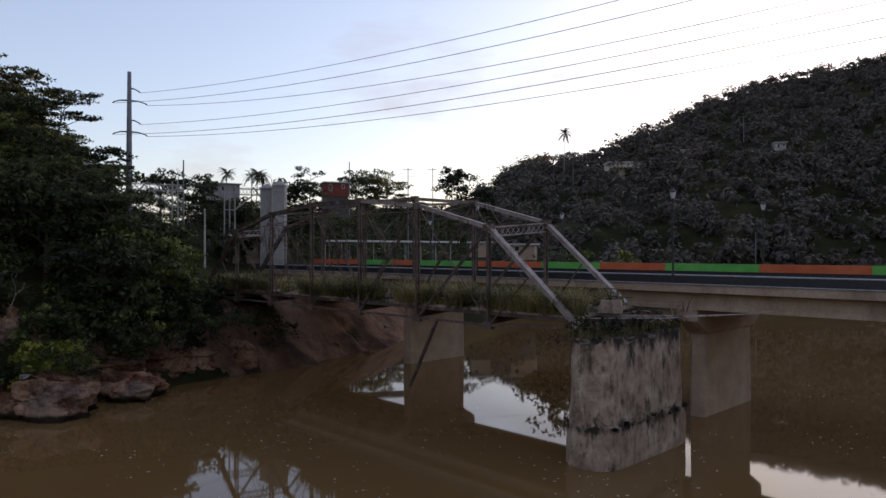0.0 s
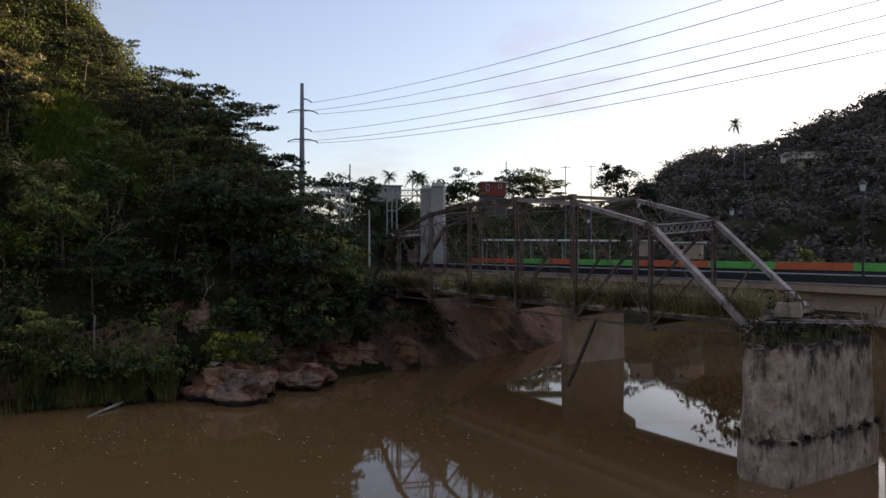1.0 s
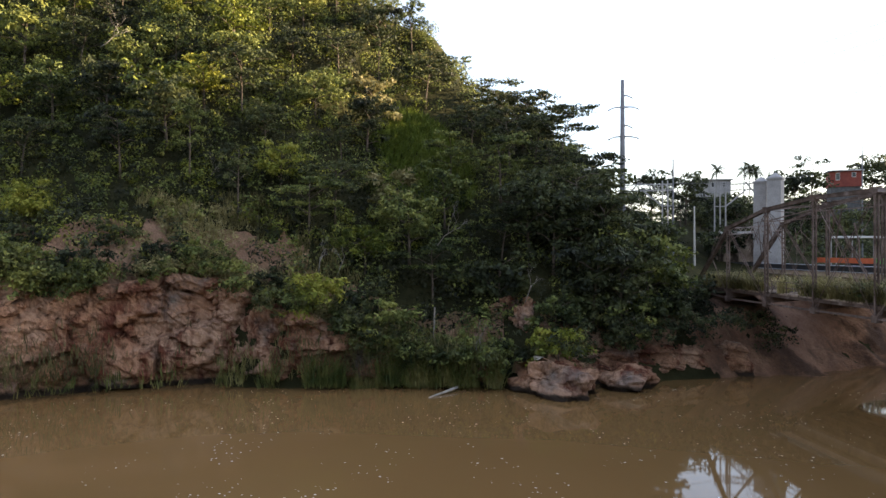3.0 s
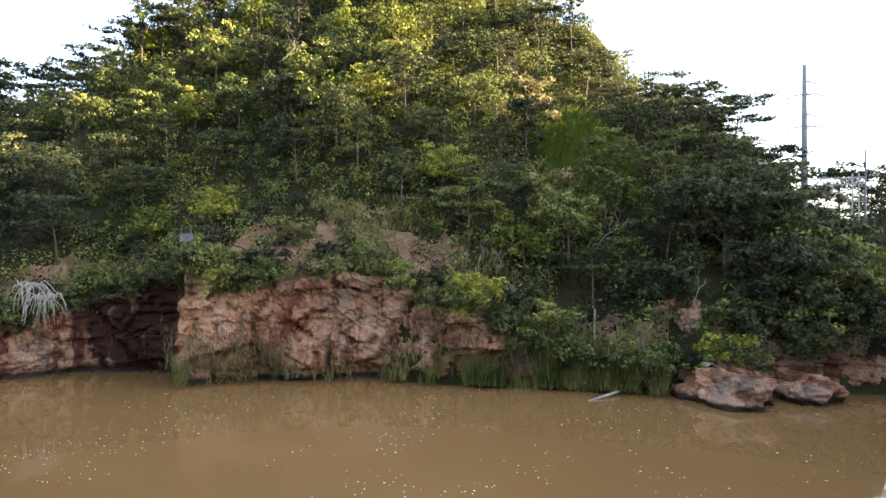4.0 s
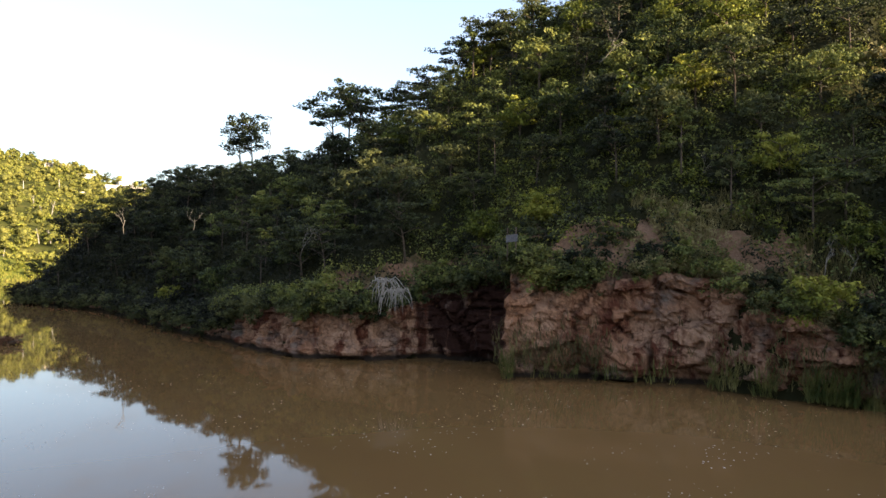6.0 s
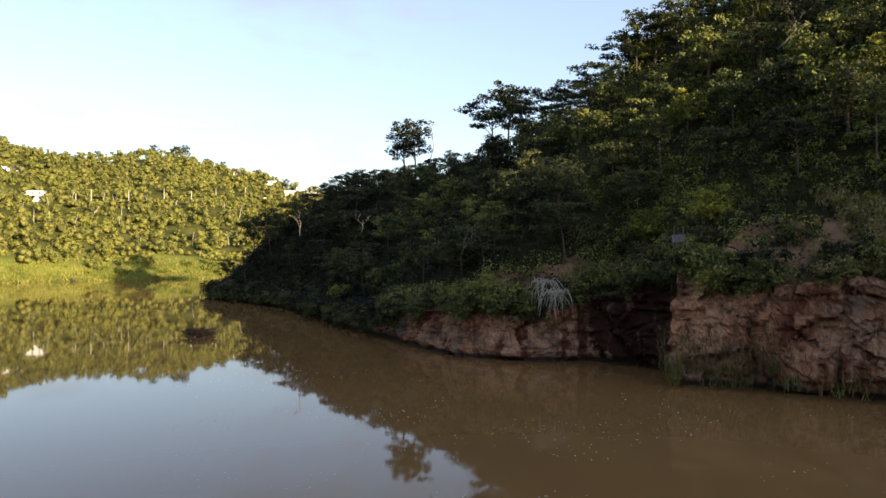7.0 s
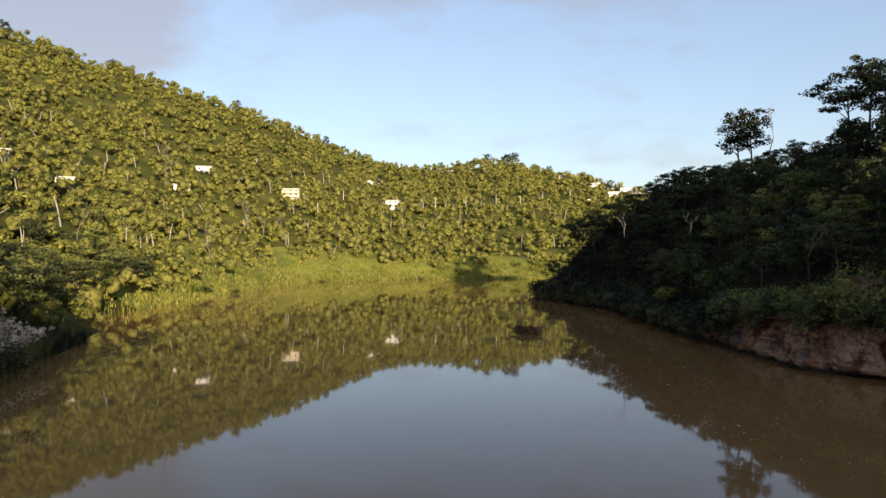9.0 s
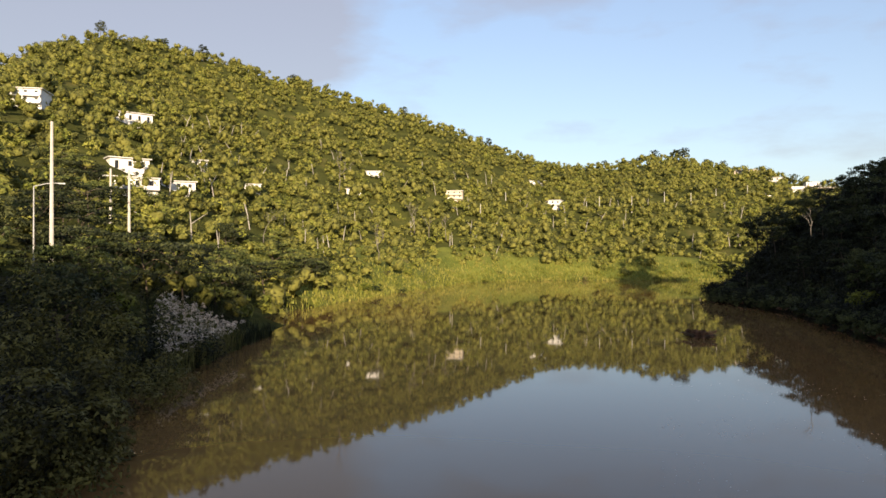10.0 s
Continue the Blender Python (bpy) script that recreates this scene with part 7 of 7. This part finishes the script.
for i, (b, e, d, size, way, label) in enumerate([
    (-64.5, 14.6, 92, 2.2, (0.4, 0.4, 0.5), "white twisted dead branch among green crowns"), (-48.5, -1.8, 66, 1.6, (-0.2, 0.3, 0.9), "bare grey dead shrub on the slope"),
    (-47.0, -2.0, 66, 1.5, (0.3, 0.2, 0.9), "bare grey dead shrub on the slope"), (-38.9, 0.4, 64, 2.0, (0.5, 0.2, 0.5), "bare grey branch over the bushes"),
    (-31.8, -4.2, 56, 1.5, (0.2, 0.3, 0.9), "bare thin branch beside the boulder"), (-35.3, -10.2, 61, 2.2, (-0.05, 0.0, 1.0), "broken grey stump at the water"),
    (-52.0, 6.3, 84, 2.2, (-0.6, 0.3, 0.5), "bare pale branch on the slope"), (-57.5, 4.8, 80, 2.2, (0.6, 0.2, 0.6), "bare pale branch on the slope"),
    (-91.0, 7.5, 112, 3.2, (0.1, 0.1, 1), "leafless pale tree on the ridge"), (-88.5, -0.5, 84, 2.0, (0.4, 0.3, 0.8), "thin pale dead trunk in the bushes"),
    (-101.5, 1.2, 132, 2.4, (0.0, 0.1, 1), "thin pale dead trunk in the dark woods"), (-96.6, 1.5, 118, 2.0, (0.0, 0.1, 1), "thin pale dead trunk in the dark woods"),
    (-137.6, 5.0, 150, 3.5, (0.0, 0.0, 1), "leafless grey tree before the house"), (-131.5, 1.6, 190, 4.0, (0.1, 0.0, 1), "pale bare tree trunk on the slope"),
    (-130.3, 1.2, 195, 4.0, (-0.1, 0.0, 1), "pale bare tree trunk on the slope"), (-128.9, 1.0, 200, 4.0, (0.1, 0.0, 1), "pale bare tree trunk on the slope"),
    (-134.4, -0.6, 165, 4.0, (0.2, 0.0, 1), "pale bare tree trunk on the slope"), (-143.5, 0.8, 130, 3.0, (-0.2, 0.0, 1), "pale bare tree trunk on the slope"),
]):
    x, y, z = at_sight(b, e, d)
    dead_branch(x, y, z, size, way, label, 60 + i)

def dead_bush(bearing, elev, dist, size, seed):
    """A heap of bleached drooping twigs over the cliff's edge."""
    r = random.Random(seed)
    x, y, z = at_sight(bearing, elev, dist)
    root = base(x, y, z, "dead_bush", "bleached dead bush drooping over the cliff edge", "dead bush")
    s = Shape()
    toward = Vector((-x, -y, 0)).normalized()
    side = Vector((toward.y, -toward.x, 0))
    for _ in range(30):
        a = Vector((x, y, z)) + side * r.uniform(-0.5, 0.5) * size
        d = (toward * r.uniform(0.2, 0.9) + side * r.uniform(-0.9, 0.9)) * size
        up = r.uniform(0.1, 0.5) * size
        fall = up * 2.4 + r.uniform(0.1, 1.5) * size
        pts = [a + d * t + side * r.uniform(-0.12, 0.12) + Vector((0, 0, up * 2.4 * t - fall * t * t + r.uniform(-0.1, 0.1) * size)) for t in (0, 0.25, 0.5, 0.75, 1.0)]
        s.tube(pts, [0.05, 0.045, 0.035, 0.028, 0.012], 4)
    part("bough", s, BARK_PALE, root)


dead_bush(-81.9, -2.5, 76, 2.0, 3)
dead_bush(-80.9, -3.3, 75.5, 1.7, 4)
s = Shape()
p, q = Vector((*polar_point(-39.6, 57.2), 0.02)), Vector((*polar_point(-36.6, 61.5), 0.35))
s.tube([p, p.lerp(q, 0.5) + Vector((0.1, -0.1, 0.0)), q], [0.07, 0.11, 0.13], 7)
thing("driftwood_log", s, BARK_PALE, "pale driftwood log lying half in the water", "log", smooth=True)
s = Shape()
x, y, z = at_sight(-39.2, -7.3, 63)
s.tube([(x, y, z), (x + 0.05, y, z + 1.8), (x + 0.1, y, z + 3.0)], [0.09, 0.08, 0.07], 6)
thing("wooden_post", s, BARK_GREY, "thin upright wooden post on the bank", "post")


def roof_sheet():
    x, y, z = at_sight(-71.9, 1.2, 66.5)
    root = base(x, y, z, "metal_sheet", "loose grey corrugated metal sheet at the cliff top", "sheet")
    s = Shape()
    side, n = Vector((0.42, 0.9, 0.12)), 10
    drop = Vector((0.55, -0.2, -0.7))
    for k in range(n):
        a = Vector((x, y, z)) + side * (1.1 * k / n) + Vector((0, 0, 0.025 * (k % 2)))
        b = Vector((x, y, z)) + side * (1.1 * (k + 1) / n) + Vector((0, 0, 0.025 * ((k + 1) % 2)))
        up = Vector((0.012, -0.004, 0.018))
        s.prism([a, b, b + drop, a + drop], [a + up, b + up, b + drop + up, a + drop + up])
    part("sheet", s, WEATHERED, root)
    for k in (0.15, 0.95):
        p = Vector((x, y, z)) + side * k
        part("post", Shape().beam(p - Vector((0.1, 0, 2.4)), p + Vector((0, 0, 0.7)), 0.1, 0.1, (1, 0, 0)), BARK, root)


roof_sheet()


def debris_raft():
    x, y = -99.0, -34.4
    root = base(x, y, 0, "debris_raft", "floating heap of red-brown branches and leaves on the river", "debris")
    r = random.Random(5)
    for _ in range(26):
        s = Shape()
        a, L = r.uniform(0, 3.14), r.uniform(0.8, 2.6)
        cx, cy, cz = x + r.uniform(-0.7, 0.7) - 0, y + r.uniform(-2.0, 2.0), r.uniform(0.05, 0.6)
        d = Vector((math.cos(a) * 0.5, math.sin(a), r.uniform(-0.15, 0.2))) * L * 0.5
        c = Vector((cx, cy, cz))
        s.tube([c - d, c + Vector((0, 0, 0.08)), c + d], [0.06, 0.07, 0.03], 5)
        part("branch", s, BARK, root)
    rr = np.random.RandomState(5)
    cs = [(x + rr.normal() * 0.5, y + rr.normal() * 1.2, rr.uniform(0.1, 1.0)) for _ in range(40)]
    v, f = leaf_cloud(rr, cs, np.full(40, 0.45), 26, 0.32, 0.6)
    ob = new("leaf_litter", cloud_mesh("leaf_litter", v - np.array([x, y, 0]), f, SAND))
    ob.parent = root


debris_raft()


def foam_flecks():
    r = np.random.RandomState(77)
    n = 6500
    b = r.uniform(-112, 40, n)
    d = r.uniform(22, 72, n)
    x, y = d * np.sin(np.radians(b)), d * np.cos(np.radians(b))
    keep = in_river(x, y) & (waves(x, y, 14, 3) + waves(x, y, 5, 4) * 0.6 > 0.1)
    x, y = x[keep], y[keep]
    n = len(x)
    s = r.uniform(0.015, 0.065, n)
    k = np.arange(6) * math.pi / 3
    v = np.stack([x[:, None] + s[:, None] * np.cos(k) * r.uniform(0.6, 1.6, (n, 1)), y[:, None] + s[:, None] * np.sin(k) * r.uniform(0.5, 1.2, (n, 1)), np.full((n, 6), 0.006)], -1)
    f = np.arange(n * 6).reshape(n, 6)
    me = cloud_mesh("foam_flecks", v.reshape(-1, 3), f, FOAM)
    tagged(new("foam_flecks", me), "small pale foam flecks drifting on the brown water", "foam", kind="stuff")


foam_flecks()
